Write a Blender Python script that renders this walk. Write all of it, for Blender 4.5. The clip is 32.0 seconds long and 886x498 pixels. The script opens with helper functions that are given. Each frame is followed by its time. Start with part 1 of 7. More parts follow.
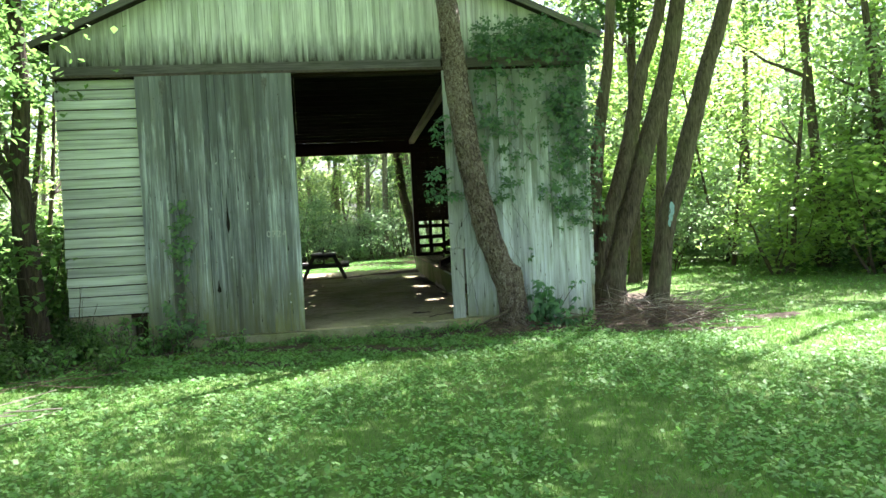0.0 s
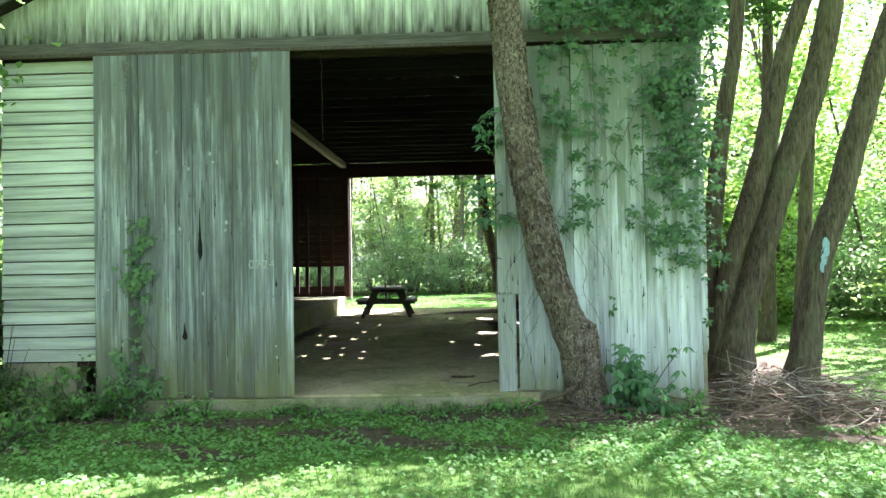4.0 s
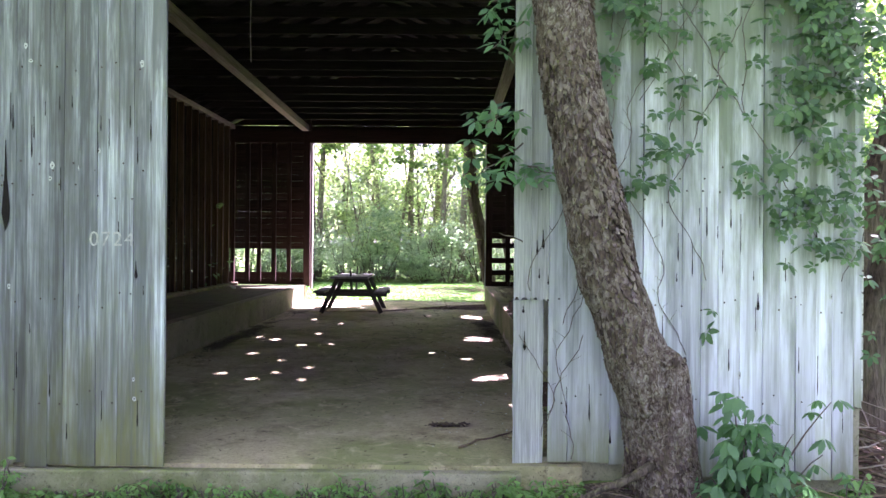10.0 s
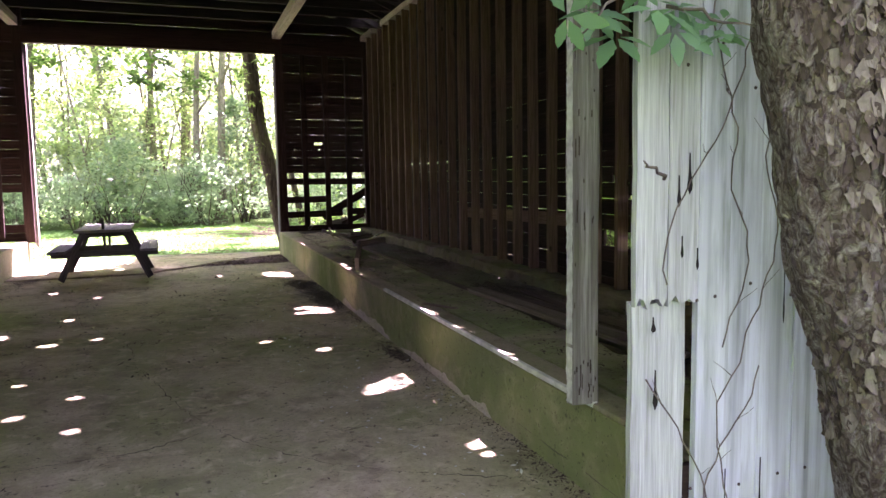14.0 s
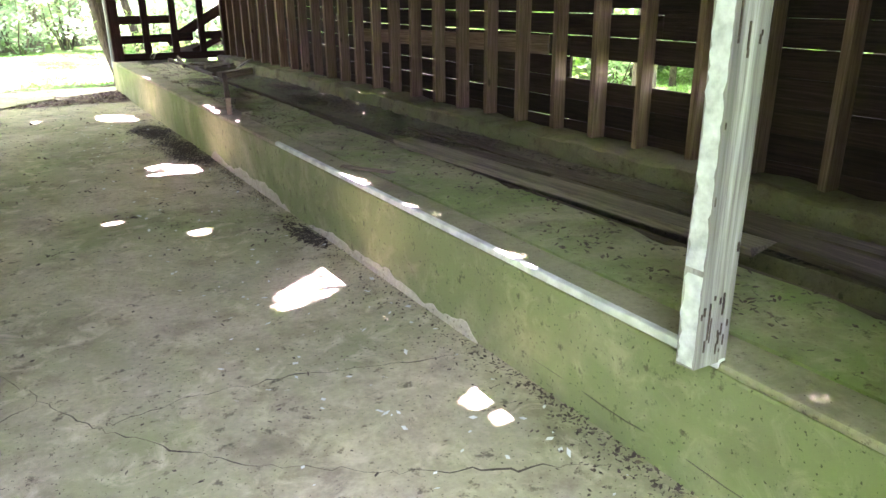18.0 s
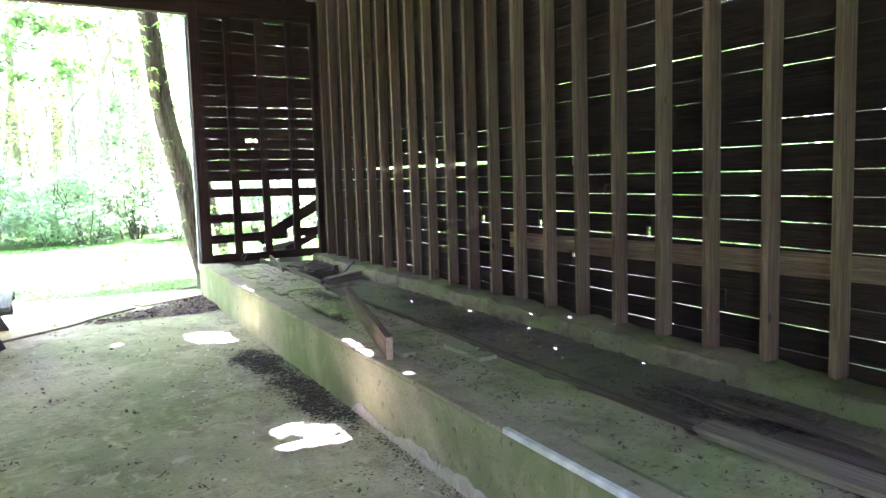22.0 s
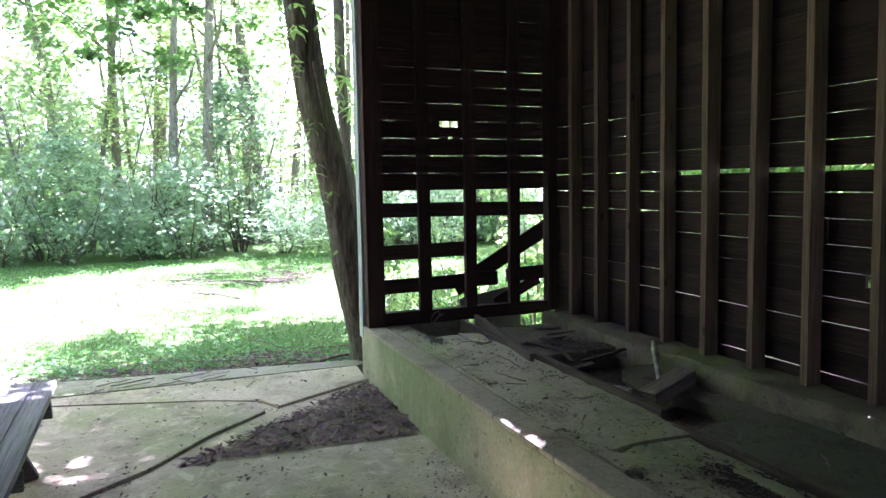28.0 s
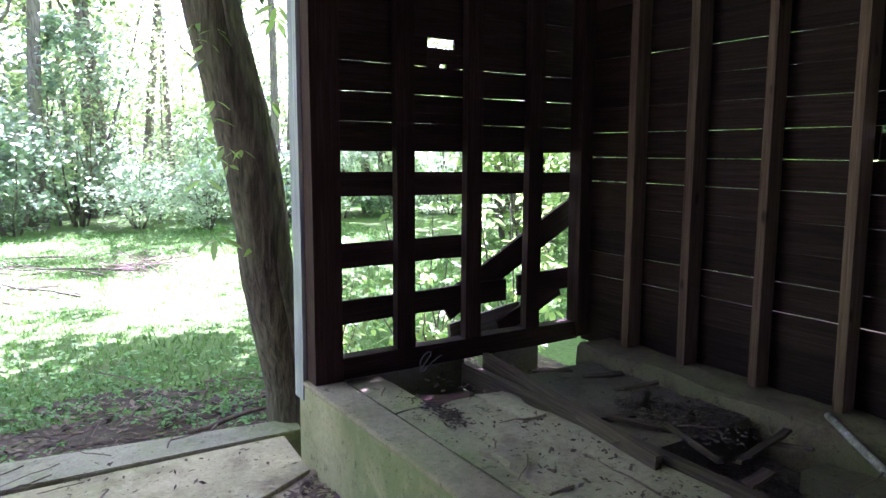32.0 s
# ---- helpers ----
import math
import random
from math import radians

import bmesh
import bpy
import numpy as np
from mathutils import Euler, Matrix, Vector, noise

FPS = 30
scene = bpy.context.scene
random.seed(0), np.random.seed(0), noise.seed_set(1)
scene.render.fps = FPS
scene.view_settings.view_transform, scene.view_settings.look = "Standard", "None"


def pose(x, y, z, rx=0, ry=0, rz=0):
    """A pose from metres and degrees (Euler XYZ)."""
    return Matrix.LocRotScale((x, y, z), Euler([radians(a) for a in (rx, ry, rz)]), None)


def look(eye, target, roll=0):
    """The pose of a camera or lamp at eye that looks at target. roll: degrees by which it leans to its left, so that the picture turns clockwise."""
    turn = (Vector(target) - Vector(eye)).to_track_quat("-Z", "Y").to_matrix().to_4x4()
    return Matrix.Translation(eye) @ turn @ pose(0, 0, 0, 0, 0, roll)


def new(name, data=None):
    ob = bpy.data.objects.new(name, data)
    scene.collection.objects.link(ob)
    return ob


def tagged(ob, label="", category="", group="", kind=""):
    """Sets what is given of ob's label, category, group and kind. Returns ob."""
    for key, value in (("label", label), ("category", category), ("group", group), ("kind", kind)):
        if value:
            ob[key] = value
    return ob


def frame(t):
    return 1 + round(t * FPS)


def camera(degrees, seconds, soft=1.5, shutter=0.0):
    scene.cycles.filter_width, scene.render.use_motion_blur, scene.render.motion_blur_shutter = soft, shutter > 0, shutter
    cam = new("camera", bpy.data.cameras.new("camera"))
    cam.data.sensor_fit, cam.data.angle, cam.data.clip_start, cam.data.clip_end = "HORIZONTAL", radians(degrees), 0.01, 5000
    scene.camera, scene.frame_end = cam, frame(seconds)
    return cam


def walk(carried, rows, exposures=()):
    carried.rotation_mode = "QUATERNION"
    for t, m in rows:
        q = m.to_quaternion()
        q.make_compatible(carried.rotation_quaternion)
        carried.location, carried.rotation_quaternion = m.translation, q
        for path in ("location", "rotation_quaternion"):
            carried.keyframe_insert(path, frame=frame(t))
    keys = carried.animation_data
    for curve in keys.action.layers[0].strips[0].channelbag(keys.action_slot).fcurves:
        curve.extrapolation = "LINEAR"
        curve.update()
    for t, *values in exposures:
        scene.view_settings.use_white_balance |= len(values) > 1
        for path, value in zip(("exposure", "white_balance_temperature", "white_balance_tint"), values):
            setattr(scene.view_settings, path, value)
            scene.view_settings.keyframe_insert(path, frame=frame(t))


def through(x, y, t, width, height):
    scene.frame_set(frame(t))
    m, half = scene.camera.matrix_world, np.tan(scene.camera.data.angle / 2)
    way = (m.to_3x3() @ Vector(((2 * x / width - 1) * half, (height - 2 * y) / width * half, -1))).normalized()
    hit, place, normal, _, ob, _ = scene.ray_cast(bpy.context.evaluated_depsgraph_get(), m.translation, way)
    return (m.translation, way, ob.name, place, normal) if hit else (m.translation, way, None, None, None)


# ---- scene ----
cam = camera(64.2, 32.0)
METRES, EYE, TILT, LEAN, TURN = 20.8, 1.6, 0.0, 0.0, -7.0
ROWS = [
    (0.0, 0.0, 0.0, 0.0, -0.09, -1.7, 3.01),
    (0.5, 0.0053, 0.0207, 0.0006, 4.92, -0.44, 1.83),
    (1.0, 0.0143, 0.0422, 0.0008, 9.12, -0.8, 2.01),
    (1.5, 0.0172, 0.0621, 0.0007, 12.49, -1.25, 2.13),
    (2.0, 0.0188, 0.0807, 0.0021, 12.87, -0.66, 1.71),
    (2.5, 0.0261, 0.0988, 0.0022, 13.65, 0.32, 2.19),
    (3.0, 0.0309, 0.1141, 0.0013, 14.86, 0.62, 2.04),
    (3.5, 0.0346, 0.1319, 0.0012, 9.57, 1.49, 1.59),
    (5.5, 0.0432, 0.2004, -0.0003, 8.86, -0.6, 0.61),
    (6.0, 0.0453, 0.2066, 0.0009, 8.3, -0.6, 1.3),
    (6.5, 0.0446, 0.2069, 0.0012, 8.3, 1.92, 0.5),
    (7.0, 0.0435, 0.2077, 0.0014, 11.03, 3.06, 0.6),
    (7.5, 0.0425, 0.211, 0.0006, 14.59, 0.45, 0.56),
    (8.0, 0.0373, 0.222, 0.0009, 17.06, -1.7, 0.3),
    (8.5, 0.0282, 0.2395, 0.0014, 15.28, -0.09, -0.01),
    (9.0, 0.0232, 0.2624, 0.0007, 12.83, 0.43, -0.34),
    (9.5, 0.0172, 0.2837, -0.0004, 11.0, 0.41, -0.06),
    (10.0, 0.0121, 0.3061, -0.0004, 7.36, 0.05, -0.45),
    (10.5, 0.0088, 0.3276, -0.0005, 3.23, -1.16, -0.61),
    (11.0, 0.0008, 0.3458, -0.0021, 5.31, -1.93, -0.36),
    (11.5, -0.0079, 0.3622, -0.0018, 5.62, -2.62, -0.14),
    (12.0, -0.0114, 0.3807, -0.0002, 4.23, -2.86, 1.34),
    (12.5, -0.0202, 0.3953, -0.0009, -1.94, -3.14, 1.91),
    (13.0, -0.0297, 0.4089, -0.0003, -10.96, -3.66, 1.29),
    (13.5, -0.0388, 0.4259, -0.0001, -13.95, -5.55, 0.55),
    (14.0, -0.0456, 0.4398, 0.0025, -13.2, -5.45, 0.9),
    (14.5, -0.0484, 0.4549, 0.0008, -14.08, -5.79, 1.24),
    (16.5, -0.0515, 0.5022, -0.0025, -21.19, -12.13, 0.66),
    (17.0, -0.0498, 0.5094, -0.0034, -21.91, -15.41, 1.34),
    (17.5, -0.0469, 0.5142, -0.0029, -23.2, -17.59, 1.23),
    (18.0, -0.0458, 0.5211, -0.0023, -24.55, -19.23, 0.51),
    (18.5, -0.05, 0.5348, 0.0002, -24.77, -17.11, -0.49),
    (19.0, -0.0534, 0.5479, 0.0034, -24.36, -13.94, -0.74),
    (19.5, -0.0523, 0.5588, 0.0033, -24.16, -13.93, -0.33),
    (20.0, -0.0508, 0.5702, 0.0046, -22.77, -14.07, 0.55),
    (20.5, -0.0559, 0.5818, 0.0059, -18.84, -12.27, 0.58),
    (21.0, -0.0622, 0.5929, 0.0085, -19.12, -6.08, 0.7),
    (21.5, -0.0634, 0.6064, 0.0077, -20.8, -4.62, 0.71),
    (22.0, -0.0652, 0.6219, 0.0079, -21.63, -5.43, 1.71),
    (22.5, -0.0701, 0.6392, 0.0081, -21.99, -6.32, 0.94),
    (23.0, -0.0734, 0.6557, 0.008, -22.47, -5.39, 1.14),
    (23.5, -0.0735, 0.6749, 0.0095, -20.94, -5.69, 1.06),
    (24.0, -0.0766, 0.6932, 0.0091, -18.37, -6.68, 1.05),
    (24.5, -0.0798, 0.711, 0.0108, -18.22, -6.13, 0.88),
    (26.5, -0.0844, 0.7867, 0.0121, -22.52, -5.11, 1.26),
    (27.0, -0.0828, 0.8034, 0.0119, -20.17, -5.26, 1.2),
    (27.5, -0.085, 0.8223, 0.0122, -18.63, -5.73, 0.7),
    (28.0, -0.0847, 0.8412, 0.0127, -14.74, -4.76, 1.03),
    (28.5, -0.0832, 0.8585, 0.0128, -12.11, -3.11, 1.01),
    (29.0, -0.0841, 0.876, 0.012, -14.93, -3.52, 1.28),
    (29.5, -0.0847, 0.8918, 0.0114, -20.61, -3.75, 2.37),
    (30.0, -0.0854, 0.9083, 0.0116, -17.16, -6.07, 2.51),
    (30.5, -0.0863, 0.9219, 0.0108, -18.51, -6.99, 0.96),
    (31.0, -0.0889, 0.935, 0.0117, -23.96, -6.01, 0.18),
    (31.5, -0.0875, 0.9501, 0.0101, -26.73, -6.45, -0.1),
    (32.0, -0.0861, 0.9626, 0.0111, -25.76, -7.32, -0.17),
]
EXPOSURES = [(0.0, 2.9, 6110, 23), (1.0, 3.07, 5910, 25), (2.0, 3.23, 5860, 27), (3.0, 3.39, 5860, 26), (6.0, 3.73, 6010, 26), (7.0, 3.88, 6020, 32), (9.0, 3.78, 5660, 57), (11.0, 3.83, 5970, 71), (12.0, 4.03, 6150, 73), (13.0, 4.23, 6070, 75), (14.5, 4.53, 6060, 71), (16.5, 5.88, 6080, 56), (17.0, 6.13, 6080, 58), (18.0, 6.13, 5890, 60), (20.0, 6.54, 5440, 54), (23.0, 6.23, 5190, 58), (24.5, 5.63, 5190, 58), (27.0, 5.13, 5080, 63), (28.0, 4.38, 5150, 59), (29.0, 3.63, 5200, 57), (30.0, 3.88, 5080, 63), (31.0, 3.73, 5080, 69), (32.0, 4.23, 5150, 70)]
walk(cam, [(t, pose(0, 0, EYE, TILT, LEAN, TURN) @ pose(METRES * x, METRES * y, METRES * z, 90 + pitch, roll, yaw)) for t, x, y, z, yaw, pitch, roll in ROWS], EXPOSURES)

# ---------------------------------------------------------------- light
SUN_TO = Vector((0.45, 0.38, 1.0)).normalized()
world = bpy.data.worlds.new("sky")
scene.world = world
world.use_nodes = True
wn = world.node_tree
sky = wn.nodes.new("ShaderNodeTexSky")
sky.sky_type, sky.sun_disc = "NISHITA", False
sky.sun_elevation = math.asin(SUN_TO.z)
sky.sun_rotation = math.atan2(SUN_TO.x, SUN_TO.y)
sky.air_density, sky.dust_density, sky.ozone_density = 1.0, 2.5, 0.8
haze = wn.nodes.new("ShaderNodeMix")
haze.data_type = "RGBA"
haze.inputs[0].default_value = 0.5
haze.inputs[7].default_value = (2.4, 2.48, 2.5, 1)
wn.links.new(sky.outputs[0], haze.inputs[6])
wn.links.new(haze.outputs[2], wn.nodes["Background"].inputs[0])
wn.nodes["Background"].inputs[1].default_value = 0.056
sun_data = bpy.data.lights.new("sun", "SUN")
sun_data.energy, sun_data.angle, sun_data.color = 5.0, radians(0.6), (1.0, 0.95, 0.86)
sun = new("sun", sun_data)
sun.matrix_world = look(SUN_TO * 60, (0, 0, 0))


# ---------------------------------------------------------------- material helpers
def shader(name):
    m = bpy.data.materials.new(name)
    m.use_nodes = True
    b = m.node_tree.nodes["Principled BSDF"]
    b.inputs["Roughness"].default_value = 0.9
    b.inputs["Specular IOR Level"].default_value = 0.25
    return m, m.node_tree, b


def coords(nt, jitter=37.0):
    """Object coordinates, shifted by the object's random number."""
    tc = nt.nodes.new("ShaderNodeTexCoord")
    if not jitter:
        return tc.outputs["Object"]
    info = nt.nodes.new("ShaderNodeObjectInfo")
    mul = nt.nodes.new("ShaderNodeMath")
    mul.operation = "MULTIPLY"
    mul.inputs[1].default_value = jitter
    nt.links.new(info.outputs["Random"], mul.inputs[0])
    add = nt.nodes.new("ShaderNodeVectorMath")
    nt.links.new(tc.outputs["Object"], add.inputs[0])
    nt.links.new(mul.outputs[0], add.inputs[1])
    return add.outputs[0]


def grain(nt, vec, stretch, scale, detail=4.0, rough=0.6, distort=0.0):
    mp = nt.nodes.new("ShaderNodeMapping")
    mp.inputs["Scale"].default_value = stretch
    nt.links.new(vec, mp.inputs[0])
    n = nt.nodes.new("ShaderNodeTexNoise")
    n.inputs["Scale"].default_value = scale
    n.inputs["Detail"].default_value = detail
    n.inputs["Roughness"].default_value = rough
    n.inputs["Distortion"].default_value = distort
    nt.links.new(mp.outputs[0], n.inputs["Vector"])
    return n.outputs[0]


def ramp(nt, fac, *stops):
    r = nt.nodes.new("ShaderNodeValToRGB")
    el = r.color_ramp.elements
    while len(el) < len(stops):
        el.new(0.5)
    for e, (p, c) in zip(el, stops):
        e.position = p
        e.color = (*c, 1) if isinstance(c, tuple) else (c, c, c, 1)
    nt.links.new(fac, r.inputs[0])
    return r.outputs[0]


def blend(nt, fac, a, b, how="MIX"):
    m = nt.nodes.new("ShaderNodeMix")
    m.data_type, m.blend_type = "RGBA", how
    for sock, v in ((m.inputs[0], fac), (m.inputs[6], a), (m.inputs[7], b)):
        if isinstance(v, (int, float)):
            sock.default_value = v
        elif isinstance(v, tuple):
            sock.default_value = (*v, 1)
        else:
            nt.links.new(v, sock)
    return m.outputs[2]


def relief(nt, b, height, strength=0.4, distance=0.01):
    bp = nt.nodes.new("ShaderNodeBump")
    bp.inputs["Strength"].default_value = strength
    bp.inputs["Distance"].default_value = distance
    nt.links.new(height, bp.inputs["Height"])
    nt.links.new(bp.outputs[0], b.inputs["Normal"])


def per_object(nt, col, low, high):
    """Brightness that differs from piece to piece."""
    info = nt.nodes.new("ShaderNodeObjectInfo")
    mr = nt.nodes.new("ShaderNodeMapRange")
    mr.inputs[3].default_value, mr.inputs[4].default_value = low, high
    nt.links.new(info.outputs["Random"], mr.inputs[0])
    return blend(nt, 1.0, col, mr.outputs[0], "MULTIPLY")


def wood(name, dark, mid, light, paint=None, cover=0.5, moss=0.0, spread=(0.75, 1.15), bumpy=0.5, streak=0.55, algae=0.0, blotch=0.0, reach=1.0, film=(0.19, 0.22, 0.11), knots=False, top_film_shade=0.0, top_tone=(0.20, 0.25, 0.17), top_from=0.72, cloud=0.0, cloud_tone=(0.12, 0.125, 0.12)):
    """Boards with the grain along local x; paint: flaking remnants; moss: green film."""
    m, nt, b = shader(name)
    v = coords(nt)
    fine = grain(nt, v, (1.5, 45, 45), 2.2, 6, 0.65, 0.3)
    col = ramp(nt, fine, (0.3, dark), (0.5, mid), (0.72, light))
    if paint:
        flakes = grain(nt, v, (0.7, 24, 24), 2.0, 6, 0.72)
        left = ramp(nt, flakes, (1.0 - cover - 0.12, 0.0), (1.0 - cover + 0.12, 1.0))
        col = blend(nt, left, col, paint)
    stains = grain(nt, v, (0.30, 10, 10), 1.6, 3, 0.6)
    col = blend(nt, ramp(nt, stains, (0.47, 0.0), (0.72, streak)), col, tuple(c * 0.5 for c in dark))
    if moss:
        damp = grain(nt, v, (0.9, 2.2, 2.2), 1.2, 4, 0.6)
        col = blend(nt, ramp(nt, damp, (0.45, 0.0), (0.75, moss)), col, (0.17, 0.22, 0.10))
    if blotch:
        weather = grain(nt, v, (0.45, 6, 6), 1.2, 5, 0.65)
        col = blend(nt, ramp(nt, weather, (0.44, 0.0), (0.62, blotch)), col, tuple(c * 0.7 for c in dark))
    if algae:
        sep = nt.nodes.new("ShaderNodeSeparateXYZ")
        tc = nt.nodes.new("ShaderNodeTexCoord")
        nt.links.new(tc.outputs["Object"], sep.inputs[0])
        up = nt.nodes.new("ShaderNodeMath")
        up.operation = "MULTIPLY_ADD"
        up.inputs[1].default_value = 0.55 / reach
        nt.links.new(grain(nt, v, (1.2, 6, 6), 1.5, 4, 0.6), up.inputs[2])
        nt.links.new(sep.outputs[0], up.inputs[0])
        col = blend(nt, ramp(nt, up.outputs[0], (0.42, algae), (1.0, 0.0)), col, film)
    if top_film_shade:
        # a ragged weathered film up high; on white boards it also paints creeper shade
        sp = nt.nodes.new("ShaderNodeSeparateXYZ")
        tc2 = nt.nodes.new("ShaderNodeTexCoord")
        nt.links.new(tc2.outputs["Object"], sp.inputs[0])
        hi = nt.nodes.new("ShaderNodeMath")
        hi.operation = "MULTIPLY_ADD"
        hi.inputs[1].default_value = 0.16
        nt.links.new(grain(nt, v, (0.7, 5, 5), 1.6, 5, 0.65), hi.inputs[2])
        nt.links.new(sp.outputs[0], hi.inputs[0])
        col = blend(nt, ramp(nt, hi.outputs[0], (top_from, 0.0), (top_from + 0.28, top_film_shade)), col, top_tone)
    if cloud:
        # rain stains that run across several boards
        geo = nt.nodes.new("ShaderNodeNewGeometry")
        wide = grain(nt, geo.outputs["Position"], (2.2, 1, 0.55), 1.0, 5, 0.62, 0.4)
        col = blend(nt, ramp(nt, wide, (0.44, 0.0), (0.66, cloud)), col, cloud_tone)
        drip = grain(nt, geo.outputs["Position"], (16, 1, 0.5), 1.0, 4, 0.6)
        col = blend(nt, ramp(nt, drip, (0.54, 0.0), (0.66, cloud)), col, cloud_tone)
    if knots:
        mp = nt.nodes.new("ShaderNodeMapping")
        mp.inputs["Scale"].default_value = (3.2, 7, 7)
        nt.links.new(v, mp.inputs[0])
        vo = nt.nodes.new("ShaderNodeTexVoronoi")
        vo.inputs["Scale"].default_value = 1.0
        nt.links.new(mp.outputs[0], vo.inputs["Vector"])
        col = blend(nt, ramp(nt, vo.outputs["Distance"], (0.06, 0.8), (0.13, 0.0)), col, tuple(c * 0.45 for c in dark))
    col = per_object(nt, col, *spread)
    nt.links.new(col, b.inputs["Base Color"])
    relief(nt, b, fine, bumpy, 0.006)
    return m


def concrete(name, base, dirt, moss, moss_amount, dirt_amount=0.8, scale=1.0, lichen=0.5, moss_from=0.38):
    m, nt, b = shader(name)
    v = coords(nt, 0)
    fine = grain(nt, v, (1, 1, 1), 38 * scale, 8, 0.7)
    mid = grain(nt, v, (1, 1, 1), 3.2 * scale, 6, 0.65)
    big = grain(nt, v, (1, 1, 1), 0.75 * scale, 4, 0.6, 0.5)
    col = ramp(nt, fine, (0.3, tuple(c * 0.72 for c in base)), (0.7, tuple(c * 1.15 for c in base)))
    col = blend(nt, ramp(nt, big, (moss_from, 0.0), (moss_from + 0.24, moss_amount)), col, moss)
    col = blend(nt, ramp(nt, mid, (0.5, 0.0), (0.74, dirt_amount)), col, dirt)
    pale = grain(nt, v, (1, 1, 1), 6.5 * scale, 7, 0.72, 0.8)
    col = blend(nt, ramp(nt, pale, (0.52, 0.0), (0.68, lichen)), col, tuple(c * 1.2 for c in base))
    spots = grain(nt, v, (1, 1, 1), 14 * scale, 5, 0.7)
    col = blend(nt, ramp(nt, spots, (0.60, 0.0), (0.68, 0.75)), col, tuple(c * 0.5 for c in dirt))
    specks = grain(nt, v, (1, 1, 1), 75 * scale, 2, 0.5)
    col = blend(nt, ramp(nt, specks, (0.66, 0.0), (0.72, 0.8)), col, tuple(c * 0.35 for c in dirt))
    nt.links.new(col, b.inputs["Base Color"])
    relief(nt, b, blend(nt, 0.5, fine, mid), 0.45, 0.012)
    return m


def bark(name, dark, light, stretch=(9, 9, 2.2), lichen=0.3):
    m, nt, b = shader(name)
    v = coords(nt)
    ridges = grain(nt, v, stretch, 1.6, 6, 0.65, 0.6)
    col = ramp(nt, ridges, (0.36, dark), (0.66, light))
    film = grain(nt, v, (1, 1, 0.6), 2.0, 4, 0.6)
    col = blend(nt, ramp(nt, film, (0.5, 0.0), (0.75, lichen)), col, (0.20, 0.22, 0.13))
    nt.links.new(col, b.inputs["Base Color"])
    relief(nt, b, ridges, 0.9, 0.03)
    return m


def scales(name, dark, mid, light):
    """Bark scales: each its own tone, with fine grain."""
    m, nt, b = shader(name)
    geo = nt.nodes.new("ShaderNodeNewGeometry")
    col = ramp(nt, geo.outputs["Random Per Island"], (0.0, dark), (0.62, mid), (1.0, light))
    fine = grain(nt, coords(nt, 0), (60, 60, 25), 2.0, 6, 0.7)
    col = blend(nt, 0.75, col, ramp(nt, fine, (0.3, 0.45), (0.7, 1.25)), "MULTIPLY")
    nt.links.new(col, b.inputs["Base Color"])
    relief(nt, b, fine, 0.6, 0.006)
    return m


def foliage(name, deep, fresh, through=0.5, gloss=0.38, tint=(1.25, 1.45, 1.0), sheen=0.5):
    """Thin leaves: they reflect, and let light through; each leaf its own green."""
    m, nt, b = shader(name)
    nt.nodes.remove(b)
    geo = nt.nodes.new("ShaderNodeNewGeometry")
    info = nt.nodes.new("ShaderNodeObjectInfo")
    mixr = nt.nodes.new("ShaderNodeMath")
    mixr.operation = "MULTIPLY_ADD"
    nt.links.new(geo.outputs["Random Per Island"], mixr.inputs[0])
    mixr.inputs[1].default_value = 0.7
    nt.links.new(info.outputs["Random"], mixr.inputs[2])
    col = ramp(nt, mixr.outputs[0], (0.1, deep), (1.0, fresh))
    d = nt.nodes.new("ShaderNodeBsdfPrincipled")
    d.inputs["Roughness"].default_value = gloss
    d.inputs["Specular IOR Level"].default_value = sheen
    nt.links.new(col, d.inputs["Base Color"])
    t = nt.nodes.new("ShaderNodeBsdfTranslucent")
    nt.links.new(blend(nt, 1.0, col, tint, "MULTIPLY"), t.inputs[0])
    mx = nt.nodes.new("ShaderNodeMixShader")
    mx.inputs[0].default_value = through
    nt.links.new(d.outputs[0], mx.inputs[1])
    nt.links.new(t.outputs[0], mx.inputs[2])
    nt.links.new(mx.outputs[0], nt.nodes["Material Output"].inputs[0])
    return m


def plain(name, colour, rough=0.8, vary=0.25, scale=20):
    m, nt, b = shader(name)
    n = grain(nt, coords(nt), (1, 1, 1), scale, 5, 0.6)
    lo, hi = tuple(c * (1 - vary) for c in colour), tuple(min(1, c * (1 + vary)) for c in colour)
    nt.links.new(ramp(nt, n, (0.3, lo), (0.7, hi)), b.inputs["Base Color"])
    b.inputs["Roughness"].default_value = rough
    relief(nt, b, n, 0.3, 0.005)
    return m


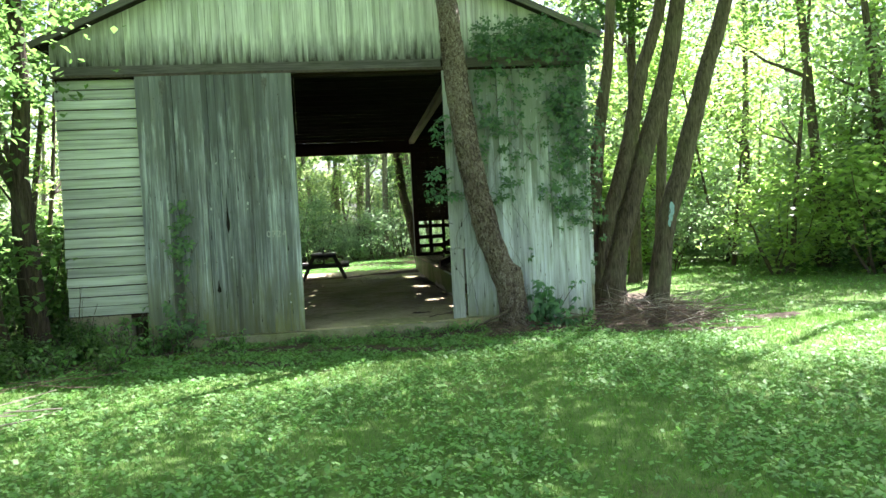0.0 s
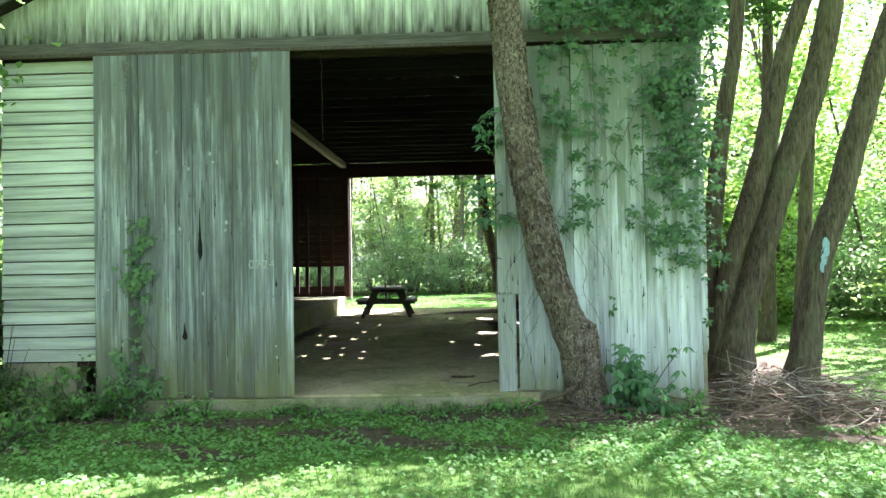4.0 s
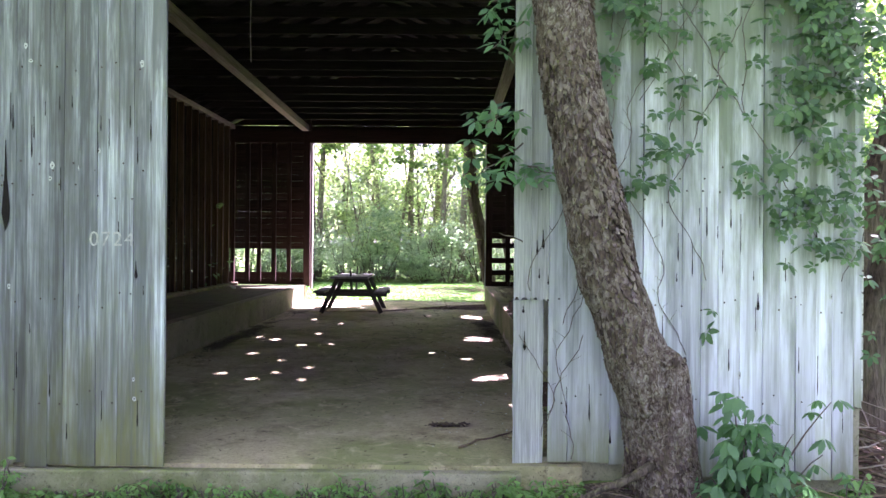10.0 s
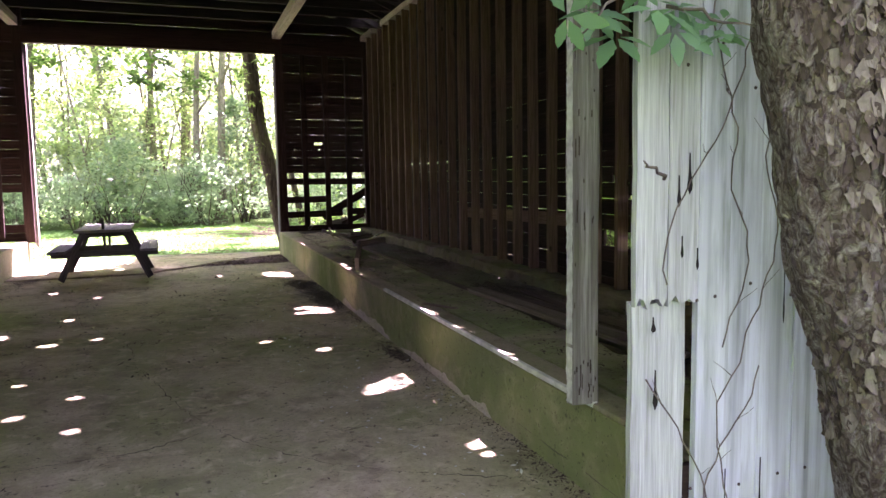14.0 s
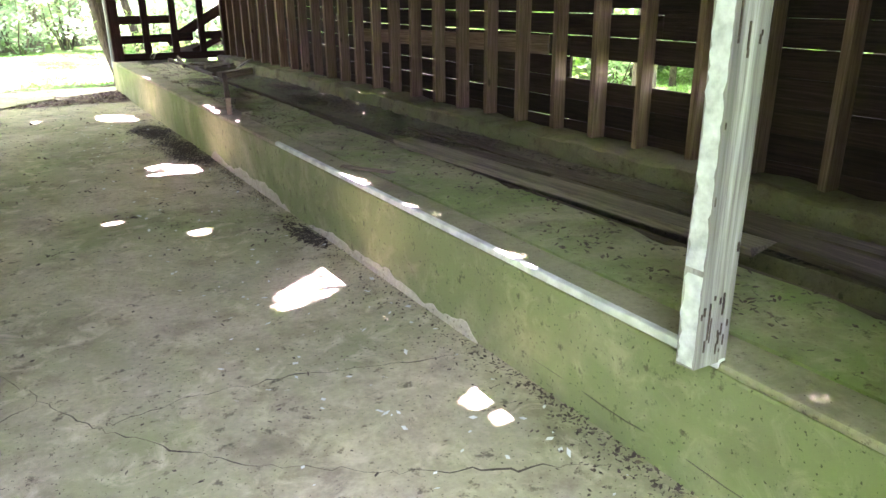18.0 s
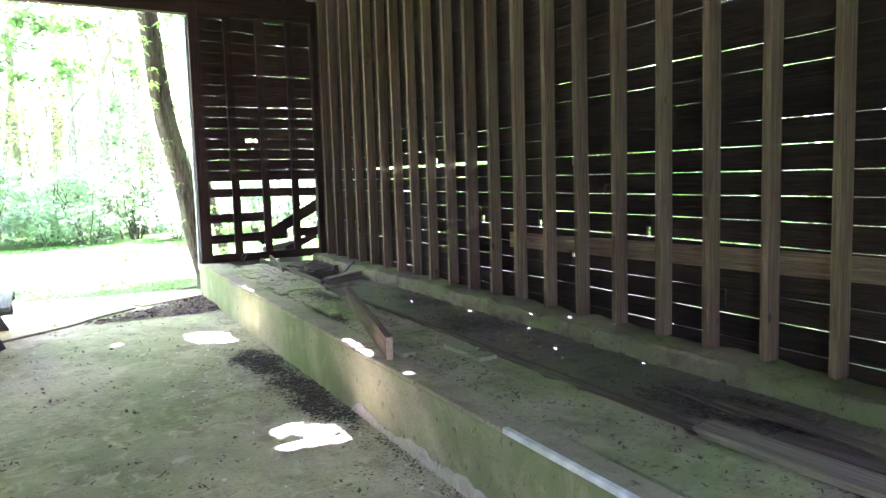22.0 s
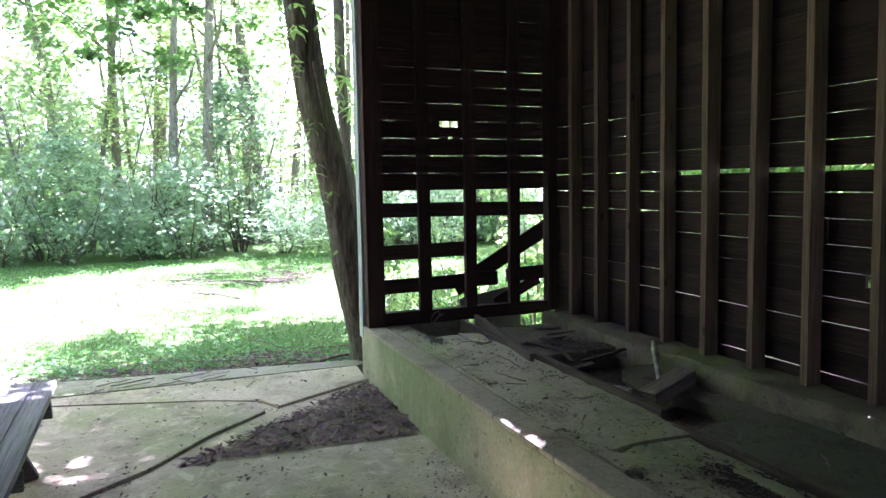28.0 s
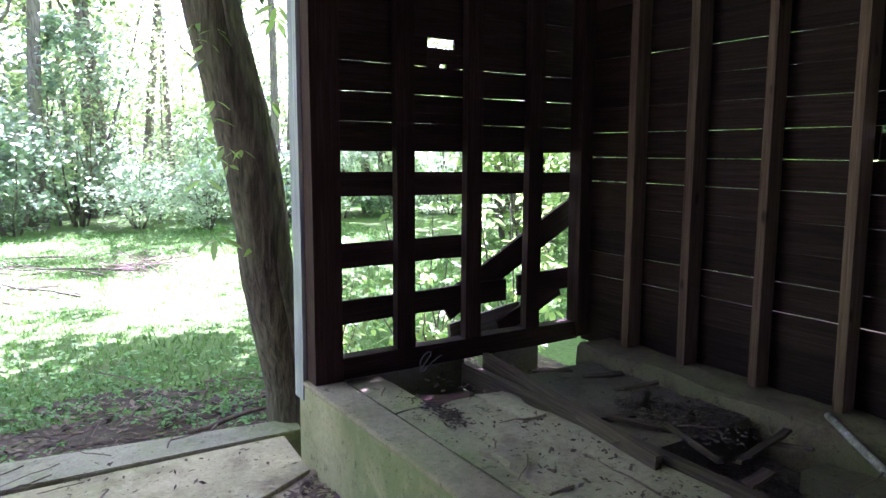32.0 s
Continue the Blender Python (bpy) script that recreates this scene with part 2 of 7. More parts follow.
M_DOOR = wood("weathered_door_boards", (0.185, 0.21, 0.225), (0.285, 0.32, 0.345), (0.37, 0.415, 0.45), (0.60, 0.67, 0.73), 0.44, 0.08, (0.62, 1.25), algae=1.0, reach=1.3, film=(0.18, 0.19, 0.085), blotch=0.85, streak=0.9, top_film_shade=0.7, top_tone=(0.11, 0.12, 0.125), top_from=0.90, cloud=0.72)
M_DOORW = wood("flaking_white_boards", (0.31, 0.335, 0.34), (0.45, 0.485, 0.51), (0.57, 0.615, 0.655), (0.78, 0.84, 0.94), 0.64, 0.12, (0.76, 1.12), top_film_shade=0.85, top_tone=(0.16, 0.20, 0.14), top_from=0.68, algae=0.85, reach=0.5, film=(0.25, 0.275, 0.15), blotch=0.45, streak=0.6, cloud=0.12, cloud_tone=(0.22, 0.235, 0.22))
M_EDGE = wood("pale_edge_planks", (0.25, 0.26, 0.25), (0.37, 0.39, 0.395), (0.48, 0.51, 0.52), (0.62, 0.65, 0.68), 0.36, 0.12, (0.86, 1.06), blotch=0.3, streak=0.55)
M_GABLE = wood("gable_boards", (0.20, 0.21, 0.17), (0.42, 0.46, 0.40), (0.56, 0.60, 0.54), (0.72, 0.78, 0.72), 0.60, 0.35, (0.8, 1.1), algae=1.0, reach=0.5, film=(0.05, 0.05, 0.042), blotch=0.3)
M_CLAP = wood("pale_clapboards", (0.27, 0.29, 0.25), (0.46, 0.50, 0.46), (0.58, 0.63, 0.59), (0.66, 0.715, 0.69), 0.6, 0.25, (0.84, 1.08), blotch=0.35)
M_STUD = wood("grey_brown_studs", (0.082, 0.047, 0.029), (0.158, 0.100, 0.064), (0.235, 0.160, 0.108), None, 0, 0.1, (0.7, 1.15), knots=True)
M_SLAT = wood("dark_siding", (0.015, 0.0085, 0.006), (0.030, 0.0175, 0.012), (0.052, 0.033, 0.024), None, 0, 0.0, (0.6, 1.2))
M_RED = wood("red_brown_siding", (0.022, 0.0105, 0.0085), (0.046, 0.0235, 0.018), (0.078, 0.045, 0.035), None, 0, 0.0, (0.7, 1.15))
M_BEAM = wood("old_beams", (0.20, 0.17, 0.14), (0.36, 0.32, 0.27), (0.48, 0.44, 0.38), None, 0, 0.0, (0.9, 1.1))
M_PAINT = plain("flaking_white_paint", (0.53, 0.54, 0.52), 0.75, 0.3, 22)
M_POST = wood("whitewashed_post", (0.16, 0.145, 0.125), (0.33, 0.31, 0.275), (0.45, 0.43, 0.39), (0.60, 0.585, 0.55), 0.42, 0.1, (0.95, 1.0), blotch=0.5)
M_RAIL = wood("dark_track_board", (0.05, 0.048, 0.045), (0.11, 0.105, 0.10), (0.18, 0.17, 0.165), None, 0, 0.1, (0.9, 1.1))
M_PLANK = wood("loose_planks", (0.10, 0.085, 0.06), (0.20, 0.175, 0.13), (0.30, 0.27, 0.21), None, 0, 0.3, (0.8, 1.15))
M_ROT = wood("rotten_planks", (0.034, 0.023, 0.017), (0.082, 0.058, 0.043), (0.15, 0.112, 0.084), None, 0, 0.15, (0.8, 1.15))
M_SILVER = wood("silvered_planks", (0.085, 0.064, 0.045), (0.185, 0.145, 0.105), (0.27, 0.222, 0.168), None, 0, 0.15, (0.85, 1.1))
M_LOOSE = wood("stained_plank", (0.06, 0.036, 0.024), (0.135, 0.085, 0.055), (0.22, 0.15, 0.10), None, 0, 0.35, (0.95, 1.05), blotch=0.6)
M_CUT = plain("raw_cut_wood", (0.33, 0.23, 0.15), 0.8, 0.2, 30)
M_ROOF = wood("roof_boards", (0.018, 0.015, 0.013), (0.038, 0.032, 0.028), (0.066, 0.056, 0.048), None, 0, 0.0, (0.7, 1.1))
M_FLOOR = concrete("floor_concrete", (0.45, 0.385, 0.265), (0.15, 0.12, 0.08), (0.22, 0.24, 0.11), 0.9, 0.8, lichen=0.8)
M_KERB = concrete("mossy_kerb_concrete", (0.42, 0.37, 0.25), (0.15, 0.14, 0.085), (0.175, 0.21, 0.085), 0.95, 0.5, lichen=0.25, moss_from=0.28)
M_LEDGE = concrete("ledge_concrete", (0.37, 0.325, 0.225), (0.12, 0.092, 0.06), (0.165, 0.21, 0.075), 1.0, 0.8, lichen=0.35)
M_CAP = concrete("grey_kerb_cap", (0.34, 0.285, 0.21), (0.14, 0.105, 0.07), (0.19, 0.21, 0.095), 0.75, 0.8, lichen=0.35)
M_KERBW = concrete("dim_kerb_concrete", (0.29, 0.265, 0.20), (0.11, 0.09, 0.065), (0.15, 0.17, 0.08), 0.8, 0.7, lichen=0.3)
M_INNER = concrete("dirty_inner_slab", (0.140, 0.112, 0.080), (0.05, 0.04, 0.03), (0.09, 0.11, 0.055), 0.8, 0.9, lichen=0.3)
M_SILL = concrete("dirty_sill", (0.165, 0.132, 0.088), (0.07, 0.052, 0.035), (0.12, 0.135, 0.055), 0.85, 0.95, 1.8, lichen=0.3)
M_STONE = concrete("foundation", (0.33, 0.31, 0.23), (0.12, 0.11, 0.07), (0.17, 0.20, 0.085), 0.9, 0.8, 1.6)
M_LIP = plain("pale_cement_lip", (0.58, 0.59, 0.55), 0.85, 0.3, 9)
M_MORTAR = concrete("old_mortar", (0.52, 0.45, 0.37), (0.25, 0.20, 0.15), (0.33, 0.32, 0.22), 0.5, 0.4)
M_CRACK = plain("crack_fill", (0.080, 0.066, 0.047), 0.95, 0.4, 30)
M_SPLIT = plain("open_split", (0.014, 0.012, 0.011), 0.95, 0.3, 30)
M_DEBRIS = plain("dark_litter", (0.092, 0.072, 0.055), 0.95, 0.6, 40)
M_CHIPS = plain("wood_chips", (0.15, 0.105, 0.085), 0.9, 0.5, 3)
def plated_bark():
    m, nt, b = shader("shaggy_bark")
    v = coords(nt, 0)
    warp = nt.nodes.new("ShaderNodeTexNoise")
    warp.inputs["Scale"].default_value = 9.0
    nt.links.new(v, warp.inputs["Vector"])
    shift = nt.nodes.new("ShaderNodeVectorMath")
    shift.operation = "MULTIPLY_ADD"
    shift.inputs[1].default_value = (0.10, 0.10, 0.13)
    nt.links.new(warp.outputs["Color"], shift.inputs[0])
    nt.links.new(v, shift.inputs[2])
    mp = nt.nodes.new("ShaderNodeMapping")
    mp.inputs["Scale"].default_value = (40, 40, 14)
    nt.links.new(shift.outputs[0], mp.inputs[0])
    edge = nt.nodes.new("ShaderNodeTexVoronoi")
    edge.feature = "DISTANCE_TO_EDGE"
    tone = nt.nodes.new("ShaderNodeTexVoronoi")
    for n_ in (edge, tone):
        n_.inputs["Scale"].default_value = 1.0
        nt.links.new(mp.outputs[0], n_.inputs["Vector"])
    scaly = grain(nt, v, (11, 11, 6.5), 2.4, 10, 0.78, 1.6)
    col = ramp(nt, scaly, (0.41, (0.065, 0.044, 0.034)), (0.47, (0.165, 0.122, 0.098)), (0.53, (0.26, 0.215, 0.185)), (0.60, (0.43, 0.385, 0.35)))
    grey = nt.nodes.new("ShaderNodeRGBToBW")
    nt.links.new(tone.outputs["Color"], grey.inputs[0])
    col = blend(nt, ramp(nt, grey.outputs[0], (0.60, 0.0), (0.85, 0.3)), col, (0.33, 0.295, 0.27))
    col = blend(nt, ramp(nt, grey.outputs[0], (0.20, 0.3), (0.45, 0.0)), col, (0.09, 0.062, 0.050))
    col = blend(nt, ramp(nt, edge.outputs["Distance"], (0.01, 0.30), (0.10, 0.0)), col, (0.042, 0.028, 0.022))
    height = blend(nt, 0.72, ramp(nt, edge.outputs["Distance"], (0.0, 0.0), (0.25, 1.0)), scaly)
    nt.links.new(col, b.inputs["Base Color"])
    relief(nt, b, height, 1.0, 0.04)
    return m


M_BARK = plated_bark()
M_SCALE = scales("bark_scale", (0.050, 0.036, 0.028), (0.135, 0.102, 0.082), (0.25, 0.212, 0.184))
M_FLAKE = bark("bark_flakes", (0.115, 0.086, 0.070), (0.31, 0.268, 0.236), (14, 14, 5), 0.05)
M_BARK2 = bark("grey_bark", (0.040, 0.032, 0.024), (0.175, 0.145, 0.108), (22, 22, 2.6), 0.45)
# darker copy of the grey bark; shade is put into its colour
M_DARKBARK = bark("shaded_dark_bark", (0.020, 0.015, 0.011), (0.085, 0.066, 0.048), (22, 22, 2.6), 0.45)
# far trunks: haze is put into this paler copy of the bark
M_FARBARK = bark("hazy_pale_bark", (0.10, 0.088, 0.07), (0.29, 0.26, 0.21), (16, 16, 2.6), 0.6)
M_TWIG = plain("dry_twigs", (0.17, 0.125, 0.10), 0.9, 0.4, 20)
M_VINE = plain("vine_stems", (0.12, 0.10, 0.085), 0.9, 0.4, 20)
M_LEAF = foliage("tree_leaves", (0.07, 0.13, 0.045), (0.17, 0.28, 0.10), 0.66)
# lighter, yellower copy of the tree leaves; sunlight is put into the colour
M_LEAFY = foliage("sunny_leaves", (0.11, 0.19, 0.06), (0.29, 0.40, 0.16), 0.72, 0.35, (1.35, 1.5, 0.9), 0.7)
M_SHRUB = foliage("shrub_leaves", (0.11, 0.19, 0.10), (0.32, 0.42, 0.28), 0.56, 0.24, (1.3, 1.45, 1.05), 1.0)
# far woods: sun glare and leaf sheen are put into these paler colours
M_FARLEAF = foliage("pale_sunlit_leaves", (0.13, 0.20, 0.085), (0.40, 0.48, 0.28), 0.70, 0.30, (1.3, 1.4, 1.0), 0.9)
M_FARSHRUB = foliage("lit_far_shrub_leaves", (0.12, 0.205, 0.115), (0.40, 0.50, 0.36), 0.58, 0.22, (1.25, 1.35, 1.1), 1.0)
# darker leaves for the west side, whose shade is put into the colour
M_UNDER = foliage("shaded_undergrowth_leaves", (0.055, 0.115, 0.040), (0.14, 0.24, 0.085), 0.5, 0.35)
M_CREEP = foliage("creeper_leaves", (0.050, 0.125, 0.055), (0.125, 0.235, 0.100), 0.3, 0.5)
M_SPRIG = foliage("sprig_leaves", (0.048, 0.138, 0.068), (0.115, 0.25, 0.125), 0.42, 0.42)
M_VINELEAF = foliage("vine_leaves", (0.085, 0.175, 0.075), (0.18, 0.31, 0.145), 0.4, 0.5)
M_GRASS = foliage("grass_blades", (0.062, 0.145, 0.028), (0.15, 0.29, 0.062), 0.4, 0.6)
M_CLOVER = foliage("clover_leaves", (0.075, 0.185, 0.050), (0.17, 0.34, 0.11), 0.4, 0.55)
M_IRON = plain("rusty_iron", (0.07, 0.055, 0.045), 0.7, 0.4, 30)
M_STAIN = plain("rust_stain", (0.115, 0.118, 0.112), 0.9, 0.35, 30)
M_BLUE = plain("blue_paint", (0.30, 0.46, 0.55), 0.8, 0.15, 25)
M_HALO = plain("bleached_wood", (0.42, 0.455, 0.455), 0.9, 0.25, 60)
M_CHALK = plain("chalk_white", (0.39, 0.40, 0.395), 0.9, 0.3, 40)
M_TABLE = wood("dark_table_planks", (0.045, 0.042, 0.04), (0.10, 0.095, 0.09), (0.17, 0.165, 0.155), None, 0, 0.1, (0.85, 1.15))
M_TABLETOP = wood("bleached_table_planks", (0.14, 0.135, 0.125), (0.27, 0.265, 0.25), (0.38, 0.37, 0.35), None, 0, 0.1, (0.85, 1.15))


def ground_material():
    m, nt, b = shader("lawn_soil")
    v = coords(nt, 0)
    fine = grain(nt, v, (1, 1, 1), 22, 8, 0.7)
    big = grain(nt, v, (1, 1, 1), 0.8, 5, 0.65)
    green = ramp(nt, fine, (0.3, (0.055, 0.11, 0.025)), (0.7, (0.13, 0.22, 0.055)))
    soil = ramp(nt, fine, (0.3, (0.055, 0.042, 0.028)), (0.7, (0.13, 0.10, 0.07)))
    nt.links.new(blend(nt, ramp(nt, big, (0.58, 0.0), (0.72, 0.75)), green, soil), b.inputs["Base Color"])
    relief(nt, b, fine, 0.8, 0.03)
    return m


M_GROUND = ground_material()
M_SOIL = plain("bare_soil", (0.072, 0.057, 0.041), 0.95, 0.55, 14)


# ---------------------------------------------------------------- mesh helpers
def place(name, me, mat, parent=None, label="", m=None):
    me.materials.append(mat) if mat.name not in [x.name for x in me.materials if x] else None
    ob = new(name, me)
    if parent is not None:
        ob.parent = parent
    if m is not None:
        ob.matrix_basis = m
    if label:
        ob["label"] = label
    return ob


def part(name, bm, mat, parent, label="", m=None, smooth=False):
    me = bpy.data.meshes.new(name)
    bm.to_mesh(me)
    bm.free()
    if smooth:
        me.shade_smooth()
    return place(name, me, mat, parent, label, m)


def thing(name, at, label, category, group="", kind="", turn=0.0):
    ob = new(name)
    ob.empty_display_size = 0.2
    ob.matrix_basis = pose(*at, 0, 0, turn)
    return tagged(ob, label, category, group, kind)


def boxes(*dims, bevel=0.0):
    """One bmesh of boxes (x0, x1, y0, y1, z0, z1)."""
    bm = bmesh.new()
    for x0, x1, y0, y1, z0, z1 in dims:
        m = Matrix.LocRotScale(((x0 + x1) / 2, (y0 + y1) / 2, (z0 + z1) / 2), None, (x1 - x0, y1 - y0, z1 - z0))
        bmesh.ops.create_cube(bm, size=1, matrix=m)
    if bevel:
        bmesh.ops.bevel(bm, geom=bm.edges[:], offset=bevel, segments=2, affect="EDGES", profile=0.6)
    return bm


def quick_mesh(name, verts, faces):
    me = bpy.data.meshes.new(name)
    me.from_pydata(verts, [], faces)
    me.update()
    return me


def board_mesh(length, width, thick, seed=0, wobble=0.003, steps=5, ragged=0.004):
    """A sawn board along x from its lower end; width along y, thickness along z, slightly uneven."""
    rnd = random.Random(seed)
    vs, fs = [], []
    for i in range(steps + 1):
        x = length * i / steps
        a, c = rnd.uniform(-wobble, wobble), rnd.uniform(-wobble, wobble)
        d = rnd.uniform(-wobble, wobble) * 0.6
        e = [rnd.uniform(-ragged, ragged) if i in (0, steps) else 0 for _ in range(4)]
        vs += [(x + e[0], -width / 2 + a, -thick / 2 + d), (x + e[1], width / 2 + c, -thick / 2 + d), (x + e[2], width / 2 + c, thick / 2 + d), (x + e[3], -width / 2 + a, thick / 2 + d)]
        if i:
            k = 4 * i
            for j in range(4):
                fs.append((k - 4 + j, k + j, k + (j + 1) % 4, k - 4 + (j + 1) % 4))
    fs += [(0, 1, 2, 3), (4 * steps + 3, 4 * steps + 2, 4 * steps + 1, 4 * steps)]
    fs = [tuple(reversed(f)) for f in fs]
    return quick_mesh("board", vs, fs)


UP = Matrix(((0, 1, 0), (0, 0, 1), (1, 0, 0))).to_4x4()       # board stands: length up, width along x, thickness along y
ALONG_Y = Matrix(((0, 0, 1), (1, 0, 0), (0, 1, 0))).to_4x4()  # length along y, width up, thickness along x
ALONG_X = Matrix(((1, 0, 0), (0, 0, -1), (0, 1, 0))).to_4x4()  # length along x, width up, thickness along y
UP_SIDE = Matrix(((0, 0, 1), (0, 1, 0), (1, 0, 0))).to_4x4()  # length up, width along y, thickness along x
board_seed = 0


def board(name, parent, length, width, thick, at, turn, mat, label="", lean=0.0, **kw):
    global board_seed
    board_seed += 1
    me = board_mesh(length, width, thick, board_seed, **kw)
    return place(name, me, mat, parent, label, Matrix.Translation(at) @ turn @ pose(0, 0, 0, 0, 0, lean))


def tube_mesh(name, pts, radii, sides=10, rough=0.0, seed=0, twist=0.0, caps=True):
    """A tapered, bent round stem through the points."""
    rnd = random.Random(seed)
    vs, fs = [], []
    pts = [Vector(p) for p in pts]
    for i, (p, r) in enumerate(zip(pts, radii)):
        d = (pts[min(i + 1, len(pts) - 1)] - pts[max(i - 1, 0)]).normalized()
        a = d.cross(Vector((0.31, 1, 0.17))).normalized()
        b = d.cross(a)
        for j in range(sides):
            w = 2 * math.pi * j / sides + twist * i
            rr = r * (1 + rnd.uniform(-rough, rough))
            vs.append(p + rr * (math.cos(w) * a + math.sin(w) * b))
    for i in range(len(pts) - 1):
        for j in range(sides):
            k = i * sides
            fs.append((k + j, k + (j + 1) % sides, k + sides + (j + 1) % sides, k + sides + j))
    if caps:
        fs.append(tuple(reversed(range(sides))))
        fs.append(tuple((len(pts) - 1) * sides + j for j in range(sides)))
    me = quick_mesh(name, [tuple(v) for v in vs], fs)
    me.shade_smooth()
    return me


def bend(p0, p1, n, sway, seed=0):
    """n + 1 points from p0 to p1 that sway off the straight line."""
    rnd = random.Random(seed)
    p0, p1 = Vector(p0), Vector(p1)
    out = []
    for i in range(n + 1):
        f = i / n
        off = Vector((rnd.uniform(-1, 1), rnd.uniform(-1, 1), rnd.uniform(-0.4, 0.4))) * sway * math.sin(math.pi * min(1, f * 1.1))
        out.append(p0.lerp(p1, f) + (off if 0 < i < n else Vector()))
    return out


def leaf_mesh(name, centres, sizes, rng, droop=0.3, slim=0.42, flat=0.55):
    """Folded four-cornered leaves at the centres."""
    n = len(centres)
    ang = rng.uniform(0, 2 * np.pi, n)
    tilt = rng.normal(0, flat, n)
    roll = rng.normal(0, flat, n)
    ax = np.stack([np.cos(ang) * np.cos(tilt), np.sin(ang) * np.cos(tilt), np.sin(tilt) - droop], 1)
    ax /= np.linalg.norm(ax, axis=1, keepdims=True)
    side = np.cross(ax, np.stack([np.sin(roll) * np.cos(ang), np.sin(roll) * np.sin(ang), np.cos(roll)], 1))
    side /= np.linalg.norm(side, axis=1, keepdims=True) + 1e-9
    nor = np.cross(side, ax)
    s = sizes[:, None]
    v = np.empty((n, 4, 3))
    v[:, 0] = centres - ax * s * 0.5
    v[:, 1] = centres - side * s * slim + nor * s * 0.10
    v[:, 2] = centres + ax * s * 0.5 - nor * s * 0.08
    v[:, 3] = centres + side * s * slim + nor * s * 0.10
    me = bpy.data.meshes.new(name)
    me.vertices.add(4 * n)
    me.vertices.foreach_set("co", v.astype(np.float32).ravel())
    me.loops.add(4 * n)
    me.loops.foreach_set("vertex_index", np.arange(4 * n, dtype=np.int32))
    me.polygons.add(n)
    me.polygons.foreach_set("loop_start", np.arange(0, 4 * n, 4, dtype=np.int32))
    me.update(calc_edges=True)
    me.validate()
    return me


# ---------------------------------------------------------------- plan of the barn
FRONT, BACK = 11.08, 23.30          # outer faces of the end walls' framing
WEST, EAST = -4.27, 3.80            # outer faces of the side walls
MID = -0.235                        # ridge line
FLOOR_Z, LEDGE_Z, PLATE_Z = 0.17, 0.68, 4.42
KERB_E, KERB_W = 1.92, -2.40        # faces of the two kerbs
DOOR_TOP, HEAD_Z = 4.03, 4.13
SLOPE = 0.45
EAVE_Z = 4.50                       # underside of the roof above the side walls


def roof_z(x):
    return EAVE_Z + SLOPE * ((EAST - MID) - abs(x - MID))


# floor and kerbs
def floor_z(y):
    """The floor rises a little towards the far end."""
    return FLOOR_Z - 0.01 + 0.0085 * (y - 11.0)


RISE = math.atan(0.0090)          # the cribs rise a little towards the far end


def tilt(ob, y0=18.5):
    ob.matrix_basis = Matrix.Translation((0, y0, 0)) @ Matrix.Rotation(RISE, 4, "X") @ Matrix.Translation((0, -y0, 0)) @ ob.matrix_basis
    return ob


def prism(outline, low, high, slope=0.0085, bevel=0.0):
    """A slab over an outline of (x, y), its top rising with y."""
    bm = bmesh.new()
    top = [bm.verts.new((x, y, high + slope * (y - 11.0))) for x, y in outline]
    bot = [bm.verts.new((x, y, low)) for x, y in outline]
    bm.faces.new(top)
    bm.faces.new(bot[::-1])
    n = len(outline)
    for k in range(n):
        bm.faces.new((top[k], bot[k], bot[(k + 1) % n], top[(k + 1) % n]))
    bmesh.ops.recalc_face_normals(bm, faces=bm.faces[:])
    if bevel:
        edges = [e for e in bm.edges if all(v in top for v in e.verts)]
        bmesh.ops.bevel(bm, geom=edges, offset=bevel, segments=2, affect="EDGES")
    return bm


def splay(bm, rate=0.002, y0=17.0):
    """Turns a long kerb a little off the barn's axis."""
    for v in bm.verts:
        v.co.x += (v.co.y - y0) * rate
    return bm


FL = FLOOR_Z - 0.01
floor = thing("floor", (0, 0, 0), "stained grey-green concrete barn floor with cracks and leaf litter", "floor", kind="structure")
part("main_slab", prism([(-2.41, 10.97), (1.93, 10.97), (1.95, 23.40), (-2.41, 23.40)], -0.25, FL), M_FLOOR, floor)
part("far_slab", prism([(-2.40, 21.3), (-0.5, 21.35), (0.24, 21.94), (0.62, 22.40), (1.02, 22.76), (1.0, 23.0), (0.66, 23.17), (-0.45, 23.52), (-2.40, 23.50)], 0.0, FL + 0.022, bevel=0.004), M_FLOOR, floor)
part("far_slab", prism([(1.12, 22.84), (1.93, 23.28), (1.97, 23.76), (-2.40, 23.78), (-2.40, 23.525), (-0.44, 23.55), (0.68, 23.20), (1.04, 23.02)], 0.0, FL + 0.02, bevel=0.004), M_FLOOR, floor)
part("apron_strip", prism([(2.10, 23.83), (2.14, 24.02), (1.0, 24.16), (-0.4, 24.34), (-2.6, 24.38), (-2.6, 23.84), (0.4, 23.86)], -0.1, FL + 0.005, bevel=0.006), M_STONE, floor, "mossy strip of concrete at the barn's edge")

kerb = thing("kerb_east", (0, 0, 0), "mossy green concrete kerb of the raised crib ledge", "kerb", kind="structure")
part("kerb_wall", splay(boxes((KERB_E, KERB_E + 0.16, 11.10, 23.42, -0.2, LEDGE_Z - 0.03), bevel=0.012)), M_KERB, kerb)
for a, b2, dz in ((11.12, 13.9, 0.0), (13.905, 17.4, -0.004), (17.405, 20.2, 0.003), (20.205, 23.42, 0.0)):
    part("kerb_cap", splay(boxes((KERB_E - 0.004, KERB_E + 0.17, a, b2, LEDGE_Z - 0.03, LEDGE_Z + dz), bevel=0.012)), M_CAP, kerb)
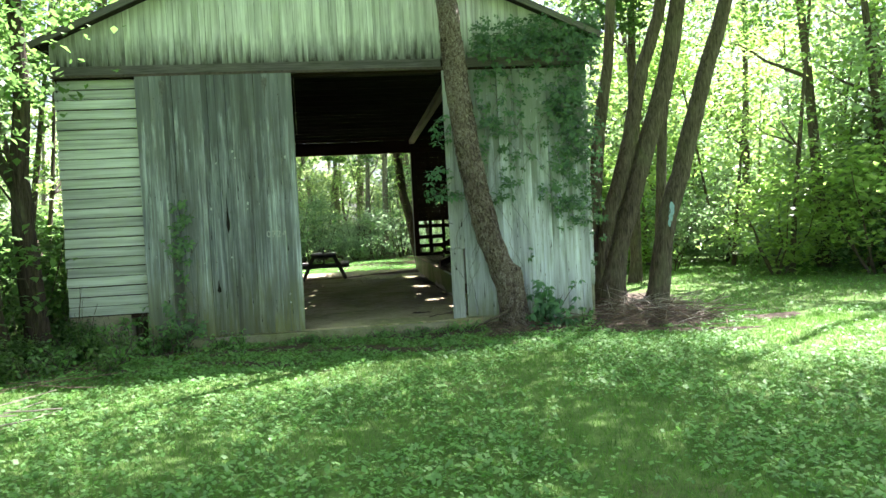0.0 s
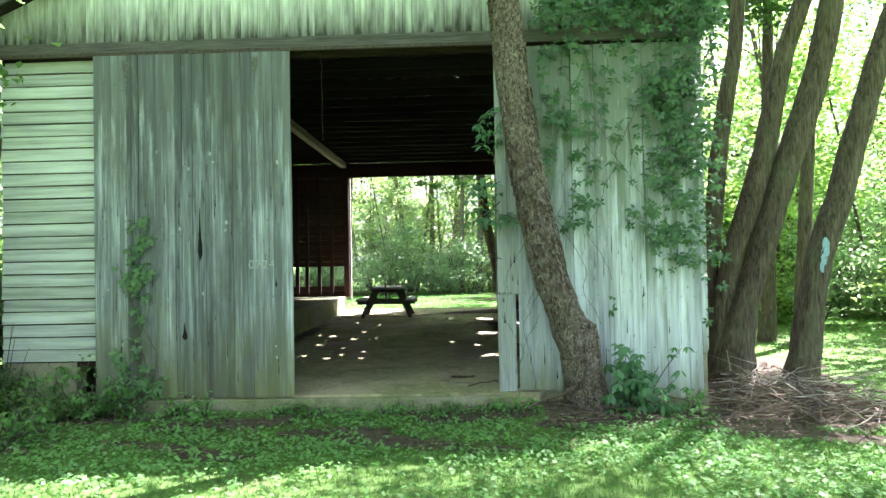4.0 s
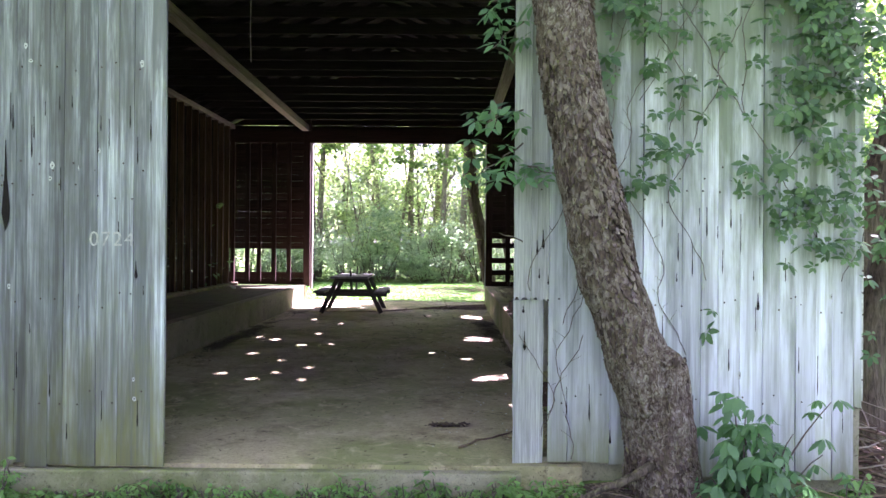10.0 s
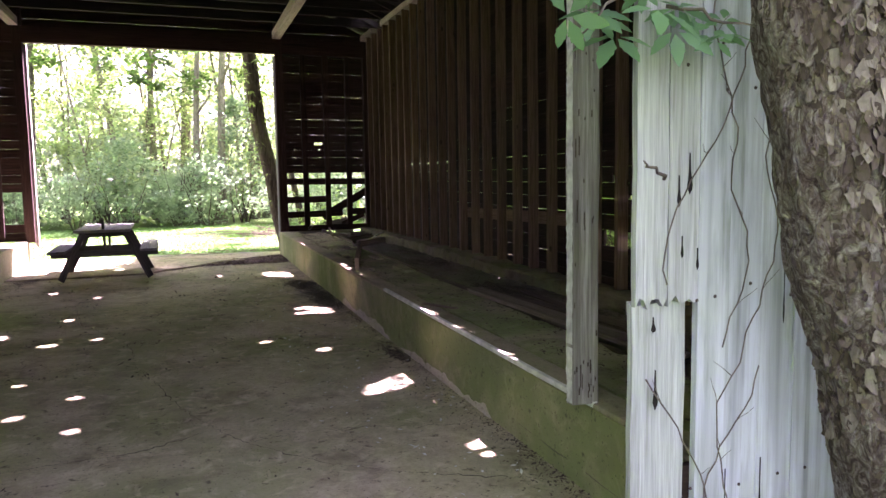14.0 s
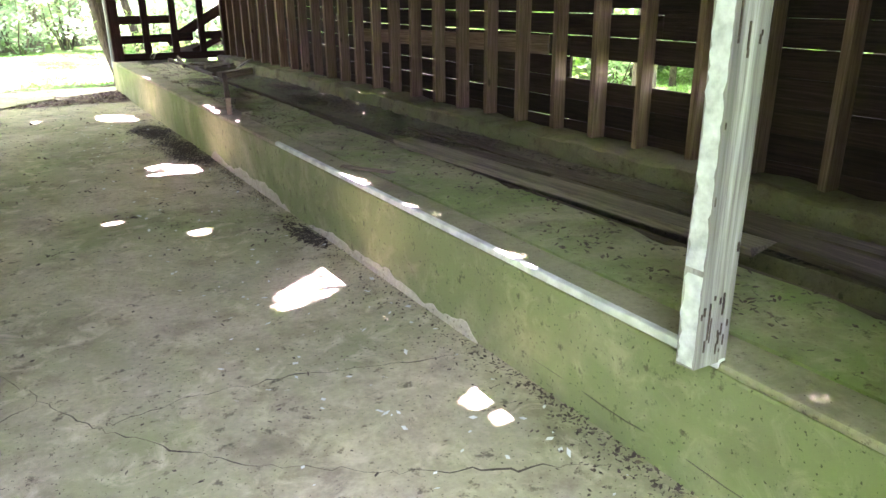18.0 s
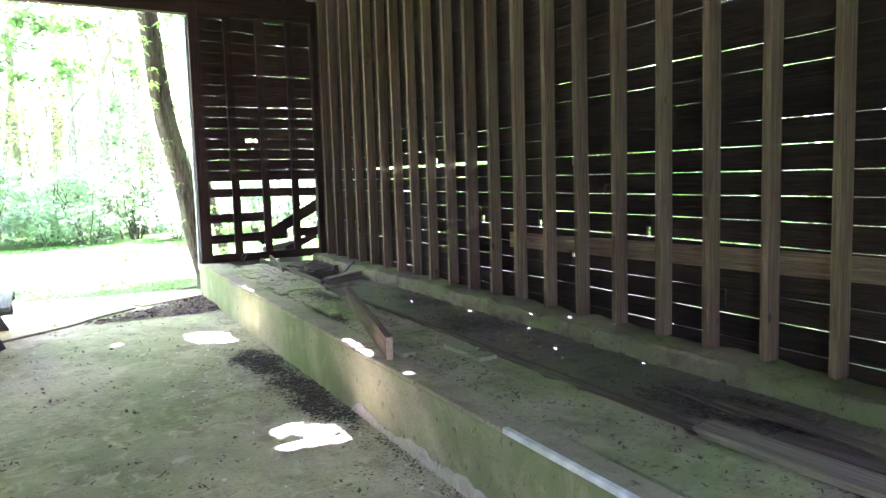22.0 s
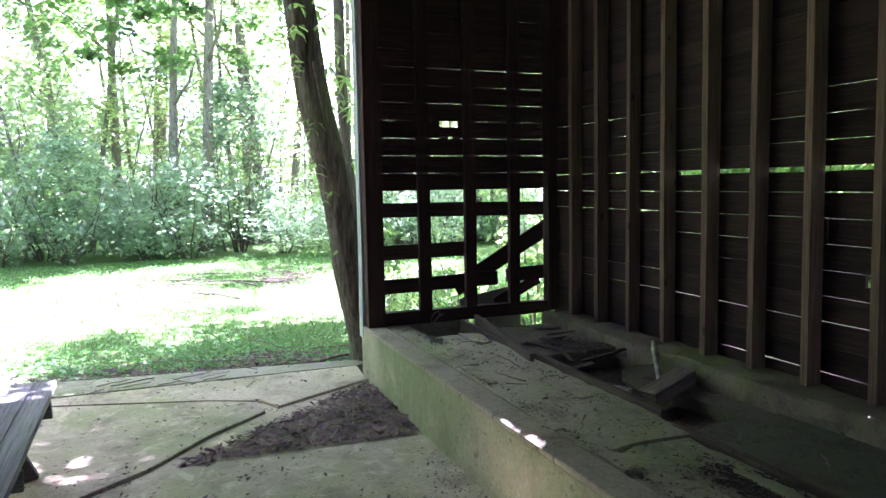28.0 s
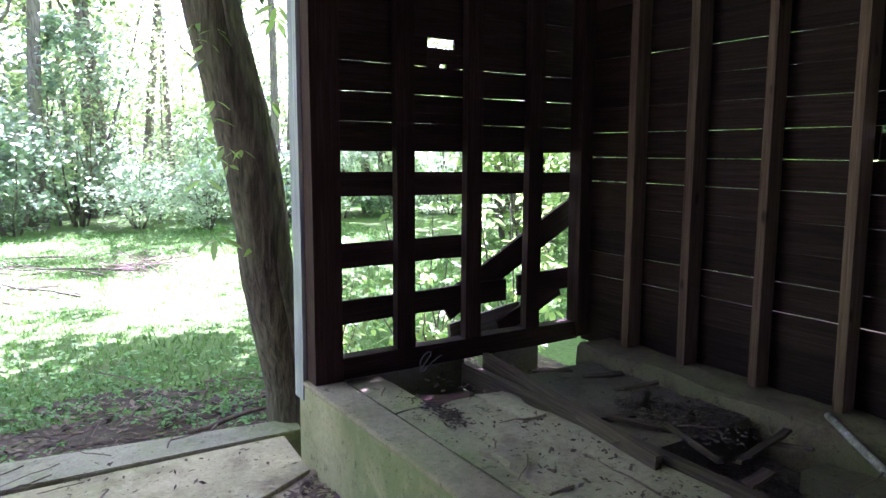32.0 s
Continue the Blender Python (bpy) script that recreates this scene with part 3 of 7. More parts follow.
part("cement_lip", splay(boxes((KERB_E - 0.008, KERB_E + 0.022, 11.95, 15.6, LEDGE_Z - 0.022, LEDGE_Z + 0.008), bevel=0.007)), M_LIP, kerb, "pale worn cement lip")
place("form_seam", tube_mesh("form_seam", bend((KERB_E - 0.0105, 11.5, 0.318), (KERB_E - 0.0085, 12.75, 0.322), 10, 0.010, 17), [0.0008, 0.002, 0.0025, 0.002, 0.0024, 0.002, 0.0025, 0.002, 0.0022, 0.0016, 0.0008], 6), M_INNER, kerb, "faint seam left by the form boards")


def mortar_band(y0, y1, low, seed):
    """A thin rough coat of mortar on the kerb's face with a ragged upper edge."""
    vs, fs = [], []
    n = int((y1 - y0) / 0.04)
    for i in range(n + 1):
        y = y0 + (y1 - y0) * i / n
        ends = min(1.0, i / 5, (n - i) / 5)
        h = (0.10 + 0.07 * noise.noise(Vector((y * 2.1, seed, 0))) + 0.03 * noise.noise(Vector((y * 11, seed, 3)))) * ends + 0.004
        x = KERB_E + (y - 17.0) * 0.002
        vs += [(x - 0.012, y, low), (x - 0.011, y, low + h * 0.8), (x - 0.004, y, low + h), (x + 0.01, y, low + h)]
        if i:
            for k in range(3):
                fs.append((4 * i - 4 + k, 4 * i + k, 4 * i + k + 1, 4 * i - 3 + k))
    return quick_mesh("mortar_band", vs, [f[::-1] for f in fs])


for a, b2, sd in ((13.0, 15.2, 1), (15.3, 17.6, 2)):
    place("mortar_band", mortar_band(a, b2, floor_z(a) - 0.01, sd), M_MORTAR, kerb, "pale brown mortar along the kerb's foot")
kerb_w = thing("kerb_west", (0, 0, 0), "grey-green concrete kerb of the raised crib ledge", "kerb", kind="structure")
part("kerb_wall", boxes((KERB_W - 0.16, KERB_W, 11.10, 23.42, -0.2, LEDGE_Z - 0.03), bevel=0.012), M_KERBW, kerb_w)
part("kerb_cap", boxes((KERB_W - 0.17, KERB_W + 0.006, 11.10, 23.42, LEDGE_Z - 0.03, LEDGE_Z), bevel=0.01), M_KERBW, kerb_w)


tilt(kerb)
tilt(kerb_w)


def ribbon(points, width, z, seed):
    """A thin dark seam that follows the points, of uneven width."""
    r = random.Random(seed)
    fine = []
    for (x0, y0), (x1, y1) in zip(points, points[1:]):
        n = max(2, int(math.hypot(x1 - x0, y1 - y0) / 0.035))
        for k in range(n):
            f = k / n
            fine.append((x0 + (x1 - x0) * f + r.uniform(-0.014, 0.014), y0 + (y1 - y0) * f + r.uniform(-0.014, 0.014)))
    fine.append(points[-1])
    vs, fs = [], []
    for k, (x, y) in enumerate(fine):
        a, b_ = fine[max(k - 1, 0)], fine[min(k + 1, len(fine) - 1)]
        d = Vector((b_[0] - a[0], b_[1] - a[1]))
        d = d.normalized() if d.length else Vector((1, 0))
        w = width * (0.1 + 0.9 * abs(noise.noise(Vector((x * 4, y * 4, seed))))) * r.uniform(0.5, 1.5)
        zz = z + 0.0085 * (y - 11.0)
        vs += [(x - d.y * w, y + d.x * w, zz), (x + d.y * w, y - d.x * w, zz)]
        if k:
            fs.append((2 * k - 2, 2 * k - 1, 2 * k + 1, 2 * k))
    return quick_mesh("crack", vs, fs)


for k, path in enumerate(([(-0.35, 16.2), (-0.24, 15.28), (-0.09, 14.77), (0.08, 14.12), (0.29, 13.58), (0.43, 13.3), (0.62, 13.05), (0.85, 12.78), (1.25, 12.5), (1.8, 12.2)],
                          [(0.29, 13.58), (0.06, 13.44), (-0.13, 13.35), (-0.9, 13.3), (-2.3, 13.1)], [(0.47, 13.28), (0.80, 13.32), (1.15, 13.26), (1.44, 13.16), (1.86, 13.05)],
                          [(-0.35, 16.2), (-0.9, 17.4), (-1.1, 18.6), (-1.0, 20.3)], [(0.2, 21.0), (0.6, 20.6), (1.2, 20.5), (1.9, 20.7)])):
    place("crack", ribbon(path, 0.0065, FL + 0.004, k), M_CRACK, floor, "dark crack in the concrete")

def rough_block(x0, x1, y0, y1, z0, z1, step=0.045, amp=0.034):
    """A long cast block with lumpy, worn faces."""
    prof = [(x0, z0), (x0, z1 - 0.16), (x0, z1 - 0.08), (x0 + 0.005, z1 - 0.012), (x0 + 0.03, z1), ((x0 + x1) / 2, z1), (x1 - 0.03, z1), (x1, z1 - 0.012), (x1, z1 - 0.1), (x1, z0)]
    n = int((y1 - y0) / step)
    vs, fs = [], []
    for i in range(n + 1):
        y = y0 + (y1 - y0) * i / n
        for k, (x, z) in enumerate(prof):
            q = Vector((x * 9, y * 5, z * 9))
            d = 0 if k in (0, 9) else amp
            vs.append((x + d * noise.noise(q), y, z - (0.004 if d else 0) + 0.8 * d * noise.noise(q + Vector((7, 3, 1)))))
    m = len(prof)
    for i in range(n):
        for k in range(m - 1):
            fs.append((i * m + k, i * m + k + 1, (i + 1) * m + k + 1, (i + 1) * m + k))
    fs += [tuple(range(m))[::-1], tuple(n * m + k for k in range(m))]
    bm = bmesh.new()
    me = quick_mesh("tmp", vs, fs)
    bm.from_mesh(me)
    bpy.data.meshes.remove(me)
    bmesh.ops.recalc_face_normals(bm, faces=bm.faces[:])
    return bm


def rough_slab(x0, x1, y0, y1, z0, z1, step=0.07):
    """A cast slab with a slightly uneven top and chipped edges."""
    nx, ny = max(3, int((x1 - x0) / step)), max(3, int((y1 - y0) / step))
    vs, fs = [], []
    for j in range(ny + 1):
        for i in range(nx + 1):
            x, y = x0 + (x1 - x0) * i / nx, y0 + (y1 - y0) * j / ny
            q = Vector((x, y, z1))
            edge = i in (0, nx) or j in (0, ny)
            chip = max(0.0, noise.noise(q * 6 + Vector((0, 0, 3))) - 0.1) if edge else 0.0
            sx = (1 if i == 0 else -1 if i == nx else 0) * chip * 0.04
            sy = (1 if j == 0 else -1 if j == ny else 0) * chip * 0.02
            vs.append((x + sx, y + sy, z1 + 0.005 * noise.noise(q * 2.5) + 0.0025 * noise.noise(q * 11) - chip * 0.03 - 0.004))
    w = nx + 1
    for j in range(ny):
        for i in range(nx):
            a = j * w + i
            fs.append((a, a + 1, a + w + 1, a + w))
    rim = [i for i in range(w)] + [j * w + nx for j in range(1, ny + 1)] + [ny * w + i for i in range(nx - 1, -1, -1)] + [j * w for j in range(ny - 1, 0, -1)]
    base = len(vs)
    vs += [(vs[k][0], vs[k][1], z0) for k in rim]
    n = len(rim)
    for k in range(n):
        fs.append((rim[k], base + k, base + (k + 1) % n, rim[(k + 1) % n]))
    return quick_mesh("slab", vs, fs)


ledge = thing("ledge_east", (0, 0, 0), "broken mossy concrete crib floor strewn with litter", "ledge", kind="structure")
for a, b2, x0, x1, z in ((11.12, 14.3, 2.12, 2.60, 0.672), (14.31, 17.0, 2.12, 2.62, 0.668), (17.02, 20.2, 2.12, 2.66, 0.664), (20.22, 22.75, 2.12, 2.72, 0.672), (22.76, 23.26, 2.12, 2.31, 0.672)):
    place("slab", rough_slab(x0, x1, a, b2, 0.45, z), M_LEDGE, ledge)
fg = random.Random(23)
for k in range(13):
    y_, w_, l_ = 16.6 + 0.48 * k + fg.uniform(-0.1, 0.1), fg.uniform(0.05, 0.13), fg.uniform(0.18, 0.5)
    x_ = 2.09 + fg.uniform(0, 0.12) if k % 3 else 2.45 + fg.uniform(0, 0.1)
    place("broken_edge", rough_slab(x_, x_ + w_, y_, y_ + l_, 0.64, 0.684 + fg.uniform(0, 0.014), 0.035), M_CAP if k % 2 else M_LEDGE, ledge, "broken flake of concrete")
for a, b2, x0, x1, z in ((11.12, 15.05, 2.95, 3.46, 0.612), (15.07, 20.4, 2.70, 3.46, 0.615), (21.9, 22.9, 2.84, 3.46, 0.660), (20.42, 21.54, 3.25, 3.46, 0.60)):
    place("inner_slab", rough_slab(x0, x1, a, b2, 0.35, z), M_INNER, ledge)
part("earth_fill", boxes((2.10, 3.46, 11.12, 23.24, -0.2, 0.50)), M_DEBRIS, ledge, "dark earth under the broken slabs")
tilt(ledge)
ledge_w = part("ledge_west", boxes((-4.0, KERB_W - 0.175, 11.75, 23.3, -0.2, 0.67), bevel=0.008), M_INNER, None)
tilt(ledge_w)
tagged(ledge_w, "grey concrete crib floor along the wall", "ledge", kind="structure")
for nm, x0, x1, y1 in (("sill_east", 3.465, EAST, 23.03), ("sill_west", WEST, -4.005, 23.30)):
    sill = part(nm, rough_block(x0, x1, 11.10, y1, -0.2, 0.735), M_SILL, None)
    tilt(sill, 19.0)
    tagged(sill, "rough concrete foundation sill under the studs", "foundation", kind="structure")


# ---------------------------------------------------------------- side walls: studs and slatted siding
def side_wall(name, inner, sign, gaps, label):
    """Studs with their edge at x = inner, boards outside them with narrow slits; gaps: (row, y0, y1) left out."""
    w = thing(name, (0, 0, 0), label, "wall", kind="structure")
    rnd = random.Random(7 if sign > 0 else 8)
    y = 11.53
    k = 0
    while y < 23.2:
        lean = rnd.uniform(-0.25, 0.25)
        board("stud", w, PLATE_Z - 0.735, rnd.uniform(0.095, 0.11), rnd.uniform(0.042, 0.05),
              (inner + sign * 0.055, y + 0.012 + rnd.uniform(-0.012, 0.012), 0.735), Matrix.Rotation(-RISE, 4, "X") @ UP, M_STUD, lean=lean)
        y += 0.4035
        k += 1
    for row in range(28):
        z = 0.734 + row * 0.1425
        cuts = sorted([(a, b2) for r, a, b2 in gaps if r == row])
        spans, y0 = [], 11.10
        for a, b2 in cuts:
            if a > y0 + 0.02:
                spans.append((y0, a))
            y0 = b2
        spans.append((y0, 23.30))
        for a, b2 in spans:
            joints = [a]
            while b2 - joints[-1] > 4.6:
                joints.append(joints[-1] + rnd.choice((2.42, 2.82, 3.63)))
            joints.append(b2)
            for p, q in zip(joints, joints[1:]):
                if q - p < 0.05:
                    continue
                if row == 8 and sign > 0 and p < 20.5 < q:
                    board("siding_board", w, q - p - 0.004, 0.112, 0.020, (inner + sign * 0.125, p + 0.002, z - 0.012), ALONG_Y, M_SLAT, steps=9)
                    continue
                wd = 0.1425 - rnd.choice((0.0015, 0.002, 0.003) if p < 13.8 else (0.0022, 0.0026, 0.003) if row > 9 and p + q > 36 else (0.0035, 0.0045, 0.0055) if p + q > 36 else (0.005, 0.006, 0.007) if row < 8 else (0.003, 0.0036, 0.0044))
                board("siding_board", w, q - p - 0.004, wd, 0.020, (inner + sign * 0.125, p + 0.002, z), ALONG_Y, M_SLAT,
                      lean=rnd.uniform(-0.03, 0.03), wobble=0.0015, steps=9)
    tilt(w, 19.0)
    # the east wall's plate is left open in places so sun reaches the kerb
    ends = [11.10, 13.0, 13.35, 14.1, 14.55, 14.9, 15.3, 15.6, 16.0, 17.95, 18.25, 18.6, 19.2, 21.8, 22.5, 23.30] if sign > 0 else [11.10, 23.30]
    for a, b2 in zip(ends[::2], ends[1::2]):
        board("top_plate", w, b2 - a, 0.10, 0.14, (inner + sign * 0.06, a, PLATE_Z + 0.045), ALONG_Y, M_BEAM)
    return w


HOLES = [(5, 16.56, 16.59), (8, 17.36, 17.385), (5, 17.79, 17.83), (5, 18.68, 18.74), (3, 17.34, 17.39), (9, 19.6, 19.65), (4, 20.1, 20.16)]
side_wall("wall_east", 3.645, 1, HOLES + [(3, 13.25, 14.72), (2, 12.1, 12.3), (3, 11.9, 12.3), (7, 14.535, 14.60), (6, 14.05, 14.35), (8, 18.6, 18.602), (8, 21.6, 21.602)],
          "dark slatted timber crib wall with brown studs and light through the slits")
board("siding_board", bpy.data.objects["wall_east"], 0.302, 0.106, 0.020, (3.77, 14.049, 1.605), ALONG_Y, M_SLAT, "broken board")
board("siding_board", bpy.data.objects["wall_east"], 0.067, 0.085, 0.020, (3.77, 14.534, 1.765), ALONG_Y, M_SLAT, "broken board")
for row, a, b2 in HOLES:
    board("siding_board", bpy.data.objects["wall_east"], b2 - a + 0.002, 0.075, 0.020, (3.77, a - 0.001, 0.734 + row * 0.1425 + random.Random(row).choice((-0.032, 0.032))), ALONG_Y, M_SLAT, "broken board")
patch = board("patch_board", bpy.data.objects["wall_east"], 3.3, 0.13, 0.012, (3.645 + 0.109, 14.95, 1.30), ALONG_Y, M_STUD, "pale board nailed behind the studs", lean=-1.0)
side_wall("wall_west", -4.115, -1, [(3, 15.2, 15.3), (6, 17.7, 17.8)],
          "dark slatted timber crib wall with studs")


# ---------------------------------------------------------------- far end wall
def end_boards(w, x0, x1, z0, z1, y, rnd, mat, skip=()):
    row, z = 0, z0 + 0.0748
    while z < z1 - 0.02:
        cuts = sorted([(a, b2) for r, a, b2 in skip if r == row])
        spans, a0 = [], x0
        for a, b2 in cuts:
            if a > a0 + 0.02:
                spans.append((a0, a))
            a0 = b2
        if a0 < x1 - 0.02:
            spans.append((a0, x1))
        for a, b2 in spans:
            board("siding_board", w, b2 - a, 0.1495 - rnd.choice((0.0025, 0.003) if row < 3 else (0.0013, 0.0017, 0.0021)), 0.012, (a, y, z), ALONG_X, mat, lean=rnd.uniform(-0.05, 0.05), wobble=0.001)
        z += 0.1495
        row += 1


rnd = random.Random(3)
far = thing("wall_north", (0, 0, 0), "dark red-brown end wall with a wide open drive-through and missing boards", "wall", kind="structure")
# east crib end: posts, studs, boards above the gap
board("corner_post", far, HEAD_Z + 0.1, 0.15, 0.13, (2.025, BACK, 0.70), UP, M_RED)
for x in (2.478, 2.912, 3.342):
    board("stud", far, 3.65, 0.105, 0.05, (x, BACK - 0.01, 0.80), UP, M_RED, lean=random.Random(int(x * 100)).uniform(-0.3, 0.3))
board("corner_stud", far, 3.68, 0.09, 0.10, (3.715, BACK - 0.02, 0.74), UP, M_RED)
part("wall_base", boxes((2.10, 2.86, 23.27, 23.42, -0.2, 0.715), (3.05, 3.40, 23.27, 23.42, -0.2, 0.715), bevel=0.01), M_STONE, far, "low concrete wall base")
board("bottom_plate", far, 1.6, 0.11, 0.09, (2.10, BACK, 0.775), ALONG_X, M_RED)
end_boards(far, 2.10, 3.80, 1.865, 4.45, BACK + 0.065, rnd, M_RED, [(3, 2.67, 2.835)])
part("hole_edge", boxes((2.66, 2.85, BACK + 0.057, BACK + 0.073, 2.331, 2.412), (2.66, 2.745, BACK + 0.057, BACK + 0.073, 2.30, 2.330), (2.785, 2.85, BACK + 0.057, BACK + 0.073, 2.30, 2.330)), M_RED, far)
for a, b2, z, lean in ((2.10, 3.75, 1.70, -0.6), (2.10, 2.93, 1.335, 0.4), (2.10, 3.21, 1.04, 1.0), (3.30, 3.75, 1.075, 2.0)):
    board("loose_rail_board", far, b2 - a, 0.125, 0.022, (a, BACK + 0.065, z), ALONG_X, M_RED, lean=lean)
board("fallen_board", far, 1.25, 0.15, 0.024, (2.80, BACK + 0.10, 0.98), ALONG_X, M_RED, lean=29)
board("fallen_board", far, 0.52, 0.16, 0.022, (2.86, BACK + 0.13, 0.80), ALONG_X, M_PLANK, "pale split board outside the wall", lean=9)
board("loose_rail_board", far, 0.5, 0.10, 0.02, (3.2, BACK + 0.10, 0.82), ALONG_X, M_RED, lean=24)
board("jamb_trim", far, 3.50, 0.05, 0.11, (1.955, BACK + 0.10, 0.62), UP, M_EDGE, "bleached grey jamb board")
# west crib end
board("corner_post", far, HEAD_Z + 0.1, 0.15, 0.13, (-2.36, BACK, 0.70), UP, M_RED)
for x in (-2.80, -3.16, -3.52, -3.80):
    board("stud", far, 3.65, 0.10, 0.05, (x, BACK - 0.01, 0.80), UP, M_RED)
board("corner_stud", far, 3.68, 0.09, 0.10, (-4.15, BACK - 0.02, 0.74), UP, M_RED)
end_boards(far, -4.27, -2.43, 1.58, 4.45, BACK + 0.065, rnd, M_RED)
end_boards(far, -4.27, -2.43, 0.72, 0.98, BACK + 0.065, rnd, M_RED)
board("jamb_trim", far, 3.5, 0.05, 0.11, (-2.27, BACK + 0.10, 0.62), UP, M_POST)
# header and gable
board("header", far, EAST - WEST, 0.28, 0.13, (WEST, BACK, HEAD_Z + 0.15), ALONG_X, M_RED)
z = HEAD_Z + 0.36
while z < 6.2:
    lo_, hi_ = z - 0.074, z + 0.0735 - rnd.choice((0.0, 0.001, 0.002, 0.004))
    hb, ht = [max(0.02, (EAST - MID) - (q - 0.05 - EAVE_Z) / SLOPE) for q in (lo_, hi_)]
    if hb > 0.1:
        ring = [(-hb, lo_), (hb, lo_), (ht, hi_), (-ht, hi_)]
        me = quick_mesh("gable_board", [(MID + a, BACK + 0.054, q) for a, q in ring] + [(MID + a, BACK + 0.076, q) for a, q in ring], [(0, 1, 2, 3), (7, 6, 5, 4), (0, 4, 5, 1), (1, 5, 6, 2), (2, 6, 7, 3), (3, 7, 4, 0)])
        place("gable_board", me, M_RED, far)
    z += 0.1495

# beams along the cribs' inner edge, front posts, ties
for nm, x in (("beam_east", 1.99), ("beam_west", -2.40)):
    bm_ = board(nm, None, 12.1, 0.14, 0.15, (x, 11.15, PLATE_Z + 0.06), ALONG_Y, M_BEAM)
    tagged(bm_, "long grey-brown beam under the roof above the kerb", "beam", "roof beams", "structure")
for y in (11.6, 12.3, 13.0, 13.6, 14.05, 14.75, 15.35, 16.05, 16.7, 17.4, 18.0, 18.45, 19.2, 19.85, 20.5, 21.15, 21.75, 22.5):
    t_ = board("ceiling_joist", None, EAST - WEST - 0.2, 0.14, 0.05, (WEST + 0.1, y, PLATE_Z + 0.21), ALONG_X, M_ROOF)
    tagged(t_, "dark ceiling joist across the barn under the rafters", "joist", "ceiling joists", "structure")
post = thing("kerb_post", (1.785, 12.0, -0.058), "whitewashed square wooden post standing on the kerb", "post")
board("post_shaft", post, PLATE_Z - LEDGE_Z, 0.132, 0.06, (0.083, -0.022, LEDGE_Z), UP, M_POST, wobble=0.004, steps=14)

# flaking white paint left on the post's side towards the floor
pv, pf = [], []
for k_ in range(240):
    z_ = LEDGE_Z + 0.01 + 0.0152 * k_
    w_ = 0.053 + 0.006 * noise.noise(Vector((1, z_ * 5, 2))) + 0.008 * noise.noise(Vector((3, z_ * 21, 5))) + 0.009 * noise.noise(Vector((3, z_ * 70, 5)))
    v_ = 0.012 * max(0.0, noise.noise(Vector((5, z_ * 26, 8)))) + 0.004 * noise.noise(Vector((9, z_ * 80, 5)))
    pv += [(0.0135, -0.0525 + max(0.0, v_), z_), (0.0135, -0.0525 + max(0.006, min(0.059, w_)), z_)]
    if k_ and noise.noise(Vector((7, z_ * 13, 1))) > -0.6:
        n_ = 2 * k_
        pf.append((n_ - 2, n_, n_ + 1, n_ - 1))
place("paint_remnant", quick_mesh("paint_remnant", pv, pf), M_PAINT, post, "flaking white paint")
pr = random.Random(63)
nicks = []
for k_ in range(46):
    z_ = LEDGE_Z + (pr.uniform(0.02, 0.16) if k_ < 14 else pr.uniform(0.1, 2.6))
    x_, h_, w_ = pr.uniform(0.022, 0.142), pr.uniform(0.008, 0.035) if k_ % 5 else pr.uniform(0.05, 0.11), pr.uniform(0.0012, 0.003)
    nicks.append((x_ - w_, x_ + w_, -0.0545, -0.050, z_, z_ + h_))
part("weathering", boxes(*nicks), M_ROT, post, "dark checks and nicks in the wood")["kind"] = "stuff"

# roof: rafters, boards with holes that let the sun through, edge boards
SPOTS = [  # floor place of a patch of sun, its length and width
    (1.53, 14.05, 0.24, 0.30), (1.42, 13.92, 0.18, 0.2), (1.62, 14.16, 0.14, 0.16), (1.53, 17.17, 0.36, 0.30), (1.42, 17.35, 0.2, 0.2), (1.66, 17.05, 0.18, 0.2), (1.53, 20.45, 0.45, 0.38), (1.42, 20.7, 0.2, 0.2), (1.66, 20.2, 0.2, 0.22), (1.935, 14.34, 0.30, 0.15), (1.915, 12.89, 0.22, 0.14),
    (1.985, 17.45, 0.45, 0.14), (2.06, 20.7, 0.45, 0.13), (1.96, 13.75, 0.055, 0.05), (2.0, 13.56, 0.055, 0.05), (1.98, 16.66, 0.07, 0.05), (2.0, 11.73, 0.035, 0.03), (2.75, 19.4, 0.06, 0.05), (0.83, 15.78, 0.10, 0.10), (1.29, 15.3, 0.10, 0.12), (0.65, 20.67, 0.12, 0.08),
    (-1.55, 15.64, 0.13, 0.09), (-1.49, 14.19, 0.10, 0.10), (-1.39, 13.64, 0.08, 0.11), (-1.07, 13.89, 0.09, 0.10), (-1.04, 15.06, 0.09, 0.06), (-1.57, 16.97, 0.16, 0.13),
    (-1.88, 17.24, 0.10, 0.08), (-1.06, 16.43, 0.09, 0.12), (-1.05, 17.69, 0.13, 0.07), (-1.51, 19.79, 0.16, 0.08), (-0.65, 16.57, 0.08, 0.07), (-0.92, 14.26, 0.06, 0.07),
    (-0.53, 13.86, 0.07, 0.06), (-0.60, 14.59, 0.06, 0.07), (-0.92, 19.21, 0.12, 0.05), (-0.57, 11.75, 0.06, 0.12), (2.9, 17.0, 0.12, 0.05), (3.0, 16.2, 0.1, 0.06), (3.3, 16.0, 0.3, 0.04),
]
ROW = 0.16
cosr = 1 / math.sqrt(1 + SLOPE * SLOPE)
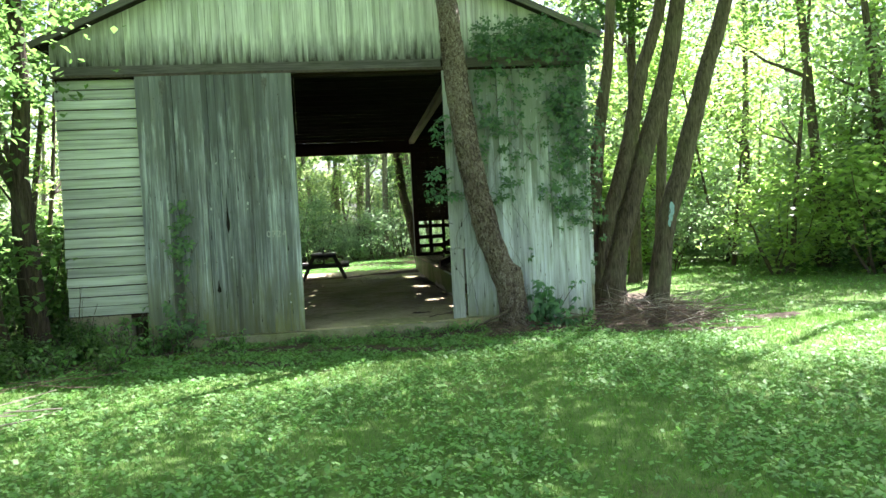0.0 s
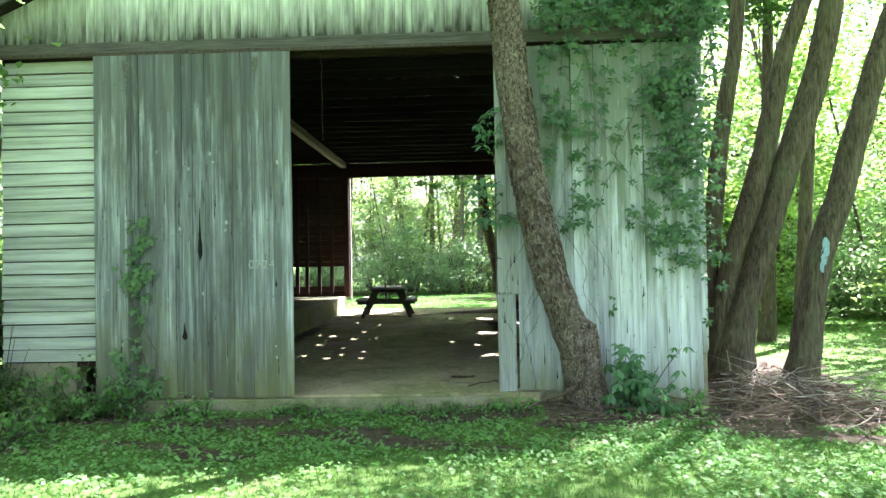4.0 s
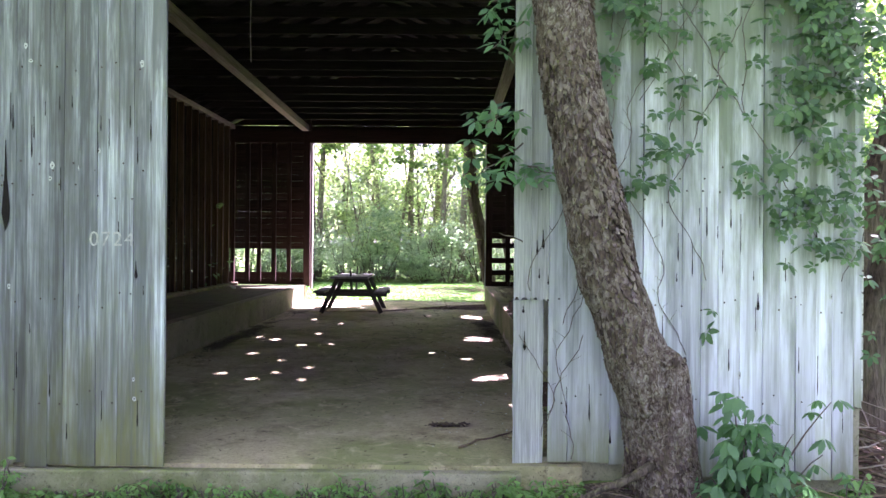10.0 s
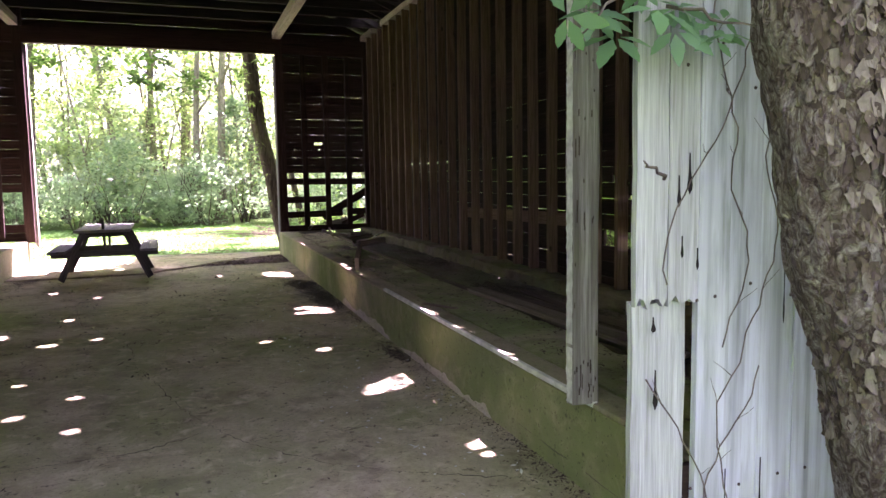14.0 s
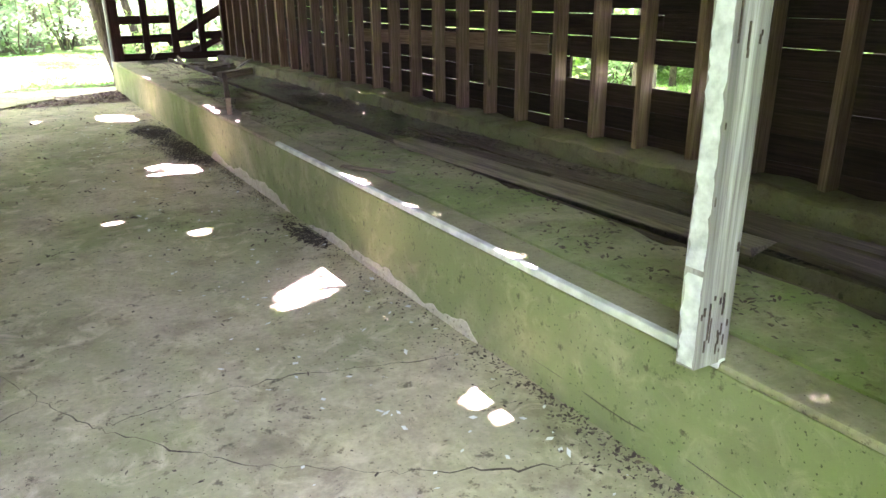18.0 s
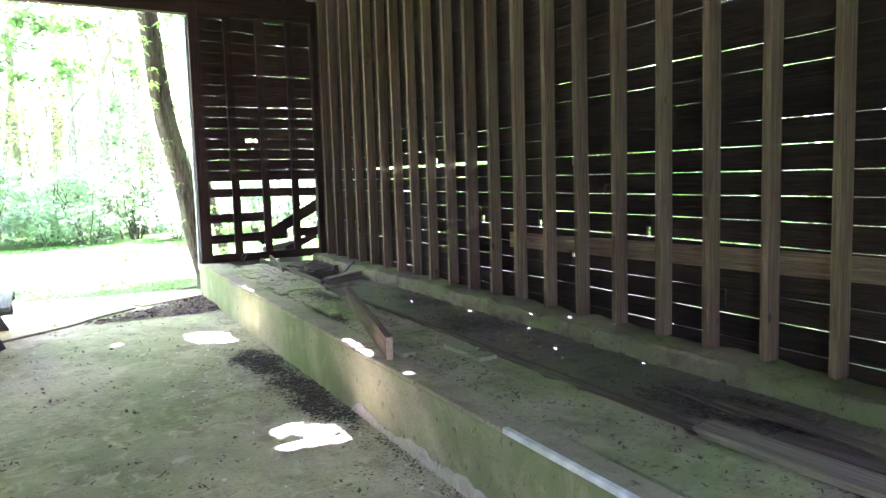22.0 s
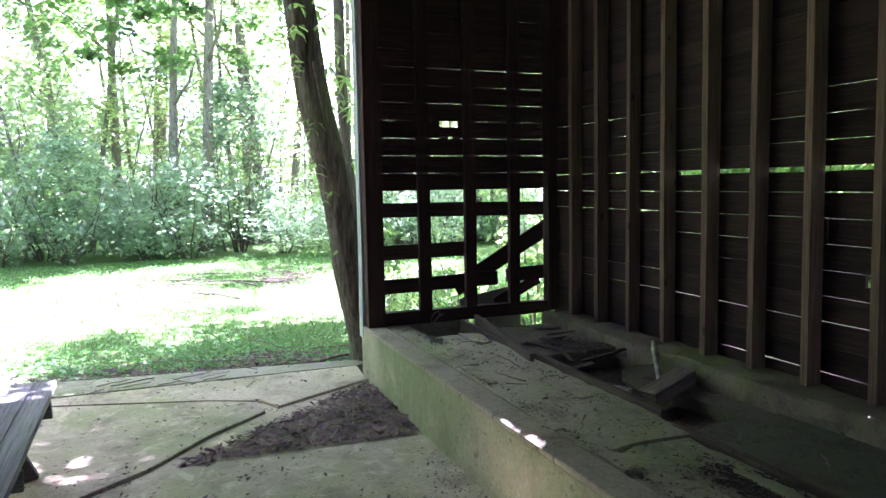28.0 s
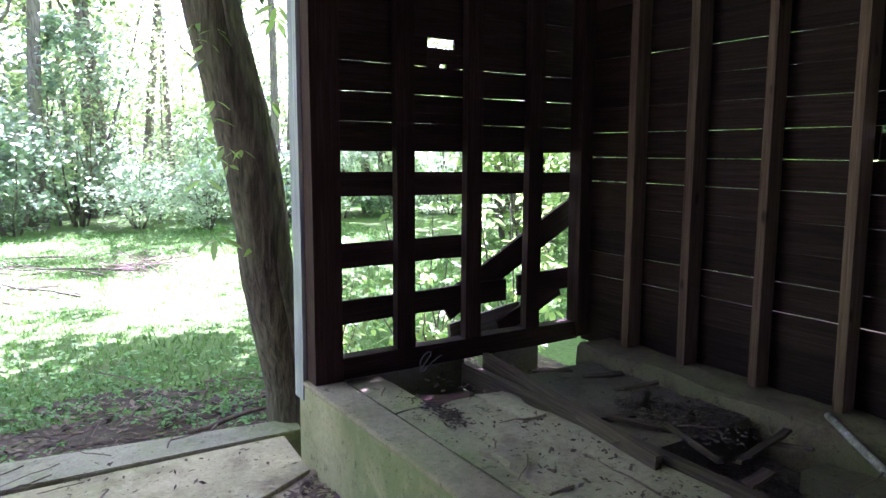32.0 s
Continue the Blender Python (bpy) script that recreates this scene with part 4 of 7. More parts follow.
for side, nm in ((1, "roof_east"), (-1, "roof_west")):
    rf = thing(nm, (0, 0, 0), "old board roof with small holes, dark underneath", "roof", kind="structure")
    holes = []
    for fx, fy, ln, wd in SPOTS:
        d_ = SUN_TO
        zf = floor_z(fy) if fx < 1.81 else LEDGE_Z
        # where the ray from the patch to the sun meets this slope
        a_ = EAVE_Z + 0.10 + SLOPE * (EAST - MID)
        t_ = (a_ - SLOPE * side * (fx - MID) - zf) / (d_.z + SLOPE * side * d_.x)
        hx, hy = fx + d_.x * t_, fy + d_.y * t_
        if side * (hx - MID) > 0.05:
            # a ragged round hole, in strips
            rh = random.Random(int(fx * 1000 + fy * 77))
            ns = max(4, min(12, int(ln / 0.02)))
            for i_ in range(ns):
                f_ = (i_ + 0.5) / ns * 2 - 1
                ww = wd * (1 - f_ * f_) ** 0.35 * rh.uniform(0.45, 1.15)
                holes.append(((side * (hx - MID)) / cosr + wd * rh.uniform(-0.22, 0.22), hy + f_ * ln / 2, ln / ns + 0.001, ww))
    reach = (EAST + 0.18 - MID) / cosr
    n_rows = int(reach / ROW) + 1
    for k in range(n_rows):
        u0, u1 = k * ROW, min((k + 1) * ROW, reach)
        hs = sorted([(hy - ln / 2, hy + ln / 2, u, wd) for u, hy, ln, wd in holes if u + wd / 2 > u0 and u - wd / 2 < u1])
        y0, segs = 10.72, []
        for a, b2, u, wd in hs:
            a = max(a, y0)
            if b2 <= a:
                continue
            segs.append((y0, a, u0, u1))
            if u - wd / 2 > u0:
                segs.append((a, b2, u0, u - wd / 2))
            if u + wd / 2 < u1:
                segs.append((a, b2, u + wd / 2, u1))
            y0 = b2
        segs.append((y0, 23.72, u0, u1))
        bm = bmesh.new()
        for a, b2, p, q in segs:
            if b2 - a < 0.005 or q - p < 0.003:
                continue
            mtx = Matrix.LocRotScale(((p + q) / 2, (a + b2) / 2, 0.015), None, (q - p, b2 - a, 0.03 + 0.004 * (k % 2)))
            bmesh.ops.create_cube(bm, size=1, matrix=mtx)
        turn = Matrix(((side * cosr, 0, side * cosr * SLOPE), (0, 1, 0), (-cosr * SLOPE, 0, cosr))).to_4x4()
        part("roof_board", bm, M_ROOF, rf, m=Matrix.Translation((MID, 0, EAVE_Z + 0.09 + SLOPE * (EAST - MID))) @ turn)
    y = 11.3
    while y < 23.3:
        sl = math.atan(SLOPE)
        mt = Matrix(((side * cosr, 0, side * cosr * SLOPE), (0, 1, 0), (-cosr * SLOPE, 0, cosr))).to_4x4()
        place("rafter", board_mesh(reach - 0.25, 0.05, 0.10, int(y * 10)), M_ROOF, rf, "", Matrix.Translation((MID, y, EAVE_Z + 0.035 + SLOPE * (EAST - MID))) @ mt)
        y += 0.61
    mt = Matrix(((side * cosr, side * cosr * SLOPE, 0), (0, 0, -1), (-cosr * SLOPE, cosr, 0))).to_4x4()
    for yy in (10.73, 23.71):
        place("verge_board", board_mesh(reach, 0.09, 0.03, 5), M_RAIL, rf, "dark weathered verge board", Matrix.Translation((MID, yy, EAVE_Z + 0.07 + SLOPE * (EAST - MID))) @ mt)
roof_ridge = part("ridge_cap", boxes((MID - 0.10, MID + 0.10, 10.72, 23.72, roof_z(MID) + 0.09, roof_z(MID) + 0.15), bevel=0.01), M_ROOF, None)
tagged(roof_ridge, "dark ridge cap of the barn roof", "roof", kind="structure")

# ---------------------------------------------------------------- front wall
front = thing("wall_south", (0, 0, 0), "weathered pale barn front with vertical gable boards and clapboards", "wall", kind="structure")
fr = random.Random(11)
# clapboards beside the door, west
z = 0.56
while z < 4.05:
    me = quick_mesh("clapboard", [(0, 0, 0), (1.75, 0, 0), (1.75, -0.030, 0.003), (0, -0.030, 0.003), (0, 0, 0.135), (1.75, 0, 0.135), (1.75, -0.011, 0.135), (0, -0.011, 0.135)],
                    [(0, 1, 5, 4), (3, 7, 6, 2), (0, 3, 2, 1), (4, 5, 6, 7), (0, 4, 7, 3), (1, 2, 6, 5)])
    place("clapboard", me, M_CLAP, front, "", pose(WEST + fr.uniform(-0.01, 0.01), FRONT + fr.uniform(-0.003, 0.003), z + fr.uniform(-0.003, 0.003), 0, fr.uniform(-0.25, 0.25), 0))
    z += 0.146
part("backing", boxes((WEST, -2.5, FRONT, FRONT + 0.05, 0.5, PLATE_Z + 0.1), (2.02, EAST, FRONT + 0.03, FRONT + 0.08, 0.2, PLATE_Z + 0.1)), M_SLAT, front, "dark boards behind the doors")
part("foundation", boxes((WEST, -3.40, FRONT - 0.02, FRONT + 0.2, -0.2, 0.55), (-3.17, -2.4, FRONT - 0.02, FRONT + 0.2, -0.2, 0.55), bevel=0.015), M_STONE, front, "mossy concrete foundation")
part("threshold", boxes((-3.0, 1.52, FRONT - 0.20, FRONT - 0.11, -0.25, 0.135), bevel=0.015), M_STONE, front, "low concrete sill under the doors")
part("threshold_groove", boxes((-3.0, 1.52, FRONT - 0.115, FRONT - 0.09, -0.2, 0.10)), M_CRACK, front)
# header behind the rail and gable
part("door_header", boxes((WEST, EAST, FRONT, FRONT + 0.13, DOOR_TOP + 0.02, PLATE_Z + 0.12)), M_SLAT, front, "dark header over the doors")
x = WEST - 0.02
while x < EAST:
    wd = fr.choice((0.09, 0.10, 0.11, 0.12, 0.14))
    low = 4.235 + fr.uniform(-0.012, 0.012)
    ta, tb = roof_z(x) + 0.075, roof_z(x + wd) + 0.075
    if min(ta, tb) - low > 0.03:
        # a standing board, its top cut to the roof's slope
        y_ = FRONT - 0.055 + fr.uniform(-0.003, 0.003)
        g_ = fr.choice((0.0006, 0.001, 0.0015, 0.003))
        ring = [(0, -wd / 2 + g_), (0, wd / 2 - g_), (tb - low, wd / 2 - g_), (ta - low, -wd / 2 + g_)]
        me = quick_mesh("gable_board", [(a, b_, -0.011) for a, b_ in ring] + [(a, b_, 0.011) for a, b_ in ring], [(0, 1, 2, 3)[::-1], (4, 5, 6, 7), (0, 4, 7, 3), (1, 2, 6, 5), (3, 7, 6, 2), (0, 1, 5, 4)])
        place("gable_board", me, M_GABLE, front, "", Matrix.Translation((x + wd / 2, y_, low)) @ UP)
    x += wd
part("gable_backing", boxes((WEST + 0.3, EAST - 0.3, FRONT - 0.03, FRONT + 0.02, 4.2, 4.6), (WEST + 1.5, EAST - 1.5, FRONT - 0.03, FRONT + 0.02, 4.6, 5.2), (WEST + 2.8, EAST - 2.8, FRONT - 0.03, FRONT + 0.02, 5.2, 5.75)), M_SLAT, front)
rail = thing("door_track", (0, 0, 0), "dark weathered track board with an iron door rail", "door track", kind="structure")
board("track_board", rail, 5.75, 0.14, 0.05, (WEST - 0.02, FRONT - 0.09, 4.165), ALONG_X, M_RAIL)
board("track_board", rail, 2.25, 0.14, 0.04, (1.56, FRONT - 0.085, 4.165), ALONG_X, M_RAIL)
part("track_rail", boxes((WEST, 1.5, FRONT - 0.165, FRONT - 0.118, 4.06, 4.10), bevel=0.006), M_IRON, rail, "rusty iron rail")


def torn_plank(length, width, thick, seed):
    """A standing plank whose lower end is torn into teeth and whose edges are worn."""
    r = random.Random(seed)
    cols, rows = 9, 10
    low = [r.uniform(-0.016, 0.012) + 0.012 * math.sin(i * 1.7 + seed) for i in range(cols)]
    vs, fs = [], []
    for zf in (-thick / 2, thick / 2):
        for j in range(rows + 1):
            wear = 0.004 * noise.noise(Vector((seed, j * 0.9, 0)))
            for i in range(cols):
                f = j / rows
                edge = wear if i in (0, cols - 1) else 0.0
                vs.append((low[i] * (1 - f) ** 3 + length * f ** 1.6, -width / 2 + width * i / (cols - 1) + edge, zf + (0.003 * r.uniform(-1, 1) if j == 0 else 0)))
    m = cols * (rows + 1)
    for j in range(rows):
        for i in range(cols - 1):
            a = j * cols + i
            fs.append((a, a + 1, a + cols + 1, a + cols))
            fs.append((m + a, m + a + cols, m + a + cols + 1, m + a + 1))
        for i, flip in ((0, False), (cols - 1, True)):
            a = j * cols + i
            q = (a, a + cols, m + a + cols, m + a)
            fs.append(q[::-1] if flip else q)
    for i in range(cols - 1):
        fs.append((i, m + i, m + i + 1, i + 1))
        t = rows * cols + i
        fs.append((t, t + 1, m + t + 1, m + t))
    return quick_mesh("plank", vs, fs)


def boarded_door(name, x0, x1, y, z0, z1, mat, label, widths, seed, notch=None, sag=0.0):
    d = thing(name, (0, 0, 0), label, "door", kind="structure")
    r = random.Random(seed)
    x = x0
    while x < x1 - 0.03:
        wd = min(r.choice(widths), x1 - x)
        if notch and x < notch[0] - 0.02:
            wd = 0.1165
        if x1 - x - wd < 0.04:
            wd = x1 - x
        zz = z0 + r.uniform(-0.012, 0.015) - sag * max(0.0, min(1.0, (x - x0 - 0.8) / 0.6))
        if notch and x < notch[0] - 0.02:
            place("plank", torn_plank(z1 - notch[2], wd - 0.002, 0.026, seed + int(x * 100)), M_EDGE, d, "pale plank with a torn lower end", Matrix.Translation((x + wd / 2, y + r.uniform(-0.003, 0.003), notch[2])) @ UP)
            if x == x0:
                board("plank", d, notch[1] - zz, notch[0] - x0 - 0.032, 0.026, ((x0 + notch[0] - 0.032) / 2, y + 0.018, zz), UP, M_EDGE, steps=8, ragged=0.008, wobble=0.004)
        else:
            board("plank", d, z1 - zz, wd - r.choice((0.0005, 0.001, 0.001, 0.002, 0.004)), 0.026, (x + wd / 2, y + r.uniform(-0.004, 0.004), zz), UP, mat, lean=r.uniform(-0.05, 0.05), steps=6)
        x += wd
    for zc in (z0 + 0.45, (z0 + z1) / 2, z1 - 0.35):
        board("batten", d, x1 - x0 - 0.06, 0.16, 0.03, (x0 + 0.03, y + 0.031, zc), ALONG_X, M_SLAT)
    return d


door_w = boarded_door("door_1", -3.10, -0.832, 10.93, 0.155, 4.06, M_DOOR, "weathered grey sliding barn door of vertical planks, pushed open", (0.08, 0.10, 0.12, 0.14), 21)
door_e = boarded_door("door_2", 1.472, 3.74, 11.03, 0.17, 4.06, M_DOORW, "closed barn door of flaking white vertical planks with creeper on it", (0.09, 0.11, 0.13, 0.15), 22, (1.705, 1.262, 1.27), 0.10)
# split plank, nail heads and a chalked number on the open door
def spindle(w, h):
    bm = bmesh.new()
    ring = [(0, 0), (w * 0.9, h * 0.12), (w, h * 0.25), (w * 0.35, h * 0.6), (0.002, h), (-0.002, h), (-w * 0.3, h * 0.55), (-w * 0.8, h * 0.2)]
    lo = [bm.verts.new((x, 0, z)) for x, z in ring]
    hi = [bm.verts.new((x, -0.0015, z)) for x, z in ring]
    bm.faces.new(hi)
    for k in range(len(ring)):
        bm.faces.new((lo[k], lo[(k + 1) % 8], hi[(k + 1) % 8], hi[k]))
    bmesh.ops.recalc_face_normals(bm, faces=bm.faces[:])
    return bm


for x, z, w, h in ((-1.885, 1.69, 0.030, 0.60), (-2.07, 0.80, 0.034, 0.20), (-1.02, 1.38, 0.012, 0.12)):
    part("split", spindle(w, h), M_SPLIT, door_w, "dark split in the plank", pose(x, 10.9155, z))
for x, z, w, h in ((1.665, 1.60, 0.011, 0.13), (1.625, 1.56, 0.008, 0.10), (1.64, 1.40, 0.006, 0.07), (2.12, 0.30, 0.009, 0.10), (1.545, 0.92, 0.011, 0.13), (1.535, 1.17, 0.010, 0.05), (1.70, 1.36, 0.006, 0.07), (2.78, 1.05, 0.02, 0.035), (3.1, 1.2, 0.01, 0.12)):
    part("split", spindle(w, h), M_SPLIT, door_e, "dark split in the plank", pose(x, 11.0135, z))
for dr, xs, y, seed in ((door_w, (-3.05, -0.95), 10.9135, 5), (door_e, (1.6, 3.7), 11.0115, 6)):
    r_ = random.Random(seed)
    bm = bmesh.new()
    for zr in (0.6, 1.25, 1.95, 2.1, 2.75, 3.4, 3.7):
        for k in range(16):
            c = (xs[0] + (xs[1] - xs[0]) * (k + r_.uniform(0.2, 0.8)) / 16, y, zr + r_.uniform(-0.06, 0.06))
            bmesh.ops.create_cone(bm, segments=7, radius1=0.0065, radius2=0.004, depth=0.004, cap_ends=True, matrix=Matrix.Translation(c) @ Matrix.Rotation(radians(90), 4, "X"))
    tagged(part("nailing", bm, M_IRON, dr, "small dark nail heads"), kind="stuff")
for dr, x0, x1, y, za, zb, n, seed in ((door_w, -3.05, -0.92, 10.9160, 2.30, 2.62, 30, 7), (door_w, -3.05, -0.92, 10.9160, 0.3, 2.0, 26, 8), (door_e, 2.45, 3.70, 11.0145, 1.35, 1.8, 22, 9), (door_e, 1.75, 3.70, 11.0145, 0.3, 1.2, 14, 10)):
    r_ = random.Random(seed)
    for k in range(n):
        h_ = r_.uniform(0.06, 0.30)
        part("check", spindle(r_.uniform(0.0025, 0.006), h_), M_SPLIT, dr, "", pose(x0 + (x1 - x0) * (k + r_.random()) / n, y, r_.uniform(za, zb) - (h_ if za > 2 else 0)))
for dr, x0, x1, y, seed in ((door_w, -3.05, -0.95, 10.9148, 15), (door_e, 2.4, 3.7, 11.0138, 16)):
    r_ = random.Random(seed)
    bm = bmesh.new()
    for k in range(26):
        c = (r_.uniform(x0, x1), y, r_.choice((0.62, 1.27, 1.3, 1.95, 2.1, 2.12, 2.75, 3.4)) + r_.gauss(0, 0.09))
        w_, h_ = r_.uniform(0.008, 0.017), r_.uniform(0.014, 0.032)
        bm.faces.new([bm.verts.new((c[0] + w_ * math.cos(a) * r_.uniform(0.7, 1.1), y, c[2] + h_ * math.sin(a) * r_.uniform(0.7, 1.1))) for a in [2 * math.pi * q / 9 for q in range(9)]])
        bmesh.ops.create_cone(bm, segments=6, radius1=0.005, radius2=0.004, depth=0.004, cap_ends=True, matrix=Matrix.Translation((c[0], y - 0.001, c[2])) @ Matrix.Rotation(radians(90), 4, "X"))
    ob = part("nail_halo", bm, M_HALO, dr, "bleached rings round the nails")
    ob.data.materials.append(M_IRON)
    for p in ob.data.polygons:
        p.material_index = 0 if len(p.vertices) == 9 else 1
    tagged(ob, kind="stuff")
for x in (-2.72, -1.24):
    for k_, (dx, w, h) in enumerate(((0.0, 0.034, 0.42), (-0.03, 0.016, 0.30), (0.035, 0.014, 0.24))):
        part("rust_stain", spindle(w, -h), M_STAIN, door_w, "dark rust stain run down from the roller", pose(x + dx, 10.9160 - 0.0004 * k_, 4.02))
fc = bpy.data.curves.new("chalk_number", "FONT")
fc.body, fc.size, fc.extrude, fc.space_character = "0724", 0.135, 0.0008, 1.15
fc.align_x = "CENTER"
num = new("chalk_number", fc)
fc.materials.append(M_CHALK)
num.parent = door_w
num.matrix_basis = pose(-1.18, 10.9135, 1.60, 90, 0, 0)
num["label"] = "faint chalked number"

# corner of the front beside the closed door
board("corner_board", front, 3.7, 0.05, 0.03, (3.765, FRONT - 0.05, 0.56), UP, M_DOORW)
board("corner_board", front, 0.55, 0.07, 0.05, (3.755, FRONT - 0.02, 0.0), UP, M_STONE)
part("foundation", boxes((1.55, 3.72, FRONT - 0.02, FRONT + 0.2, -0.2, 0.20), bevel=0.015), M_STONE, front)
for k in range(26):
    part("board_end", boxes((3.782, 3.812, FRONT - 0.05, FRONT + 0.03, 0.60 + 0.146 * k, 0.735 + 0.146 * k), bevel=0.004), M_CLAP, front)


# ---------------------------------------------------------------- ground
def ground_z(x, y):
    z = 0.03 * noise.noise(Vector((x * 0.35, y * 0.35, 0.3))) + 0.012 * noise.noise(Vector((x * 1.7, y * 1.7, 2.0)))
    if y > 23.5:
        z += 0.06
    elif 9.5 < y < 11.5 and 0.8 < x < 4:
        z += 0.10 * math.exp(-((x - 2.15) / 0.55) ** 2 - ((y - 10.8) / 0.35) ** 2)
    far_off = max(0.0, math.hypot(x, y - 15) - 60)
    return z - 0.02 + 0.02 * far_off * 0.2


def ground_sheet():
    def ticks(lo, hi, step):
        fine = list(np.arange(lo, hi + step / 2, step))
        out, d = [], step
        edge = lo
        while edge > -900:
            d *= 1.6
            edge -= d
            out.append(edge)
        out = out[::-1] + fine
        edge, d = hi, step
        while edge < 900:
            d *= 1.6
            edge += d
            out.append(edge)
        return out
    xs, ys = ticks(-14, 16, 0.4), ticks(-3, 44, 0.4)
    vs = [(x, y, ground_z(x, y)) for y in ys for x in xs]
    n = len(xs)
    fs = [(j * n + i, j * n + i + 1, (j + 1) * n + i + 1, (j + 1) * n + i) for j in range(len(ys) - 1) for i in range(n - 1)]
    me = quick_mesh("ground", vs, fs)
    me.shade_smooth()
    return tagged(place("ground", me, M_GROUND), "uneven ground with lawn, bare soil and leaf litter", "ground", kind="structure")


ground_sheet()


def scatter_mesh(name, pts, shape, rng):
    """Many small flat leaves: shape(n, rng) gives corner offsets (n, k, 3) about each point."""
    off = shape(len(pts), rng)
    v = pts[:, None, :] + off
    n, k = off.shape[:2]
    me = bpy.data.meshes.new(name)
    me.vertices.add(n * k)
    me.vertices.foreach_set("co", v.astype(np.float32).ravel())
    me.loops.add(n * k)
    me.loops.foreach_set("vertex_index", np.arange(n * k, dtype=np.int32))
    me.polygons.add(n)
    me.polygons.foreach_set("loop_start", np.arange(0, n * k, k, dtype=np.int32))
    me.update(calc_edges=True)
    return me


def blades(height, width):
    def shape(n, rng):
        a = rng.uniform(0, 2 * np.pi, n)
        h = height * rng.uniform(0.5, 1.3, n)
        w = width * rng.uniform(0.7, 1.3, n)
        lean = rng.normal(0, 0.5, (n, 2)) * h[:, None]
        o = np.zeros((n, 3, 3))
        o[:, 0, 0], o[:, 0, 1] = np.cos(a) * w, np.sin(a) * w
        o[:, 1, 0], o[:, 1, 1] = -np.cos(a) * w, -np.sin(a) * w
        o[:, 2, :2] = lean
        o[:, 2, 2] = h
        o[:, :2, 2] = -0.01
        return o
    return shape


def clover(size, lift):
    def shape(n, rng):
        a = rng.uniform(0, 2 * np.pi, n)
        s = size * rng.uniform(0.5, 1.4, n)
        o = np.zeros((n, 4, 3))
        for k, (f, g) in enumerate(((-1, 0), (0, -0.75), (1, 0), (0, 0.75))):
            o[:, k, 0] = s * (f * np.cos(a) - g * np.sin(a))
            o[:, k, 1] = s * (f * np.sin(a) + g * np.cos(a))
        tilt = rng.normal(0, 0.35, (n, 2))
        o[:, :, 2] = o[:, :, 0] * tilt[:, :1] + o[:, :, 1] * tilt[:, 1:] + (lift * rng.uniform(0.3, 1.3, n))[:, None]
        return o
    return shape


def ground_points(n, x0, x1, y0, y1, rng, keep=None, density=None):
    p = np.stack([rng.uniform(x0, x1, n), rng.uniform(y0, y1, n)], 1)
    inside = (p[:, 0] > WEST - 0.05) & (p[:, 0] < EAST + 0.05) & (p[:, 1] > 10.86) & (p[:, 1] < 23.9)
    p = p[~inside]
    if keep is not None:
        p = p[keep(p[:, 0], p[:, 1])]
    if density is not None:
        d = np.array([noise.noise(Vector((x * density, y * density, 5.0))) for x, y in p])
        p = p[d + rng.uniform(-0.35, 0.35, len(p)) > -0.12]
    z = np.array([ground_z(x, y) for x, y in p])
    return np.column_stack([p, z])


def lawn(name, n_blade, n_clover, area, label, h, w, c, keep=None, seed=0):
    rng = np.random.default_rng(seed)
    g = scatter_mesh(name, ground_points(n_blade, *area, rng, keep), blades(h, w), rng)
    tagged(place(name, g, M_GRASS), label, "grass", kind="stuff")
    if n_clover:
        pts = ground_points(n_clover, *area, rng, keep, 0.8)
        cm = scatter_mesh("clover", pts, clover(c, h * 0.8), rng)
        tagged(place("clover_patch", cm, M_CLOVER), "low broad-leaved clover and weeds in the grass", "weeds", kind="stuff")


def bare(x, y):
    """True where grass grows: not in the litter under the trees beside the barn."""
    return ~((x > 3.5) & (x < 5.05 + 0.3 * (y - 9.8) + 0.2 * np.sin(y * 7)) & (y > 9.75 + 0.15 * np.sin(x * 6)) & (y < 15)) & ~((y > 10.2) & (y < 12) & (x > 1.9) & (x < 4)) & ~((y < 25.3) & (y > 23)) & ~((y < 25.9) & (y > 23) & (np.sin(x * 4.1 + 2 * np.sin(y * 3)) + np.sin(y * 6.3 + x * 2.7) + (25.9 - y) * 1.3 > 0.3)) & ~((y > 9.0) & (y < 11) & (x > -4.5) & (np.sin(x * 3.1 + 2 * np.sin(y * 4)) + np.sin(y * 5.3 + x * 1.7) + (y - 9.0) * 0.6 > 0.95))


def soil_patch(x0, x1, y0, y1, label, seed, cell=0.055):
    """Bare soil where no grass grows, with a ragged edge, lying on the ground."""
    r = random.Random(seed)
    xs, ys = np.arange(x0, x1, cell), np.arange(y0, y1, cell)
    gx, gy = [a.ravel() for a in np.meshgrid(xs, ys)]
    open_ = bare(gx, gy)
    vs, fs = [], []
    for x, y, grassy in zip(gx, gy, open_):
        inside = WEST < x < EAST and 10.86 < y < 24.4
        if grassy or inside or noise.noise(Vector((x * 2.3, y * 2.3, seed))) + r.uniform(-0.3, 0.3) < -0.42:
            continue
        k, h = len(vs), cell * 0.62
        q = [r.uniform(-0.016, 0.016) for _ in range(8)]
        for n, (a, b_) in enumerate(((-h, -h), (h, -h), (h, h), (-h, h))):
            px, py = x + a + q[2 * n], y + b_ + q[2 * n + 1]
            vs.append((px, py, ground_z(px, py) + 0.006 + r.uniform(0, 0.008)))
        fs.append((k, k + 1, k + 2, k + 3))
    tagged(place("bare_soil", quick_mesh("bare_soil", vs, fs), M_SOIL), label, "soil", kind="stuff")


